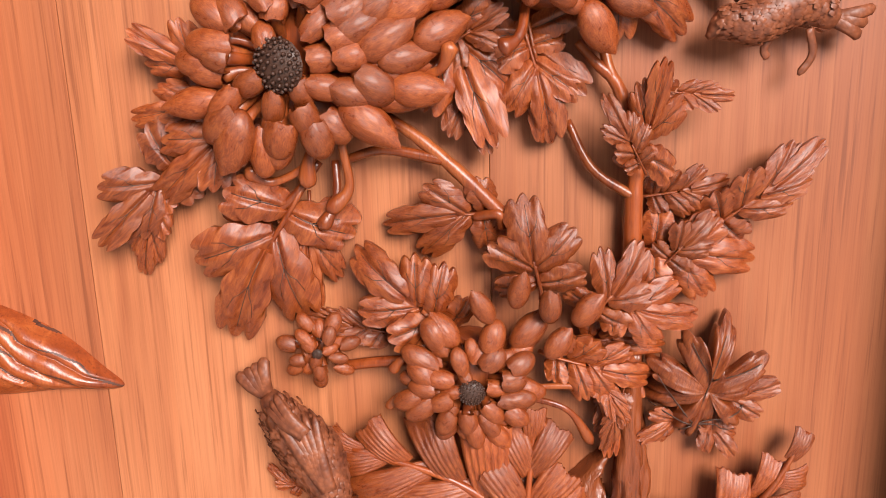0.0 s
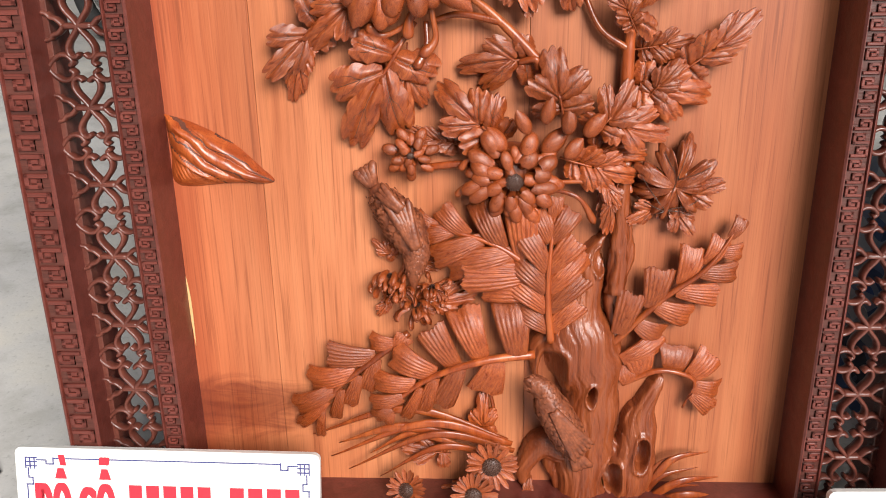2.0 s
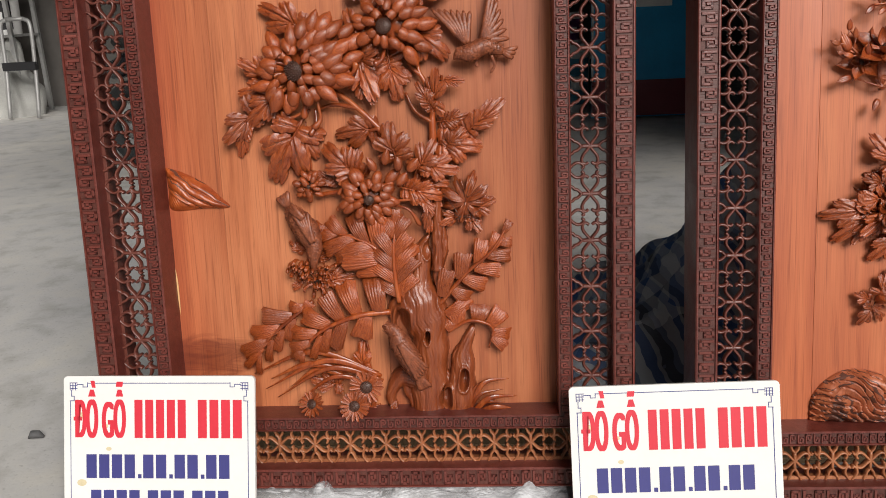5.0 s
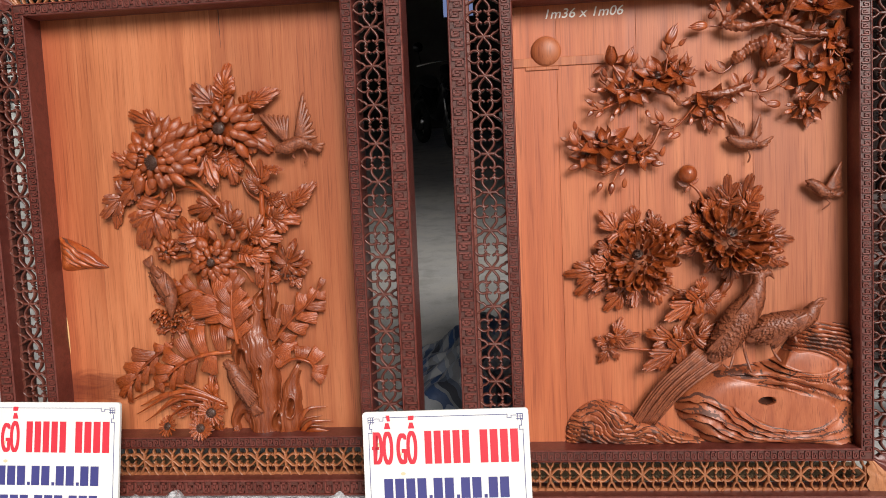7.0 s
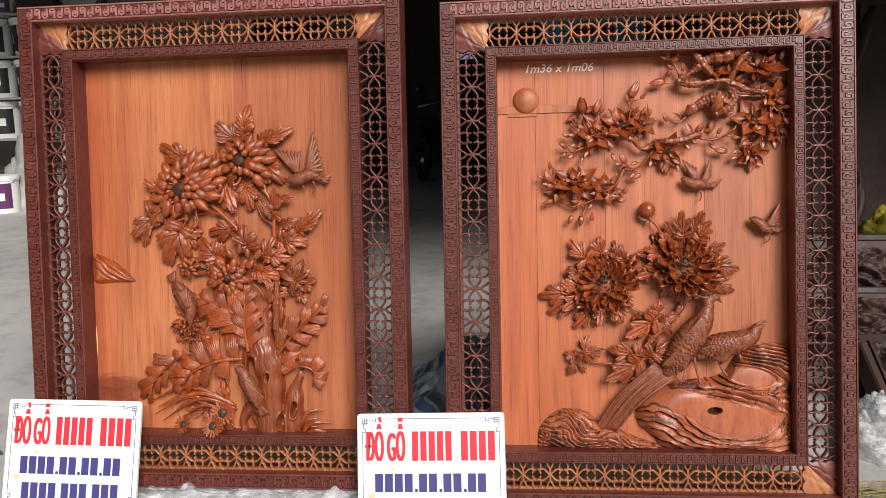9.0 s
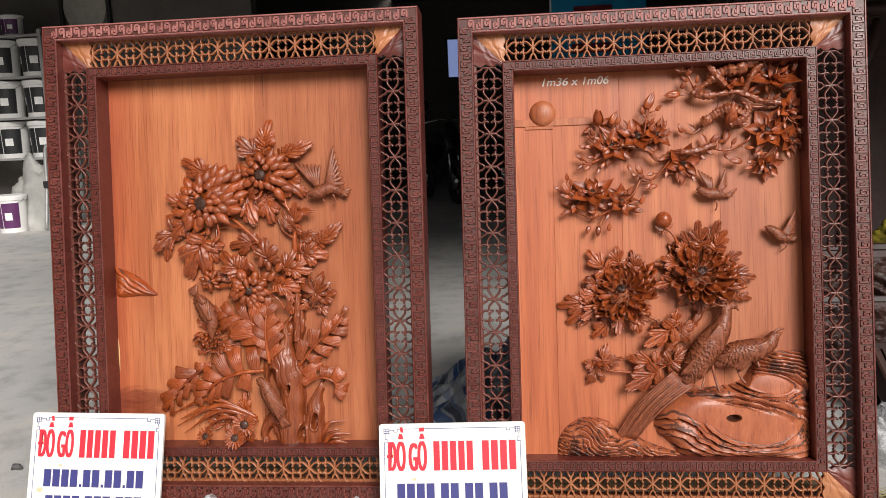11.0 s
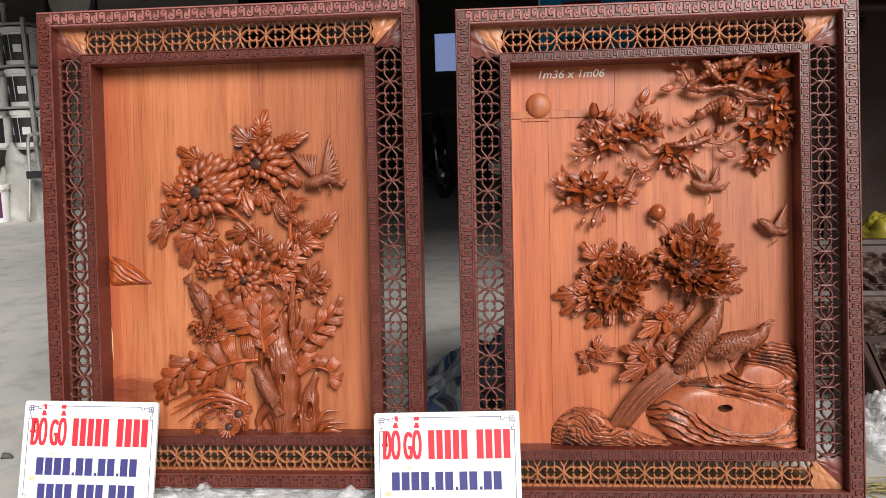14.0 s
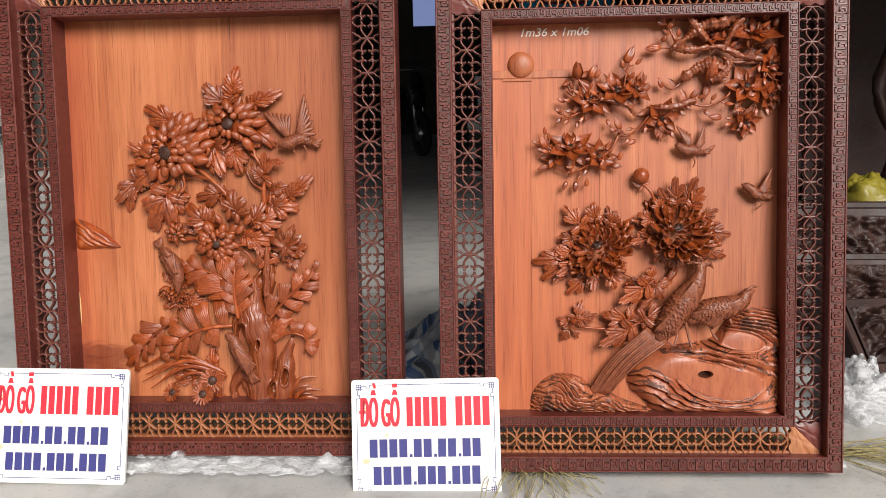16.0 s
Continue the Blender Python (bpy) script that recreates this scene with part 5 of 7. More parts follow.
g.box(u0 - 0.02, u1 + 0.02, v0 - 0.002, v1 + 0.006, 0, 0.0035, 0.001)
g.box(u0 + 0.035, u0 + 0.11, v0 - 0.010, v0 - 0.0022, 0, 0.0035, 0.001)
put("raised_band", g.mesh("raised_band", False), W_BOARD, R)

for pts, r0, r1 in (
    ([(0.787, 1.178), (0.721, 1.141), (0.674, 1.133), (0.636, 1.105), (0.597, 1.078)], 0.020, 0.009), ([(0.597, 1.080), (0.645, 1.072), (0.712, 1.080), (0.769, 1.056), (0.821, 1.046)], 0.010, 0.006),
    ([(0.683, 1.095), (0.645, 1.143), (0.635, 1.163)], 0.010, 0.006), ([(0.787, 1.168), (0.749, 1.122), (0.726, 1.075)], 0.012, 0.006),
    ([(0.731, 1.017), (0.693, 1.037), (0.655, 1.024), (0.622, 1.000)], 0.017, 0.012), ([(0.736, 1.046), (0.731, 1.017), (0.693, 0.994)], 0.012, 0.010),
    ([(0.821, 1.044), (0.828, 1.005), (0.822, 0.958), (0.779, 0.911), (0.746, 0.887)], 0.0055, 0.0035), ([(0.726, 1.055), (0.760, 1.040), (0.816, 1.049)], 0.005, 0.004),
    ([(0.655, 0.947), (0.598, 0.931), (0.545, 0.930), (0.511, 0.913), (0.482, 0.938), (0.415, 0.955)], 0.009, 0.006), ([(0.627, 0.947), (0.684, 0.932), (0.736, 0.955), (0.750, 0.974)], 0.004, 0.004),
    ([(0.545, 0.915), (0.502, 0.868), (0.468, 0.859)], 0.0045, 0.0035), ([(0.468, 0.873), (0.443, 0.825), (0.395, 0.792), (0.336, 0.763)], 0.005, 0.0035), ([(0.370, 0.772), (0.355, 0.743)], 0.003, 0.002),
    ([(0.415, 0.955), (0.366, 0.953), (0.332, 0.978)], 0.004, 0.003), ([(0.395, 0.938), (0.346, 0.914), (0.317, 0.910)], 0.004, 0.003), ([(0.473, 0.951), (0.482, 1.013), (0.494, 1.051)], 0.0035, 0.0025),
    ([(0.357, 1.016), (0.381, 0.977), (0.395, 0.955)], 0.0035, 0.003), ([(0.607, 1.097), (0.588, 1.135), (0.573, 1.155)], 0.0035, 0.0025), ([(0.602, 1.082), (0.559, 1.079)], 0.003, 0.002),
    ([(0.636, 1.005), (0.598, 0.977), (0.569, 0.997)], 0.0035, 0.0025), ([(0.822, 0.967), (0.836, 0.919)], 0.003, 0.002), ([(0.540, 0.906), (0.579, 0.876), (0.596, 0.861)], 0.003, 0.002),
    ([(0.307, 0.813), (0.278, 0.842), (0.266, 0.857)], 0.003, 0.002), ([(0.326, 0.783), (0.336, 0.768), (0.297, 0.783)], 0.003, 0.002), ([(0.521, 0.741), (0.545, 0.716), (0.560, 0.681)], 0.0035, 0.005)):
    stem(R, [(a, b, (0.034 if r0 > 0.0085 else 0.020) + 0.006 * math.sin(i * 1.7)) for i, (a, b) in enumerate(pts)], r0 * 0.78, r1 * 0.75, "branch", 0.55 if r0 > 0.008 else 0.15)

for k, (c, r, face, closed) in enumerate((
    ((0.359, 1.011), 0.034, (-50, 0), True), ((0.393, 0.955), 0.044, (-20, 10), False), ((0.461, 0.977), 0.046, (-35, -8), False), ((0.509, 0.982), 0.036, (-20, 25), False), ((0.574, 0.903), 0.044, (20, 10), False),
    ((0.416, 0.809), 0.038, (-10, 25), False), ((0.341, 0.834), 0.050, (-40, 0), False), ((0.302, 0.813), 0.032, (-10, -25), False), ((0.811, 1.115), 0.056, (-45, 0), False), ((0.847, 1.038), 0.036, (0, 20), False),
    ((0.788, 0.982), 0.048, (-15, -10), False), ((0.847, 0.955), 0.034, (10, 25), False), ((0.786, 0.889), 0.034, (25, 10), False), ((0.693, 1.001), 0.040, (-60, 10), True), ((0.697, 1.113), 0.034, (-30, 0), False), ((0.830, 1.148), 0.03, (-55, 10), True))):
    magnolia(R, c, 0.022, r * 1.08, face, 20 + k, closed)
    for j in range(3):
        a = RND.uniform(0, 6.28)
        leaf_at(R, OVAL, (c[0] + 0.3 * r * math.cos(a), c[1] + 0.3 * r * math.sin(a)), (c[0] + 1.35 * r * math.cos(a), c[1] + 1.35 * r * math.sin(a)), 0.014, 4, 1.1)
for a, b in (((0.482, 1.047), (0.502, 1.085)), ((0.573, 1.136), (0.569, 1.179)), ((0.588, 1.130), (0.605, 1.154)), ((0.569, 1.083), (0.532, 1.079)), ((0.573, 1.097), (0.588, 1.114)), ((0.391, 1.010), (0.407, 1.042)), ((0.405, 1.010), (0.417, 1.029)),
             ((0.347, 0.973), (0.335, 0.997)), ((0.327, 0.951), (0.308, 0.957)), ((0.322, 0.920), (0.303, 0.930)), ((0.317, 0.908), (0.303, 0.896)), ((0.278, 0.833), (0.263, 0.862)), ((0.273, 0.823), (0.256, 0.831)), ((0.282, 0.787), (0.258, 0.779)),
             ((0.355, 0.745), (0.350, 0.719)), ((0.331, 0.746), (0.321, 0.726)), ((0.596, 0.871), (0.600, 0.854)), ((0.506, 0.848), (0.484, 0.839)), ((0.834, 0.924), (0.838, 0.907)), ((0.722, 0.902), (0.691, 0.905)), ((0.746, 0.887), (0.732, 0.883)),
             ((0.574, 0.982), (0.564, 1.004)), ((0.468, 0.878), (0.453, 0.903)), ((0.458, 0.873), (0.442, 0.878)), ((0.380, 0.733), (0.383, 0.753)), ((0.463, 0.800), (0.471, 0.820)), ((0.443, 0.786), (0.469, 0.782)), ((0.864, 0.971), (0.872, 0.980)), ((0.806, 1.158), (0.817, 1.181)),
             ((0.853, 1.128), (0.862, 1.152)), ((0.646, 0.952), (0.663, 0.975)), ((0.617, 0.923), (0.629, 0.909)), ((0.361, 0.899), (0.356, 0.885)), ((0.434, 0.903), (0.440, 0.888))):
    bud_at(R, a, b)
for a, b, w in (((0.521, 0.974), (0.545, 0.997), 0.02), ((0.516, 0.988), (0.526, 1.031), 0.02), ((0.502, 0.964), (0.535, 0.964), 0.02), ((0.583, 0.895), (0.609, 0.870), 0.02), ((0.559, 0.886), (0.559, 0.857), 0.02), ((0.622, 0.976), (0.636, 0.947), 0.022),
                ((0.607, 0.986), (0.588, 1.006), 0.022), ((0.385, 0.821), (0.356, 0.851), 0.022), ((0.434, 0.825), (0.448, 0.854), 0.02), ((0.415, 0.947), (0.444, 0.917), 0.02), ((0.366, 0.943), (0.346, 0.919), 0.02), ((0.770, 0.949), (0.756, 0.921), 0.02),
                ((0.816, 1.091), (0.863, 1.081), 0.022), ((0.783, 1.111), (0.764, 1.131), 0.022), ((0.830, 1.110), (0.868, 1.104), 0.022), ((0.434, 1.000), (0.424, 1.024), 0.02)):
    leaf_at(R, OVAL, a, b, w, 6, 1.1)

for pts in ([(0.415, 0.955), (0.366, 0.953), (0.332, 0.978)], [(0.395, 0.938), (0.346, 0.914), (0.317, 0.910)], [(0.473, 0.951), (0.482, 1.013), (0.494, 1.051)], [(0.545, 0.915), (0.502, 0.868), (0.468, 0.859)],
            [(0.443, 0.825), (0.395, 0.792), (0.336, 0.763)], [(0.822, 0.958), (0.779, 0.911), (0.746, 0.887)], [(0.627, 0.947), (0.684, 0.932), (0.736, 0.955)], [(0.607, 1.097), (0.588, 1.135), (0.573, 1.155)],
            [(0.726, 1.075), (0.742, 1.117), (0.759, 1.155)], [(0.307, 0.813), (0.278, 0.842), (0.266, 0.857)], [(0.821, 1.044), (0.840, 1.005), (0.869, 0.990)], [(0.683, 1.095), (0.693, 1.133), (0.726, 1.160)], [(0.788, 1.054), (0.802, 1.092), (0.815, 1.139)]):
    stem(R, [(u, v, 0.026) for u, v in pts], 0.0026, 0.0018)
    for j in range(5):
        i, f = (0, j / 2.5) if j < 2.5 else (1, j / 2.5 - 1)
        a = Vector(pts[i]).lerp(Vector(pts[i + 1]), f)
        d = (Vector(pts[i + 1]) - Vector(pts[i])).normalized()
        s = Vector((-d.y, d.x)) * (1 if j % 2 else -1)
        b = a + (d * 0.7 + s) * RND.uniform(0.008, 0.016)
        stem(R, [(*a, 0.026), (*a.lerp(b, 0.5), 0.030), (*b, 0.030)], 0.0018, 0.0014)
        bud_at(R, b, b + (d + s * 0.6) * RND.uniform(0.010, 0.016), 0.030)

# a berry, the peonies and their leaves
c = (0.521, 0.758)
g = Geo()
g.grid([[(c[0] + 0.021 * math.cos(b) * math.sin(a), c[1] + 0.021 * math.sin(b) * math.sin(a) , 0.026 + 0.021 * math.cos(a)) for b in (2 * math.pi * j / 20 for j in range(20))] for a in (3.1, 2.6, 2.1, 1.57, 1.1, 0.7, 0.3, 0.02)], True)
put("seed_pod", g, W_CARVE, R)
for a, b in (((0.521, 0.731), (0.497, 0.743)), ((0.526, 0.731), (0.516, 0.716)), ((0.526, 0.733), (0.548, 0.748))):
    leaf_at(R, OVAL, a, b, 0.02, 6, 1.2)
peony(R, (0.616, 0.622), 0.022, 0.096, (-28, 4), 31)
peony(R, (0.408, 0.580), 0.022, 0.092, (-24, -14), 33)
for c, angles in (((0.618, 0.622), (-70, -40, -8, 25, 60, 95, 130, 160, 195, 235, 265)), ((0.409, 0.580), (60, 95, 130, 165, 190, 215, 240, 262, 290, 315))):
    for k, a in enumerate(angles):
        d = Vector((math.cos(radians(a)), math.sin(radians(a))))
        leaf_at(R, PEONY, Vector(c) + d * 0.052, Vector(c) + d * (0.118 + 0.012 * (k % 3 - 1)), 0.020, 10, 1.0)
for a, b, w in (((0.637, 0.661), (0.661, 0.748), 0.012), ((0.608, 0.661), (0.569, 0.725), 0.01), ((0.676, 0.631), (0.734, 0.606), 0.012), ((0.560, 0.642), (0.497, 0.648), 0.012), ((0.599, 0.583), (0.579, 0.534), 0.01),
                ((0.453, 0.624), (0.438, 0.678), 0.01), ((0.355, 0.585), (0.315, 0.601), 0.01), ((0.482, 0.599), (0.501, 0.623), 0.01),
                ((0.695, 0.567), (0.739, 0.547), 0.014), ((0.637, 0.558), (0.608, 0.529), 0.014), ((0.657, 0.563), (0.667, 0.518), 0.014), ((0.340, 0.551), (0.246, 0.537), 0.014), ((0.345, 0.551), (0.270, 0.492), 0.014), ((0.335, 0.531), (0.295, 0.487), 0.012),
                ((0.389, 0.511), (0.334, 0.454), 0.014), ((0.394, 0.511), (0.389, 0.453), 0.014), ((0.413, 0.521), (0.452, 0.485), 0.012),
                ((0.550, 0.485), (0.464, 0.436), 0.022), ((0.545, 0.485), (0.482, 0.485), 0.02), ((0.545, 0.480), (0.555, 0.529), 0.02), ((0.550, 0.475), (0.601, 0.484), 0.02), ((0.550, 0.475), (0.579, 0.440), 0.022),
                ((0.511, 0.380), (0.415, 0.406), 0.024), ((0.511, 0.375), (0.413, 0.326), 0.024), ((0.506, 0.375), (0.462, 0.346), 0.026), ((0.516, 0.380), (0.584, 0.420), 0.024), ((0.516, 0.375), (0.570, 0.375), 0.022),
                ((0.349, 0.381), (0.369, 0.433), 0.014), ((0.349, 0.381), (0.408, 0.396), 0.014), ((0.344, 0.376), (0.304, 0.392), 0.012), ((0.344, 0.371), (0.316, 0.331), 0.014), ((0.349, 0.366), (0.359, 0.336), 0.012)):
    leaf_at(R, PEONY, a, b, w, 6, 0.95)
blossom(R, "peony_bud", (0.346, 0.381), 0.02, 0.026, (0, 0), [([P_BUD], 6, 1.1, 4, 0.04, 0)], 40, HEART_STAMENS, 0.2)
for pts, r0, r1 in (([(0.623, 0.578), (0.608, 0.514), (0.560, 0.455), (0.526, 0.420), (0.501, 0.380)], 0.007, 0.008), ([(0.540, 0.490), (0.501, 0.495), (0.472, 0.510)], 0.004, 0.004), ([(0.501, 0.376), (0.442, 0.361), (0.364, 0.366)], 0.004, 0.003), ([(0.482, 0.475), (0.501, 0.495)], 0.004, 0.003)):
    stem(R, [(a, b, 0.018) for a, b in pts], r0, r1, "branch", 0.3)

# birds of the peony panel
a, b, c = (0.680, 0.816), (0.651, 0.821), (0.632, 0.822)
bird(R, "carved_bird", [(*a, 0.016), (*b, 0.024), (*c, 0.026), (0.615, 0.832, 0.024), (0.606, 0.835, 0.02)], [0.005, 0.014, 0.013, 0.009, 0.001],
     fan(a, between((0.711, 0.833), (0.699, 0.814), 3), 0.016, 0.014, 0.005, 0.003) + fan((0.641, 0.831), between((0.612, 0.885), (0.646, 0.865), 5), 0.024, 0.016, 0.006, 0.003) + fan((0.661, 0.828), between((0.682, 0.884), (0.684, 0.843), 5), 0.026, 0.02, 0.006, 0.003)
     + [([(0.651, 0.812, 0.02), (0.658, 0.792, 0.02), (0.654, 0.777, 0.016)], 0.002, 0.002)], "small carved bird in flight")
a, b, c = (0.838, 0.699), (0.814, 0.705), (0.798, 0.719)
bird(R, "carved_bird", [(*a, 0.016), (*b, 0.024), (*c, 0.026), (0.786, 0.727, 0.024), (0.775, 0.733, 0.02)], [0.005, 0.014, 0.012, 0.010, 0.001],
     fan(a, between((0.863, 0.704), (0.857, 0.695), 3), 0.016, 0.014, 0.005, 0.003) + fan((0.819, 0.712), between((0.853, 0.772), (0.850, 0.716), 6), 0.026, 0.02, 0.007, 0.003)
     + [([(0.819, 0.692, 0.02), (0.827, 0.680, 0.02), (0.812, 0.666, 0.016)], 0.002, 0.002)], "small carved bird in flight")
bird(R, "pheasant", [(0.560, 0.335, 0.032), (0.589, 0.380, 0.042), (0.623, 0.434, 0.05), (0.652, 0.474, 0.05), (0.665, 0.508, 0.048), (0.669, 0.526, 0.046), (0.688, 0.532, 0.044), (0.701, 0.518, 0.04)],
     [0.014, 0.031, 0.037, 0.026, 0.0145, 0.0135, 0.007, 0.001],
     [([(*a, 0.040), (lerp(a[0], b[0], 0.5) - 0.012, lerp(a[1], b[1], 0.5) + 0.010, 0.036 + 0.06 * abs(a[0] * 70 % 1 - 0.5) ** 2), (*b, 0.024)], 0.0036, 0.0022) for a, b in zip(between((0.536, 0.365), (0.585, 0.330), 13), between((0.375, 0.178), (0.436, 0.186), 13))] + fan((0.545, 0.330), between((0.472, 0.321), (0.491, 0.301), 3), 0.034, 0.022, 0.010, 0.005) + fan((0.643, 0.464), between((0.548, 0.358), (0.599, 0.348), 8), 0.072, 0.056, 0.0085, 0.0045) + fan((0.647, 0.484), between((0.599, 0.430), (0.648, 0.419), 5), 0.074, 0.07, 0.008, 0.005) + fan((0.669, 0.530), between((0.637, 0.538), (0.686, 0.543), 4), 0.052, 0.048, 0.004, 0.002)
     + [([(0.604, 0.380, 0.04), (0.611, 0.350, 0.04), (0.599, 0.318, 0.05)], 0.004, 0.003), ([(0.630, 0.390, 0.04), (0.638, 0.345, 0.04), (0.648, 0.308, 0.05)], 0.004, 0.003),
        ([(0.638, 0.312, 0.052), (0.663, 0.298, 0.05)], 0.003, 0.002), ([(0.599, 0.320, 0.052), (0.585, 0.330, 0.05)], 0.003, 0.002), ([(0.667, 0.528, 0.05), (0.647, 0.534, 0.05), (0.630, 0.530, 0.045)], 0.004, 0.002)], "long-tailed carved pheasant standing on the rock")
bird(R, "pheasant", [(0.638, 0.380, 0.03), (0.686, 0.409, 0.04), (0.730, 0.419, 0.046), (0.769, 0.433, 0.046), (0.781, 0.450, 0.046), (0.792, 0.456, 0.044), (0.807, 0.462, 0.04)],
     [0.012, 0.030, 0.030, 0.020, 0.015, 0.009, 0.001],
     fan((0.740, 0.431), between((0.633, 0.398), (0.696, 0.364), 9), 0.066, 0.048, 0.0085, 0.0045) + fan((0.764, 0.440), between((0.711, 0.419), (0.745, 0.399), 5), 0.066, 0.062, 0.007, 0.004) + [([(0.773, 0.450, 0.05), (0.792, 0.470, 0.05), (0.810, 0.471, 0.045)], 0.005, 0.003),
     ([(0.692, 0.374, 0.04), (0.701, 0.349, 0.04), (0.712, 0.333, 0.046)], 0.004, 0.003), ([(0.743, 0.389, 0.04), (0.747, 0.374, 0.044)], 0.004, 0.003)], "carved pheasant crouching beside its mate")


# the rocks, cut in waving strata round a smooth face with a knot hole
W_ROCK = wood("rock_wood", (0.22, 0.052, 0.02), (0.34, 0.09, 0.035), (0.45, 0.14, 0.056), (50, 8, 50), 0.46, 0.15, 0.05)
HX, HY = (0.680, 0.245)


def strata(p):
    x, y = (p.x - HX + 0.015) / 0.165, (p.y - HY) / 0.050
    y += 0.55 * x + 0.25 * math.sin(3 * x)
    face = math.sqrt(x * x + y * y) + 0.42 * noise.noise(p * 7)
    x2, y2 = (p.x - HX - 0.085) / 0.075, (p.y - HY - 0.085) / 0.026
    face = min(face, math.sqrt(x2 * x2 + (y2 + 0.5 * x2) ** 2) + 0.25 * noise.noise(p * 12))
    return face, face * 2.6 + 1.4 * noise.noise(p * 8) + 0.30 * noise.noise(p * 40)


def rock(q, p):
    face, s = strata(p)
    out = min(1.0, max(0.0, (face - 0.80) * 6))
    step = 0.015 * (s % 1)
    groove = 0.009 * math.exp(-((s % 1) / 0.12) ** 2)
    hole = 0.03 * max(0.0, 1 - ((p.x - HX) / 0.019) ** 2 - ((p.y - HY) / 0.010) ** 2) ** 0.5
    return max(0.001, 0.052 * (1 - q ** 6) + 0.008 * noise.noise(p * 8) + out * (step - groove - 0.008)) - hole


# groove and knot hole shade set as dark wood, plus random dark blotches
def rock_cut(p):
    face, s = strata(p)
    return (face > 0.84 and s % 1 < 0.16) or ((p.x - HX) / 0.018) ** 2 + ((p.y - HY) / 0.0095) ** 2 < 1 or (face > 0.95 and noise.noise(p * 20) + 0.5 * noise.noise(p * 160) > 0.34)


def low_strata(p):
    return p.x * 26 + p.y * 60 + 3.2 * noise.noise(p * 13) + 0.5 * noise.noise(p * 50)


def low_rock(q, p):
    s = low_strata(p) % 1
    return max(0.001, 0.036 * (1 - q ** 4) + 0.008 * s - 0.005 * math.exp(-(s / 0.13) ** 2))


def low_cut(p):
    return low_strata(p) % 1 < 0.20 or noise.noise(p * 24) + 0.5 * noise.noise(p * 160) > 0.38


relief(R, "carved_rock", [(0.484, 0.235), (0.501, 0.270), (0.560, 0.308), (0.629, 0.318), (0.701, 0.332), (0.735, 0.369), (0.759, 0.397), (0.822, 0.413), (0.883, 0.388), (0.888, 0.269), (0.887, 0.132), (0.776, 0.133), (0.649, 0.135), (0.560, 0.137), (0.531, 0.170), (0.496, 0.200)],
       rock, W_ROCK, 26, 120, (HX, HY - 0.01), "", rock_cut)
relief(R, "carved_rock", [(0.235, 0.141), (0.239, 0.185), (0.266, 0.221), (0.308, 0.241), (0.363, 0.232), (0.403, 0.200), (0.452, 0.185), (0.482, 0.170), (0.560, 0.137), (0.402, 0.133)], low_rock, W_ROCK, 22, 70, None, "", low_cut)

g = Geo()
g.tube(curve([(0.591, 1.165, 0.0003), (0.591, 1.118, 0.0003), (0.592, 1.074, 0.0003)], 5), [0.0014, 0.0013, 0.0012, 0.0011, 0.001, 0.0009, 0.0008, 0.0007, 0.0005, 0.0004, 0.0003], 5, 0.5)
put("board_crack", g, W_CUT, L)


# ---- writing chalked on the board ----
def lettering(parent, text, x, y, z, size, width, mat, name, shear=0.0, thick=0.0002, bold=0.0):
    c = bpy.data.curves.new(name, "FONT")
    c.body, c.size, c.extrude, c.shear, c.align_x, c.offset = text, size, thick, shear, "CENTER", bold
    c.materials.append(mat)
    ob = new(name, c)
    ob.parent = parent
    bpy.context.view_layer.update()
    wide = ob.dimensions.x
    ob.matrix_basis = Matrix.Translation((x, y, z)) @ Matrix.Diagonal((width / wide if wide else 1, 1, 1, 1))
    return ob


CHALK = plain("chalk", (0.85, 0.8, 0.74), 0.9, 0, 60, 0.15)
lettering(panel_r, "1m36 x 1m06", *(0.301, 1.123), 0.0006, 0.030, 0.175, CHALK, "chalk_writing", 0.25, 0.0002, 0.0002)
g = Geo()
g.tube(curve([(0.142, 0.435, 0.0005), (0.143, 0.399, 0.0005), (0.144, 0.339, 0.0005)], 6), [0.0003 + 0.0022 * math.sin(math.pi * i / 12) for i in range(13)], 6, 0.3)
put("pale_split", g, plain("pale_sapwood", (0.62, 0.36, 0.16), 0.5, 0, 20, 0.15), panel_l)


# ---- the printed boards that lean on the frames ----
STAIN = plain("yellowed_board", (0.62, 0.54, 0.34), 0.5, 0, 30, 0.2)


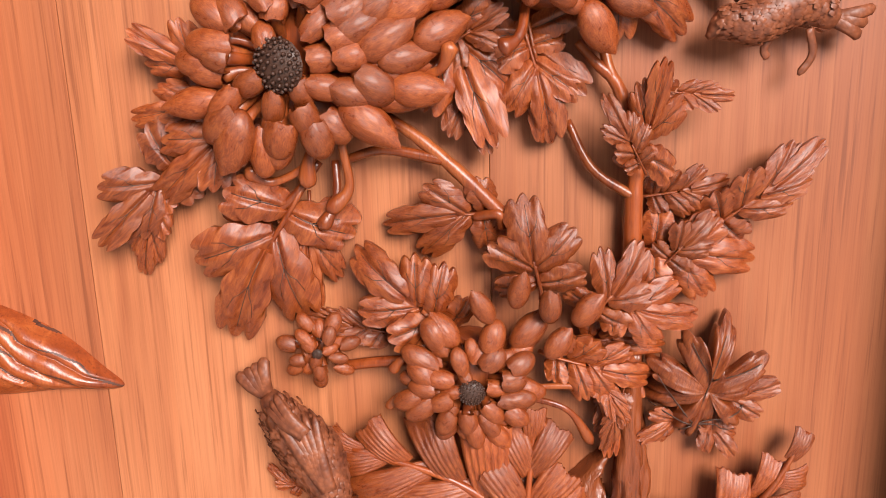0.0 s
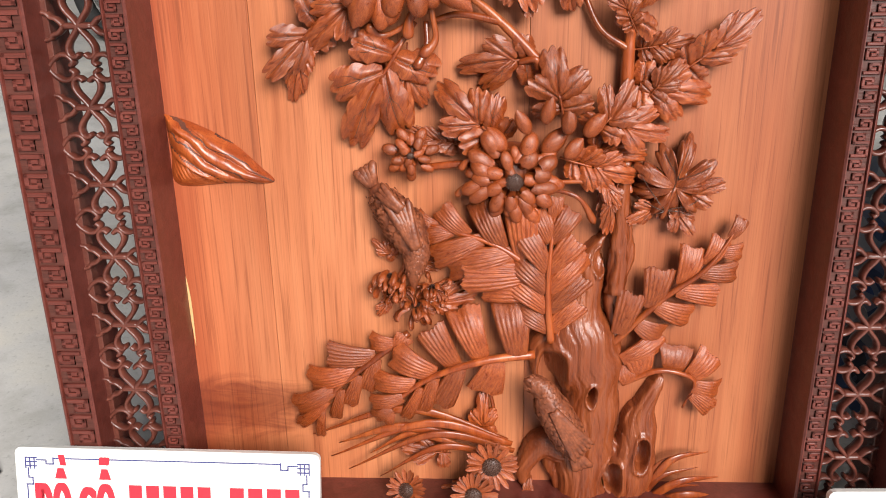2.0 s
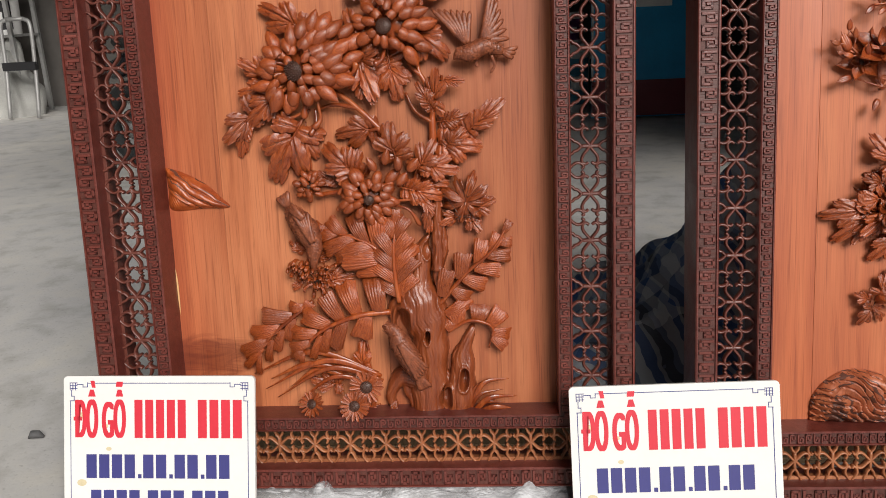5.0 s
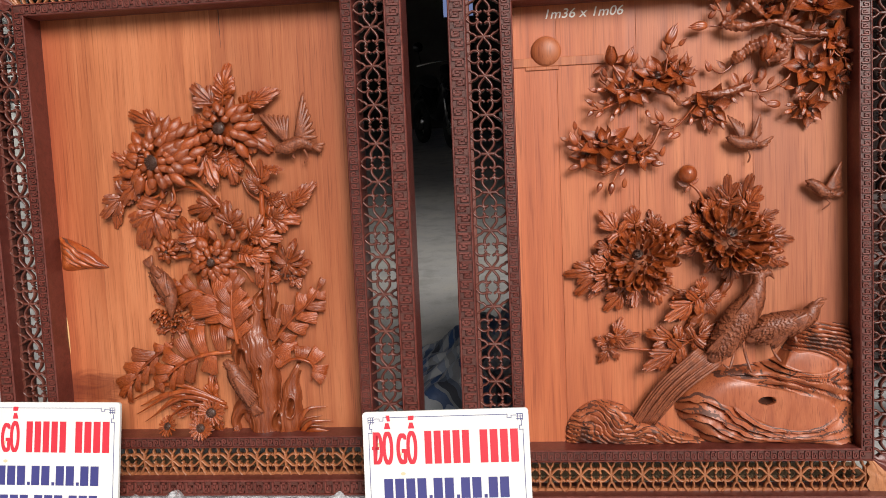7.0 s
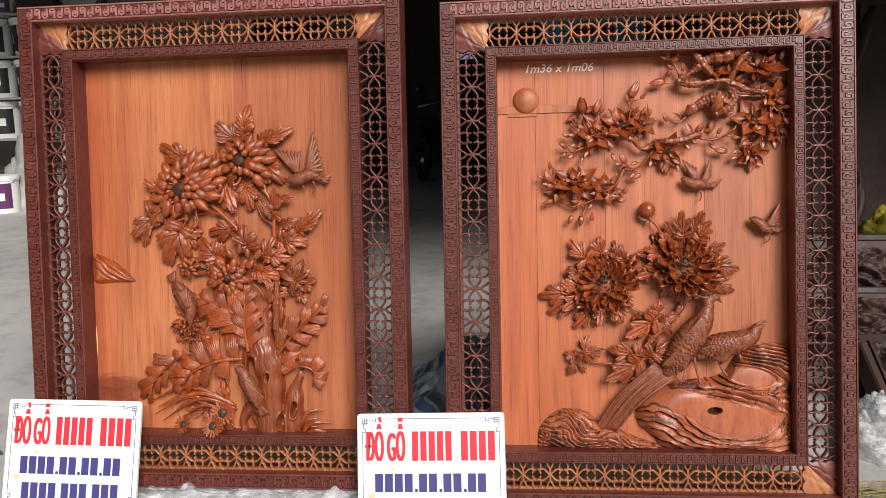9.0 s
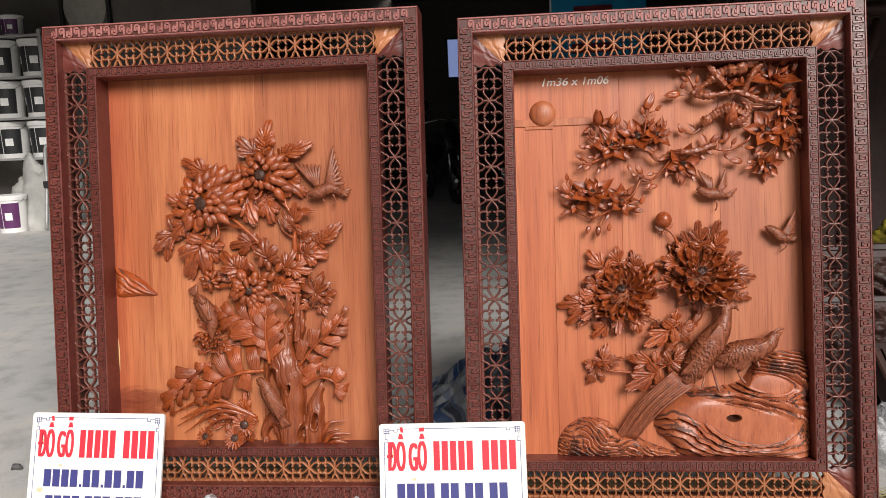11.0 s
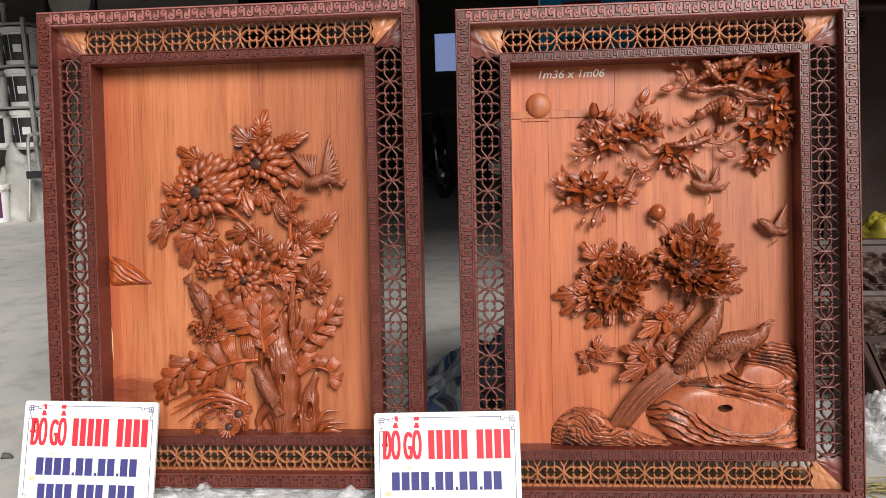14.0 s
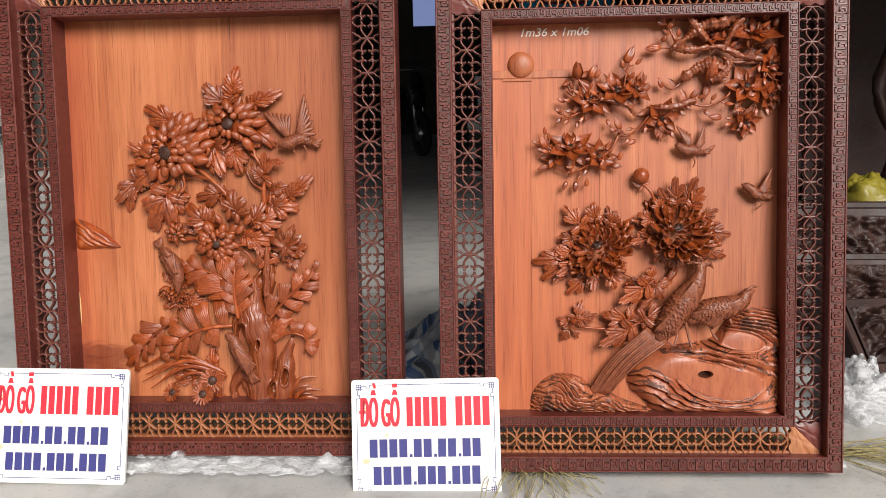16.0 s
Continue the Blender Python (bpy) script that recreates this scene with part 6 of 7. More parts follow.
def sign_board(m):
    top = thing("sign_board", m, "white printed sign board with red heading leaning on a panel frame", "sign", "white sign boards")
    w, h = 0.380, 0.300
    bm = bmesh.new()
    bmesh.ops.create_cube(bm, size=1, matrix=Matrix.Translation((0, h / 2, -0.004)) @ Matrix.Diagonal((w, h, 0.008, 1)))
    bmesh.ops.bevel(bm, geom=[e for e in bm.edges if abs(e.verts[0].co.z - e.verts[1].co.z) > 0.005], offset=0.008, segments=3, affect="EDGES", profile=0.5)
    me = bpy.data.meshes.new("board")
    bm.to_mesh(me)
    bm.free()
    put("board", me, SIGN, top)
    for k in range(4):
        lettering(top, "ĐỒ GỖ", -0.1195 + 0.0017 * k, 0.181, 0.0003 + 0.0001 * k, 0.100, 0.100, RED, "heading", 0.0, 0.0002, 0.0)
    for x0, letters, wide in ((-0.048, 5, 0.0200), (0.078, 4, 0.0215)):
        for k in range(letters):
            g = Geo()
            x = x0 + k * (wide + 0.0015)
            g.box(x, x + wide - 0.0040, 0.180, 0.254, 0, 0.0006)
            put("heading_bar", g.mesh("heading_bar", False), RED, top)
    for y0, x0, groups in ((0.102, -0.145, (4, 2, 2, 2)), (0.033, -0.136, (4, 3, 3))):
        x = x0
        for k, digits in enumerate(groups):
            if k:
                g = Geo()
                g.box(x + 0.001, x + 0.008, y0, y0 + 0.008, 0, 0.0006)
                put("number_point", g.mesh("number_point", False), BLUE, top)
                x += 0.0115
            for _ in range(digits):
                g = Geo()
                g.box(x, x + 0.0205, y0, y0 + 0.046, 0, 0.0006)
                put("number_bar", g.mesh("number_bar", False), BLUE, top)
                x += 0.0255
    g = Geo()
    i, t = 0.013, 0.0014
    x, y = w / 2 - i, h - i
    for x0, x1, y0, y1 in ((-x + 0.035, x - 0.035, y - t, y), (-x + 0.035, x - 0.035, i, i + t), (-x, -x + t, i + 0.035, y - 0.035), (x - t, x, i + 0.035, y - 0.035)):
        g.box(x0, x1, y0, y1, 0, 0.0004)
    for sx in (1, -1):
        for cy, sy in ((y, -1), (i, 1)):
            def bar(a0, b0, a1, b1):
                p, q = sorted((sx * (x - a0), sx * (x - a1))), sorted((cy + sy * b0, cy + sy * b1))
                g.box(p[0] - t / 2, p[1] + t / 2, q[0] - t / 2, q[1] + t / 2, 0, 0.0005)
            for k in (0, 0.0055, 0.011):
                bar(0, k, 0.014, k)
                bar(k, 0, k, 0.014)
            for q in ((0.014, 0.003, 0.026, 0.003), (0.026, 0.003, 0.026, 0.008), (0.026, 0.008, 0.035, 0.008), (0.035, 0, 0.035, 0.008)):
                bar(*q)
                bar(q[1], q[0], q[3], q[2])
    put("printed_border", g.mesh("printed_border", False), BLUE, top)
    rnd = random.Random(4)
    for k in range(5):
        g = Geo()
        cx, cy, r = rnd.choice((-1, 1)) * rnd.uniform(0.08, 0.17), rnd.uniform(0.03, 0.27), rnd.uniform(0.004, 0.010)
        pts = [(cx + r * (1 + 0.5 * noise.noise(Vector((j, k, 0)))) * math.cos(j * 0.63), cy + r * (0.7 + 0.5 * noise.noise(Vector((k, j, 3)))) * math.sin(j * 0.63), 0.0002) for j in range(10)]
        g.add(pts, [tuple(range(10))])
        put("stain", g, STAIN, top)
    return top


def lean_board(x, y_top, y_bot, z_top, z_bot, roll):
    """A board whose lower edge is at y_bot, z_bot and whose face runs up to y_top, z_top (panel plan)."""
    up = Vector((0, y_top - y_bot, z_top - z_bot)).normalized()
    r = Matrix.Identity(3)
    r.col[0], r.col[1], r.col[2] = Vector((1, 0, 0)), up, Vector((1, 0, 0)).cross(up)
    return BASE @ Matrix.Translation((x, y_bot, z_bot)) @ r.to_4x4() @ pose(0, 0, 0, 0, 0, roll)


sign_board(lean_board(-0.419, 0.515, 0.46, -0.572, -0.868, -0.9))
sign_board(lean_board(0.568, 0.485, 0.44, -0.600, -0.892, 1.0))


# ---- what the panels stand on, and the wrapping round it ----
def film_plastic():
    m, n, l, b = material("clear_wrapping_film", 0.18)
    b.inputs["Base Color"].default_value = (0.82, 0.84, 0.86, 1)
    tc = n.new("ShaderNodeTexCoord").outputs["Object"]
    big = noise_node(n, l, tc, 1.0, (10, 30, 30), 4, 1.5)
    r = ramp(n, ((0.35, (0.12,) * 3), (0.68, (0.75,) * 3)))
    l.new(big, r.inputs[0])
    l.new(r.outputs[0], b.inputs["Alpha"])
    bump(n, l, b, noise_node(n, l, tc, 1.0, (30, 90, 90), 5, 2.0), 0.7, 0.01)
    return m


FILM = film_plastic()
BATTEN = wood("raw_batten_wood", (0.2, 0.13, 0.07), (0.3, 0.2, 0.11), (0.38, 0.26, 0.15), (40, 3, 40), 0.7, 0.0, 0.2)
STRAW = plain("dry_straw", (0.32, 0.27, 0.12), 0.7, 0, 40, 0.3)


def batten(x0, x1, y, h):
    g = Geo()
    g.box(x0, x1, y - 0.035, y + 0.035, 0, h, 0.003)
    return tagged(put("support_batten", g.mesh("support_batten", False), BATTEN), "raw wooden batten under a carved panel", "batten", "battens under the panels")


batten(-0.50, 0.47, 0.63, 0.034)
batten(0.66, 1.56, 0.60, 0.014)


def crumpled(name, x0, x1, y0, y1, h, seed, label, rough=1.0):
    """A rumpled sheet of clear film lying along the ground."""
    g, rows = Geo(), []
    nx, ny = max(20, int((x1 - x0) / 0.008)), 18
    for i in range(nx + 1):
        row = []
        for j in range(ny + 1):
            s, t = i / nx, j / ny
            p = Vector((lerp(x0, x1, s) * 9, t * 3, seed))
            e = 0.5 + 0.5 * noise.noise(Vector((s * 14, seed, 1)))
            z = h * math.sin(math.pi * (0.12 + 0.8 * t)) * (0.5 + 0.7 * e) * (0.6 + 0.8 * abs(noise.noise(p))) + rough * 0.012 * abs(noise.noise(p * 5)) + 0.002
            row.append((lerp(x0, x1, s) + 0.012 * noise.noise(p * 3), lerp(y0, y1, t) + 0.02 * (e - 0.5) * (1 - t), z))
        rows.append(row)
    g.grid(rows)
    return tagged(put(name, g, FILM), label, "plastic film", "clear wrapping film")


crumpled("wrapping_film", -0.27, 0.37, 0.37, 0.56, 0.072, 1.0, "crumpled clear plastic film below the chrysanthemum panel")
crumpled("wrapping_film", 0.74, 1.66, 0.44, 0.55, 0.022, 5.0, "crumpled clear plastic film below the magnolia panel")
g = Geo()
rows = []
for i in range(41):
    row = []
    for j in range(40):
        a, b = math.pi * i / 80, 2 * math.pi * j / 40
        d = Vector((math.sin(a) * math.cos(b), math.sin(a) * math.sin(b), math.cos(a)))
        q = 1 + 0.35 * noise.noise(d * 2.2) + 0.25 * abs(noise.noise(d * 6)) + 0.10 * abs(noise.noise(d * 15))
        row.append((1.84 + 0.085 * d.x * q, 0.80 + 0.09 * d.y * q, max(0.002, 0.15 * d.z * q)))
    rows.append(row)
g.grid(rows, True)
tagged(put("crumpled_film", g, FILM), "crumpled wad of clear plastic film on the ground", "plastic film", "clear wrapping film")


def straws(x, y, n, length, spread, seed, lean):
    g, rnd = Geo(), random.Random(seed)
    for k in range(n):
        a = rnd.gauss(lean, spread)
        l = length * rnd.uniform(0.5, 1.0)
        p = Vector((x + rnd.uniform(-0.06, 0.06), y + rnd.uniform(-0.03, 0.03), 0.006 + 0.012 * rnd.random()))
        d = Vector((math.cos(a), math.sin(a), 0)) * l
        g.tube(curve([p, p + d * 0.5 + Vector((rnd.uniform(-0.02, 0.02), rnd.uniform(-0.02, 0.02), 0.03 * rnd.random())), p + d + Vector((rnd.uniform(-0.03, 0.03), rnd.uniform(-0.03, 0.03), -0.004))], 4), 0.0011, 5)
    return tagged(put("straw_bundle", g, STRAW), "loose dry straw strands lying on the concrete", "straw", "", "stuff")


straws(0.84, 0.45, 60, 0.22, 0.8, 3, -1.3)
straws(1.66, 0.52, 40, 0.40, 0.35, 4, -0.35)
g = Geo()
g.tube([(-0.885, 0.70, 0.004), (-0.875, 0.70, 0.014), (-0.862, 0.703, 0.012), (-0.85, 0.705, 0.004)], [0.004, 0.012, 0.012, 0.004], 9, 0.7)
tagged(put("pebble", g, plain("grey_stone", (0.09, 0.09, 0.09), 0.8, 0, 40, 0.3)), "small dark grey stone on the concrete", "stone")


# ---- the plaid sheet heaped behind the gap ----
def plaid():
    m, n, l, b = material("plaid_sheet", 0.6)
    tc = n.new("ShaderNodeTexCoord").outputs["Object"]
    xyz = n.new("ShaderNodeSeparateXYZ")
    l.new(tc, xyz.inputs[0])
    bent = noise_node(n, l, tc, 5.0, (1, 1, 1), 3)
    u = math_node(n, l, "ADD", math_node(n, l, "ADD", xyz.outputs[0], math_node(n, l, "MULTIPLY", xyz.outputs[2], 0.9)), math_node(n, l, "MULTIPLY", bent, 0.16))
    v = math_node(n, l, "ADD", math_node(n, l, "SUBTRACT", xyz.outputs[1], math_node(n, l, "MULTIPLY", xyz.outputs[2], 0.8)), math_node(n, l, "MULTIPLY", bent, 0.12))
    def band(x, k):
        r = ramp(n, ((0.0, (0.42, 0.44, 0.46)), (0.30, (0.02, 0.07, 0.20)), (0.56, (0.30, 0.32, 0.34)), (0.66, (0.03, 0.035, 0.05)), (0.86, (0.12, 0.16, 0.24))))
        r.color_ramp.interpolation = "CONSTANT"
        l.new(math_node(n, l, "FRACT", math_node(n, l, "MULTIPLY", x, k), 0.0), r.inputs[0])
        return r.outputs[0]
    l.new(mix_colour(n, l, "MIX", 0.5, band(u, 7.0), band(v, 6.0)), b.inputs["Base Color"])
    bump(n, l, b, noise_node(n, l, tc, 30, (1, 1, 1), 4), 0.4, 0.01)
    return m


g, rows = Geo(), []
for i in range(61):
    row = []
    for j in range(61):
        s, t = i / 60, j / 60
        x, y = lerp(0.36, 1.36, s), lerp(0.86, 1.56, t)
        p = Vector((x * 4, y * 4, 2))
        edge = min(1.0, 5 * min(s, 1 - s, t, 1 - t))
        z = edge * (0.44 * math.exp(-((x - 0.98) / 0.26) ** 2 - ((y - 1.2) / 0.3) ** 2) + 0.06 + 0.13 * abs(noise.noise(p * 1.1)) + 0.06 * abs(noise.noise(p * 3))) + 0.004
        row.append((x + 0.05 * noise.noise(p * 1.3), y + 0.05 * noise.noise(p * 1.3 + Vector((5, 0, 0))), z))
    rows.append(row)
g.grid(rows)
tagged(put("plaid_sheet", g, plaid()), "crumpled blue, white and grey plaid sheet heaped on the floor", "sheet")


# ---- the workshop behind ----
WHITE_PL = plain("white_bucket_plastic", (0.76, 0.76, 0.74), 0.4, 0, 5, 0.12)
BLACK_PL = plain("black_label", (0.02, 0.02, 0.022), 0.4, 0, 8, 0.2)
PURPLE = plain("purple_label", (0.10, 0.025, 0.10), 0.4, 0, 8, 0.2)
GREEN = plain("dark_green_label", (0.015, 0.06, 0.05), 0.4, 0, 8, 0.2)
SKY_L = plain("light_blue_label", (0.08, 0.28, 0.4), 0.4, 0, 8, 0.15)
STEEL = plain("grey_painted_steel", (0.35, 0.35, 0.34), 0.45, 0.3, 10, 0.2)


def bucket(x, y, z, r, h, label_mat, words):
    top = thing("paint_bucket", Matrix.Translation((x, y, z)), words, "bucket", "stacked paint buckets")
    prof = [(0.0, 0), (0.88, 0), (0.9, 0.02), (0.98, 0.86), (1.06, 0.87), (1.06, 0.93), (1.0, 0.94)]
    g = Geo()
    g.grid([[(r * q * math.cos(a), r * q * math.sin(a), h * k) for a in (2 * math.pi * j / 28 for j in range(28))] for q, k in prof], True)
    hard(put("body", g, WHITE_PL, top))
    g = Geo()
    g.grid([[(r * q * math.cos(a), r * q * math.sin(a), h * k) for a in (2 * math.pi * j / 28 for j in range(28))] for q, k in ((1.08, 0.92), (1.08, 0.985), (1.03, 1.0), (0.95, 0.99), (0.0, 0.99))], True)
    hard(put("lid", g, WHITE_PL, top))
    for a0, a1, mat in ((-2.9, -1.75, label_mat), (-1.70, -0.5, SKY_L if label_mat == GREEN else label_mat)):
        g = Geo()
        g.grid([[(r * (0.905 + 0.09 * k) * 1.004 * math.cos(a), r * (0.905 + 0.09 * k) * 1.004 * math.sin(a), h * (0.06 + 0.80 * k)) for a in (lerp(a0, a1, j / 12) for j in range(13))] for k in (0.08, 0.92)])
        lab = put("label", g, mat, top)
        g = Geo()
        g.grid([[(r * (0.905 + 0.09 * k) * 1.009 * math.cos(a), r * (0.905 + 0.09 * k) * 1.009 * math.sin(a), h * (0.06 + 0.80 * k)) for a in (lerp(a0 + 0.2, a1 - 0.5, j / 8) for j in range(9))] for k in (0.35, 0.6)])
        put("print_bar", g, WHITE_PL, lab)
    g = Geo()
    g.tube([(r * 1.08 * math.cos(a), -r * 0.5 * abs(math.sin(a)) - 0.2 * r, h * (0.9 - 0.16 * math.sin(a))) for a in (math.pi * j / 14 for j in range(15))], 0.004, 5)
    put("handle", g, STEEL, top)
    return top


bucket(0.89, 6.02, 0, 0.195, 0.56, GREEN, "large white paint bucket with a green and blue label")
bucket(0.74, 6.44, 0, 0.18, 0.56, BLACK_PL, "large white paint bucket with a dark label")
bucket(0.90, 6.06, 0.56, 0.125, 0.25, PURPLE, "small white paint pot with a purple label and wire handle")
bucket(0.78, 6.40, 0.56, 0.14, 0.42, PURPLE, "white paint bucket with a purple label")
bucket(0.84, 6.40, 0.98, 0.10, 0.26, BLACK_PL, "small dark paint pot on a stack")
bucket(1.20, 6.55, 0, 0.18, 0.5, GREEN, "large white paint bucket with a green and blue label")
# a steel rack full of buckets
rack = thing("storage_rack", Matrix.Translation((-5.0, 7.45, 0)), "grey steel rack loaded with paint buckets", "rack")
for z in (0.82, 1.28, 1.74, 2.2):
    g = Geo()
    g.box(-0.85, 0.42, -0.26, 0.26, z - 0.025, z, 0.002)
    put("shelf", g.mesh("shelf", False), STEEL, rack)
for x in (-0.84, 0.40):
    for y in (-0.25, 0.25):
        g = Geo()
        g.box(x - 0.02, x + 0.02, y - 0.02, y + 0.02, 0, 2.25, 0.002)
        put("upright", g.mesh("upright", False), STEEL, rack)
for z in (0.82, 1.28, 1.74):
    for k in range(3):
        bucket(-5.63 + 0.42 * k, 7.42, z, 0.185, 0.42, BLACK_PL, "white paint bucket with a dark label on a rack")
bucket(-5.05, 7.42, 2.2, 0.12, 0.24, PURPLE, "small paint pot with a purple label")
bucket(-5.02, 6.95, 0, 0.16, 0.42, PURPLE, "white paint bucket with a purple label")
g, rows = Geo(), []
for i in range(25):
    row = []
    for j in range(28):
        a, b = math.pi * i / 48, 2 * math.pi * j / 28
        d = Vector((math.sin(a) * math.cos(b), math.sin(a) * math.sin(b), math.cos(a)))
        q = 1 + 0.3 * noise.noise(d * 2) + 0.15 * abs(noise.noise(d * 6))
        row.append((-4.85 + 0.38 * d.x * q, 7.25 + 0.22 * d.y * q, max(0.0, 0.74 * d.z * q)))
    rows.append(row)
g.grid(rows, True)
tagged(put("filled_sack", g, plain("grey_sack", (0.34, 0.34, 0.32), 0.5, 0, 6, 0.25, 0.01)), "slumped grey plastic sack beside the rack", "sack")
trolley = thing("hand_trolley", Matrix.Translation((-4.52, 6.95, 0)), "pale grey tubular hand trolley standing on the floor", "trolley")
for x in (-0.05, 0.25):
    g = Geo()
    g.tube(curve([(x, -0.1, 0.02), (x, 0, 0.5), (x, 0.05, 0.9), (x + (0.06 if x < 0 else -0.06), 0.06, 0.97)], 6), 0.02, 8)
    put("side_tube", g, STEEL, trolley)
g = Geo()
g.tube([(0.01, 0.06, 0.97), (0.19, 0.06, 0.97)], 0.02, 8)
put("grip", g, STEEL, trolley)
g = Geo()
g.box(-0.07, 0.27, -0.03, 0.03, 0.48, 0.56, 0.004)
put("cross_plate", g.mesh("cross_plate", False), BLACK_PL, trolley)
# framed picture on the grey wall
pic = thing("framed_picture", Matrix.Translation((-4.45, 7.97, 2.58)), "small framed picture with a pale mount on the wall", "picture")
g = Geo()
g.grid([[(0.27 * s * math.cos(a), -0.01, 0.32 * s * math.sin(a)) for a in (2 * math.pi * j / 24 for j in range(24))] for s in (1, 0.02)], True)
put("mount", g, plain("pale_mount", (0.4, 0.38, 0.33), 0.7, 0, 9, 0.2), pic)
for x0, x1, z0, z1 in ((-0.32, 0.32, 0.36, 0.40), (-0.32, 0.32, -0.40, -0.36), (-0.32, -0.28, -0.36, 0.36), (0.28, 0.32, -0.36, 0.36)):
    g = Geo()
    g.box(x0, x1, -0.025, 0.03, z0, z1)
    put("frame_bar", g.mesh("frame_bar", False), BLACK_PL, pic)
# blue advertising board
ad = thing("advertising_board", Matrix.Translation((1.42, 5.40, 0)) @ pose(0, 0, 0, -3, 0, 0), "tall bright blue advertising board with dark red shapes", "sign")
g = Geo()
g.box(-0.40, 0.40, -0.012, 0.012, 0.02, 2.25)
put("board", g.mesh("board", False), plain("bright_blue_print", (0.015, 0.30, 0.58), 0.4, 0, 4, 0.15), ad)
MAROON = plain("dark_red_print", (0.16, 0.02, 0.03), 0.4, 0, 8, 0.15)
for x0, x1, z0, z1, mat in ((-0.40, 0.40, 0.03, 0.30, MAROON), (-0.40, -0.385, 0.03, 2.24, WHITE_PL), (-0.2, 0.12, 1.84, 1.95, MAROON), (-0.22, 0.16, 1.56, 1.64, MAROON), (-0.3, 0.3, 0.96, 1.16, MAROON), (-0.25, 0.2, 0.84, 0.90, WHITE_PL)):
    g = Geo()
    g.box(x0, x1, -0.018, -0.0125, z0, z1)
    put("printed_shape", g.mesh("printed_shape", False), mat, ad)

# a motor scooter in the dark, and the glow of a far window
DARK = plain("dark_enamel", (0.012, 0.012, 0.016), 0.25, 0, 6, 0.3)
CHROME = plain("worn_chrome", (0.5, 0.5, 0.5), 0.25, 1.0, 6, 0.15)
RUBBER = plain("black_rubber", (0.02, 0.02, 0.02), 0.8, 0, 30, 0.3, 0.004)


def wheel(r, w):
    g = Geo()
    g.grid([[(w * math.cos(b), (r - w + w * math.sin(b)) * math.cos(a), (r - w + w * math.sin(b)) * math.sin(a)) for b in (2 * math.pi * j / 12 for j in range(13))] for a in (2 * math.pi * i / 40 for i in range(41))])
    return g


def scooter(m, label):
    s = thing("motor_scooter", m, label, "scooter", "parked scooters")
    for y in (-0.6, 0.6):
        tyre = put("wheel", wheel(0.28, 0.05), RUBBER, s, Matrix.Translation((0, y, 0.28)))
        g = Geo()
        g.tube([(-0.05, 0, 0), (0.05, 0, 0)], 0.1, 14)
        put("hub", g, CHROME, tyre)
    g = Geo()
    g.tube(curve([(0, 0.75, 0.62), (0, 0.3, 0.72), (0, 0.0, 0.5), (0, -0.3, 0.45), (0, -0.5, 0.8), (0, -0.42, 1.0)], 6), [0.06 + 0.07 * math.sin(math.pi * i / 30) for i in range(31)], 12)
    put("body", g, DARK, s)
    g = Geo()
    g.tube(curve([(0, 0.65, 0.80), (0, 0.3, 0.84), (0, 0.02, 0.76)], 5), [0.08, 0.1, 0.12, 0.13, 0.13, 0.13, 0.13, 0.12, 0.11, 0.09, 0.05], 10, 0.5)
    put("saddle", g, RUBBER, s)
    g = Geo()
    g.tube(curve([(-0.34, -0.36, 1.02), (-0.12, -0.44, 1.06), (0.12, -0.44, 1.06), (0.34, -0.36, 1.02)], 5), 0.016, 8)
    put("handlebar", g, CHROME, s)
    for x in (-0.3, 0.3):
        g = Geo()
        g.tube([(x, -0.40, 1.05), (x * 1.1, -0.42, 1.2)], 0.007, 6)
        g.tube([(x * 1.1, -0.40, 1.24), (x * 1.1, -0.43, 1.24)], 0.06, 12)
        put("mirror", g, DARK, s)
    for y in (-0.6,):
        for x in (-0.06, 0.06):
            g = Geo()
            g.tube([(x, y, 0.28), (x, -0.44, 0.9)], 0.02, 8)
            put("fork_leg", g, CHROME, s)
    return s


scooter(Matrix.Translation((-0.32, 9.0, 0)) @ pose(0, 0, 0, 0, 0, 25), "dark motor scooter parked inside the workshop")
scooter(Matrix.Translation((-1.50, 3.95, 0)) @ pose(0, 0, 0, 0, 0, 68), "dark motor scooter parked on the concrete")
tv = thing("wall_screen", Matrix.Translation((-0.28, 11.95, 2.05)), "pale bluish screen on the back wall", "screen")
g = Geo()
g.box(-0.17, 0.36, -0.05, 0.04, -0.33, 0.33)
put("casing", g.mesh("casing", False), BLACK_PL, tv)
glow, gn, gl, gb = material("pale_blue_screen", 0.3)
gb.inputs["Base Color"].default_value = (0.2, 0.25, 0.4, 1)
gb.inputs["Emission Color"].default_value = (0.35, 0.45, 0.85, 1)
gb.inputs["Emission Strength"].default_value = 0.35
g = Geo()
g.box(-0.14, 0.33, -0.056, -0.051, -0.30, 0.30)
put("screen", g.mesh("screen", False), glow, tv)

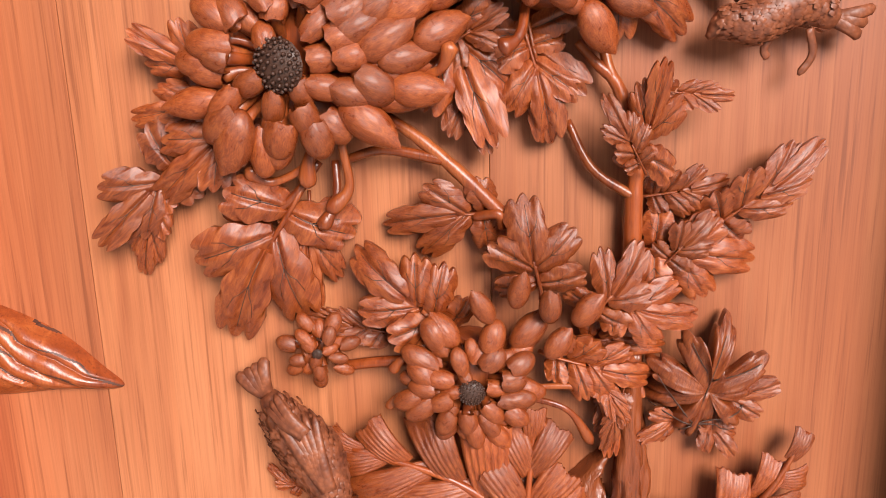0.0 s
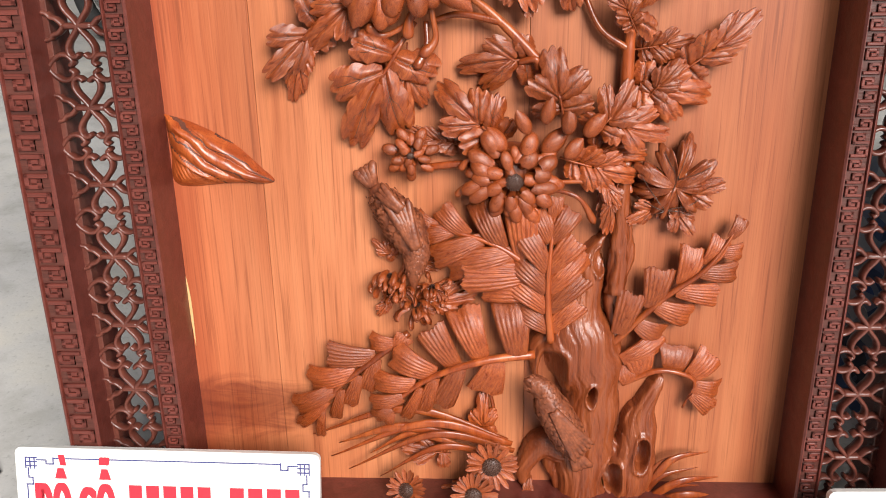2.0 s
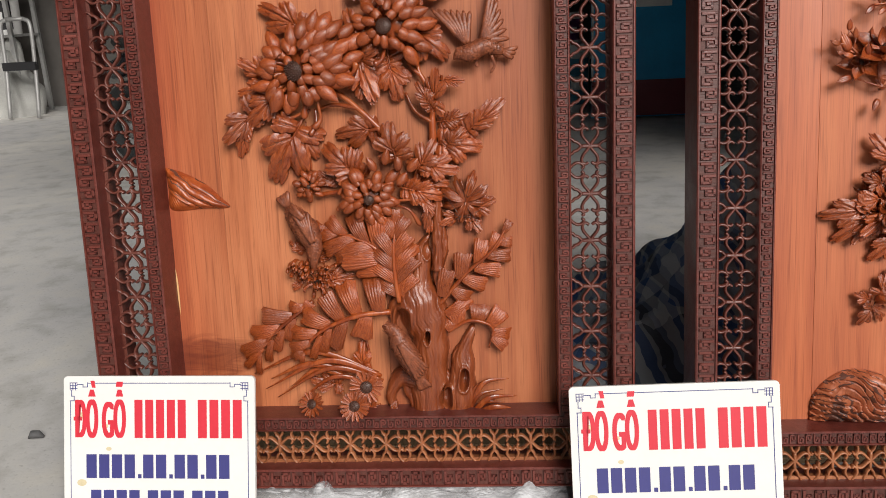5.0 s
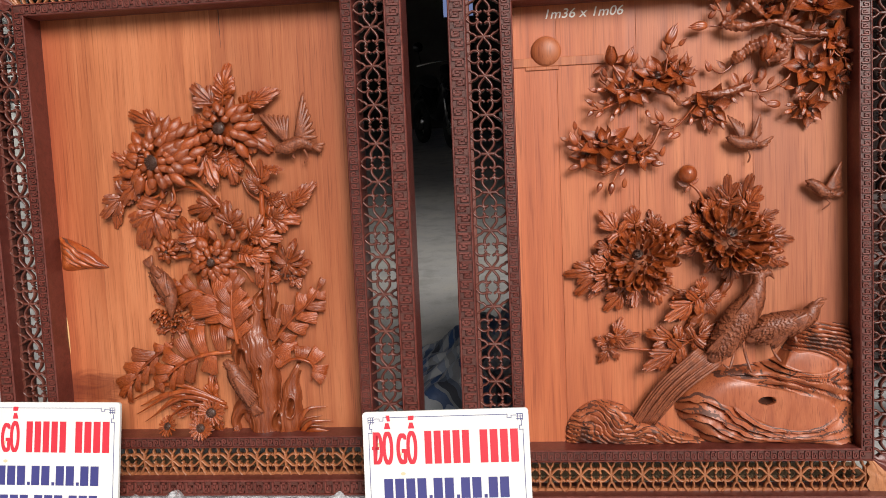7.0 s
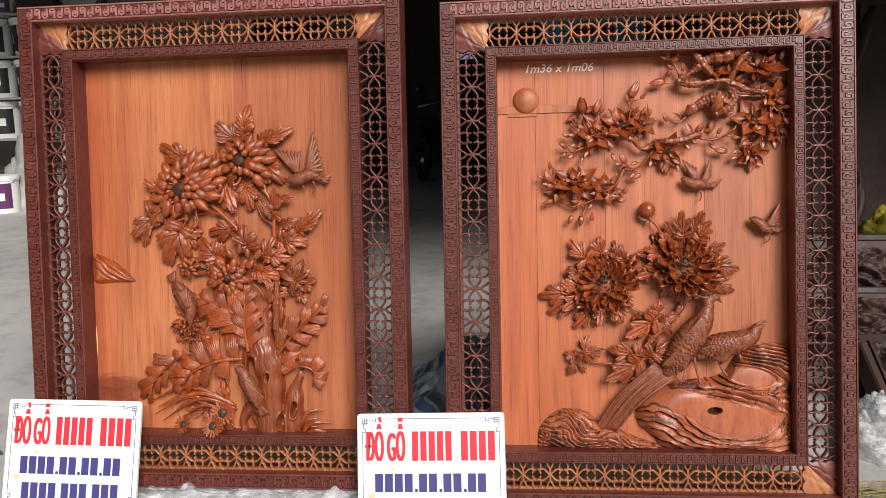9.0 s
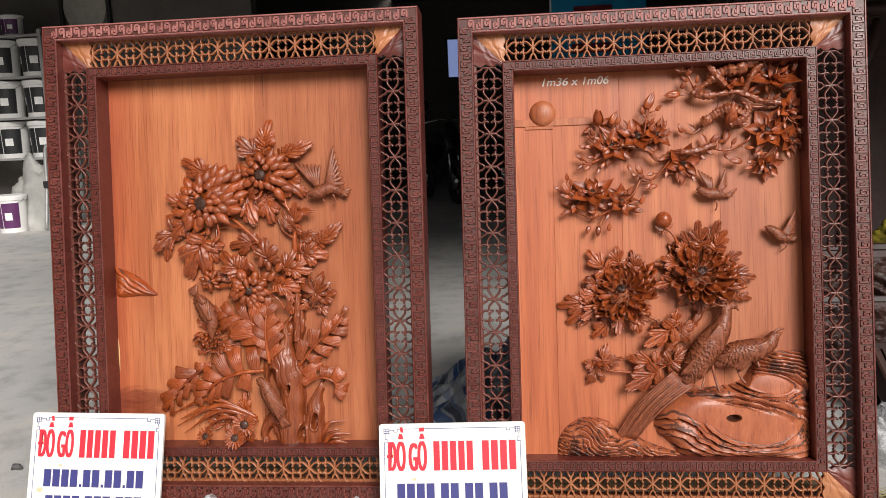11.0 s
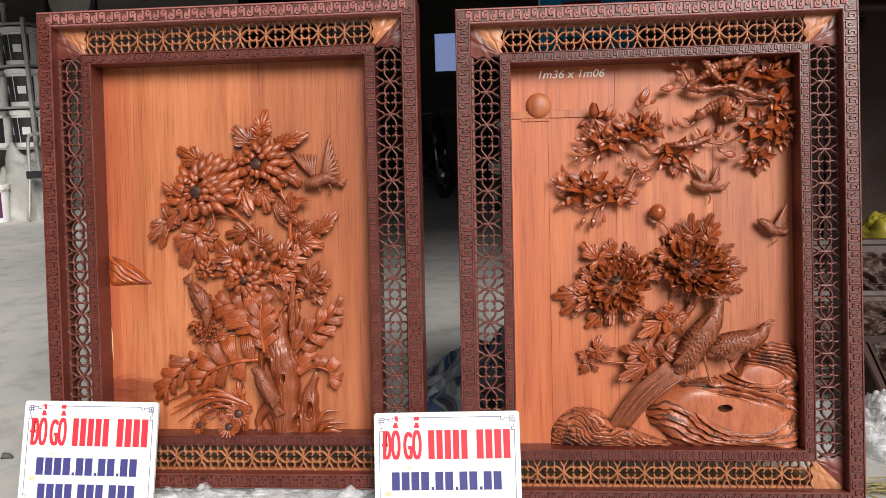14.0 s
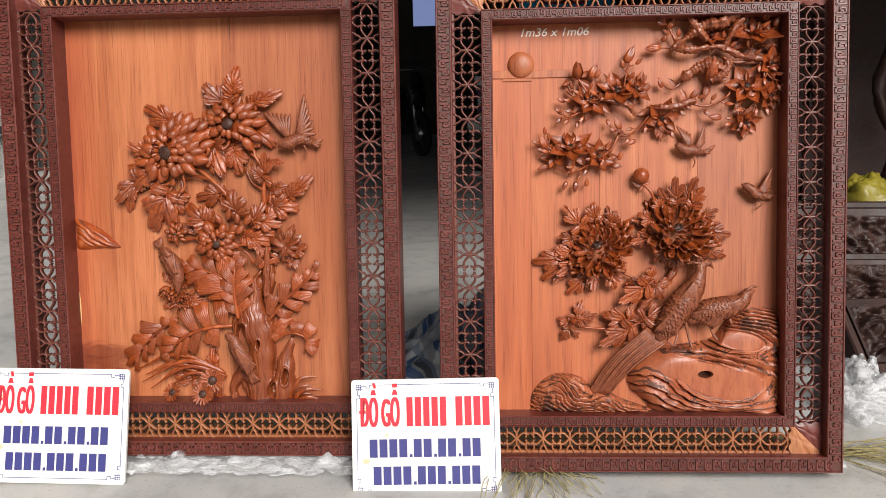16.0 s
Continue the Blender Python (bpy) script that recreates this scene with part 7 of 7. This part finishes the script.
# ---- dark carved furniture beside the magnolia panel ----
W_DARK = wood("dark_polished_wood", (0.012, 0.004, 0.003), (0.025, 0.008, 0.005), (0.05, 0.016, 0.009), (40, 4, 40), 0.6, 0.0, 0.3)
bench = thing("carved_bench", Matrix.Translation((2.75, 2.35, 0)), "dark polished carved wooden bench", "bench")
g = Geo()
g.box(-0.72, 0.8, -0.32, 0.32, 0.29, 0.345, 0.01)
put("seat", g.mesh("seat", False), W_DARK, bench)
for x in (-0.64, 0.72):
    for y in (-0.26, 0.26):
        g = Geo()
        g.tube(curve([(x, y, 0.30), (x + 0.03, y - 0.02, 0.2), (x - 0.01, y, 0.1), (x + 0.02, y - 0.03, 0.0)], 5), [0.05, 0.052, 0.05, 0.046, 0.042, 0.036, 0.032, 0.03, 0.03, 0.032, 0.036, 0.04, 0.044, 0.045, 0.045, 0.04], 10)
        put("leg", g, W_DARK, bench)
for k in range(5):
    x = -0.62 + 0.3 * k
    g = Geo()
    g.tube(curve([(x, 0.26, 0.34), (x + 0.05, 0.28, 0.6), (x - 0.04, 0.3, 0.9), (x + 0.03, 0.32, 1.25), (x + 0.08, 0.33, 1.45)], 6), [0.035 + 0.015 * math.sin(i * 0.7) for i in range(25)], 9, 0.6)
    put("back_splat", g, W_DARK, bench)
g = Geo()
g.tube(curve([(-0.7, 0.3, 1.42), (-0.3, 0.32, 1.5), (0.1, 0.33, 1.46), (0.7, 0.3, 1.42)], 6), 0.05, 10, 0.7)
put("crest_rail", g, W_DARK, bench)
g, rows = Geo(), []
for i in range(33):
    row = []
    for j in range(36):
        a, b = math.pi * i / 64, 2 * math.pi * j / 36
        d = Vector((math.sin(a) * math.cos(b), math.sin(a) * math.sin(b), math.cos(a)))
        q = 1 + 0.3 * noise.noise(d * 2 + Vector((3, 0, 0))) + 0.2 * abs(noise.noise(d * 5)) + 0.08 * abs(noise.noise(d * 14))
        row.append((2.46 + 0.14 * d.x * q, 2.22 + 0.12 * d.y * q, 0.345 + max(0.0, 0.17 * d.z * q)))
    rows.append(row)
g.grid(rows, True)
tagged(put("yellow_bag", g, plain("yellow_plastic_bag", (0.22, 0.18, 0.02), 0.45, 0, 9, 0.3, 0.004)), "crumpled yellow plastic bag lying on the bench", "bag")


def carved_slab(m, w, h, seed, label):
    """A dark carved furniture panel with a scrolling relief and a moulded edge."""
    top = thing("carved_furniture_part", m, label, "furniture part", "stacked furniture parts")
    g, rows = Geo(), []
    for i in range(141):
        row = []
        for j in range(61):
            s, t = i / 140, j / 60
            p = Vector((s * w * 9, t * h * 9, seed))
            edge = min(s * w / h, (1 - s) * w / h, t, 1 - t)
            twist = 3 * noise.noise(p * 0.45)
            z = 0.03 + (0.05 * abs(noise.noise(p * 0.8)) + 0.035 * abs(math.sin(5 * twist)) + 0.028 * abs(math.sin(14 * noise.noise(p * 1.1) + 3 * p.y)) + 0.018 * abs(noise.noise(p * 5)) if edge > 0.07 else 0.045)
            row.append((s * w, t * h, z))
        rows.append(row)
    shell(g, [r[::-1] for r in rows], [[(0, 0, 1)] * 61] * 141, 0.05)
    put("relief_face", g, W_DARK, top)
    for x0, x1, y0, y1 in ((-0.03, w + 0.03, -0.03, 0.0), (-0.03, w + 0.03, h, h + 0.03), (-0.03, 0, 0, h), (w, w + 0.03, 0, h)):
        g = Geo()
        g.box(x0, x1, y0, y1, -0.01, 0.07, 0.006)
        put("edge_moulding", g.mesh("edge_moulding", False), W_DARK, top)
    return top


carved_slab(Matrix.Translation((1.40, 1.62, 0.04)) @ pose(0, 0, 0, 74, 0, -4), 1.5, 0.44, 2.0, "dark polished carved furniture panel leaning in a stack")
carved_slab(Matrix.Translation((1.48, 1.32, 0.04)) @ pose(0, 0, 0, 60, 0, -3), 1.3, 0.30, 7.0, "dark polished carved furniture panel leaning in a stack")
carved_slab(Matrix.Translation((1.95, 1.02, 0.04)) @ pose(0, 0, 0, 40, 0, 6), 0.8, 0.22, 11.0, "reddish carved furniture panel lying against the stack")


cab = thing("tall_cabinet", Matrix.Translation((3.0, 3.1, 0)), "tall dark polished wooden cabinet behind the bench", "cabinet")
g = Geo()
g.box(-1.1, 1.3, 0.0, 0.5, 0.06, 2.4)
put("body", g.mesh("body", False), W_DARK, cab)
for k in range(4):
    door = Geo()
    x = -1.07 + 0.59 * k
    door.box(x, x + 0.56, -0.025, -0.001, 0.12, 2.3)
    d = put("door", door.mesh("door", False), W_DARK, cab)
    pan = Geo()
    pan.box(x + 0.08, x + 0.48, -0.04, -0.0255, 0.25, 2.15)
    put("door_panel", pan.mesh("door_panel", False), W_DARK, d)
for x in (-1.05, 1.2):
    g = Geo()
    g.box(x, x + 0.08, 0.02, 0.48, 0, 0.059)
    put("plinth_block", g.mesh("plinth_block", False), W_DARK, cab)
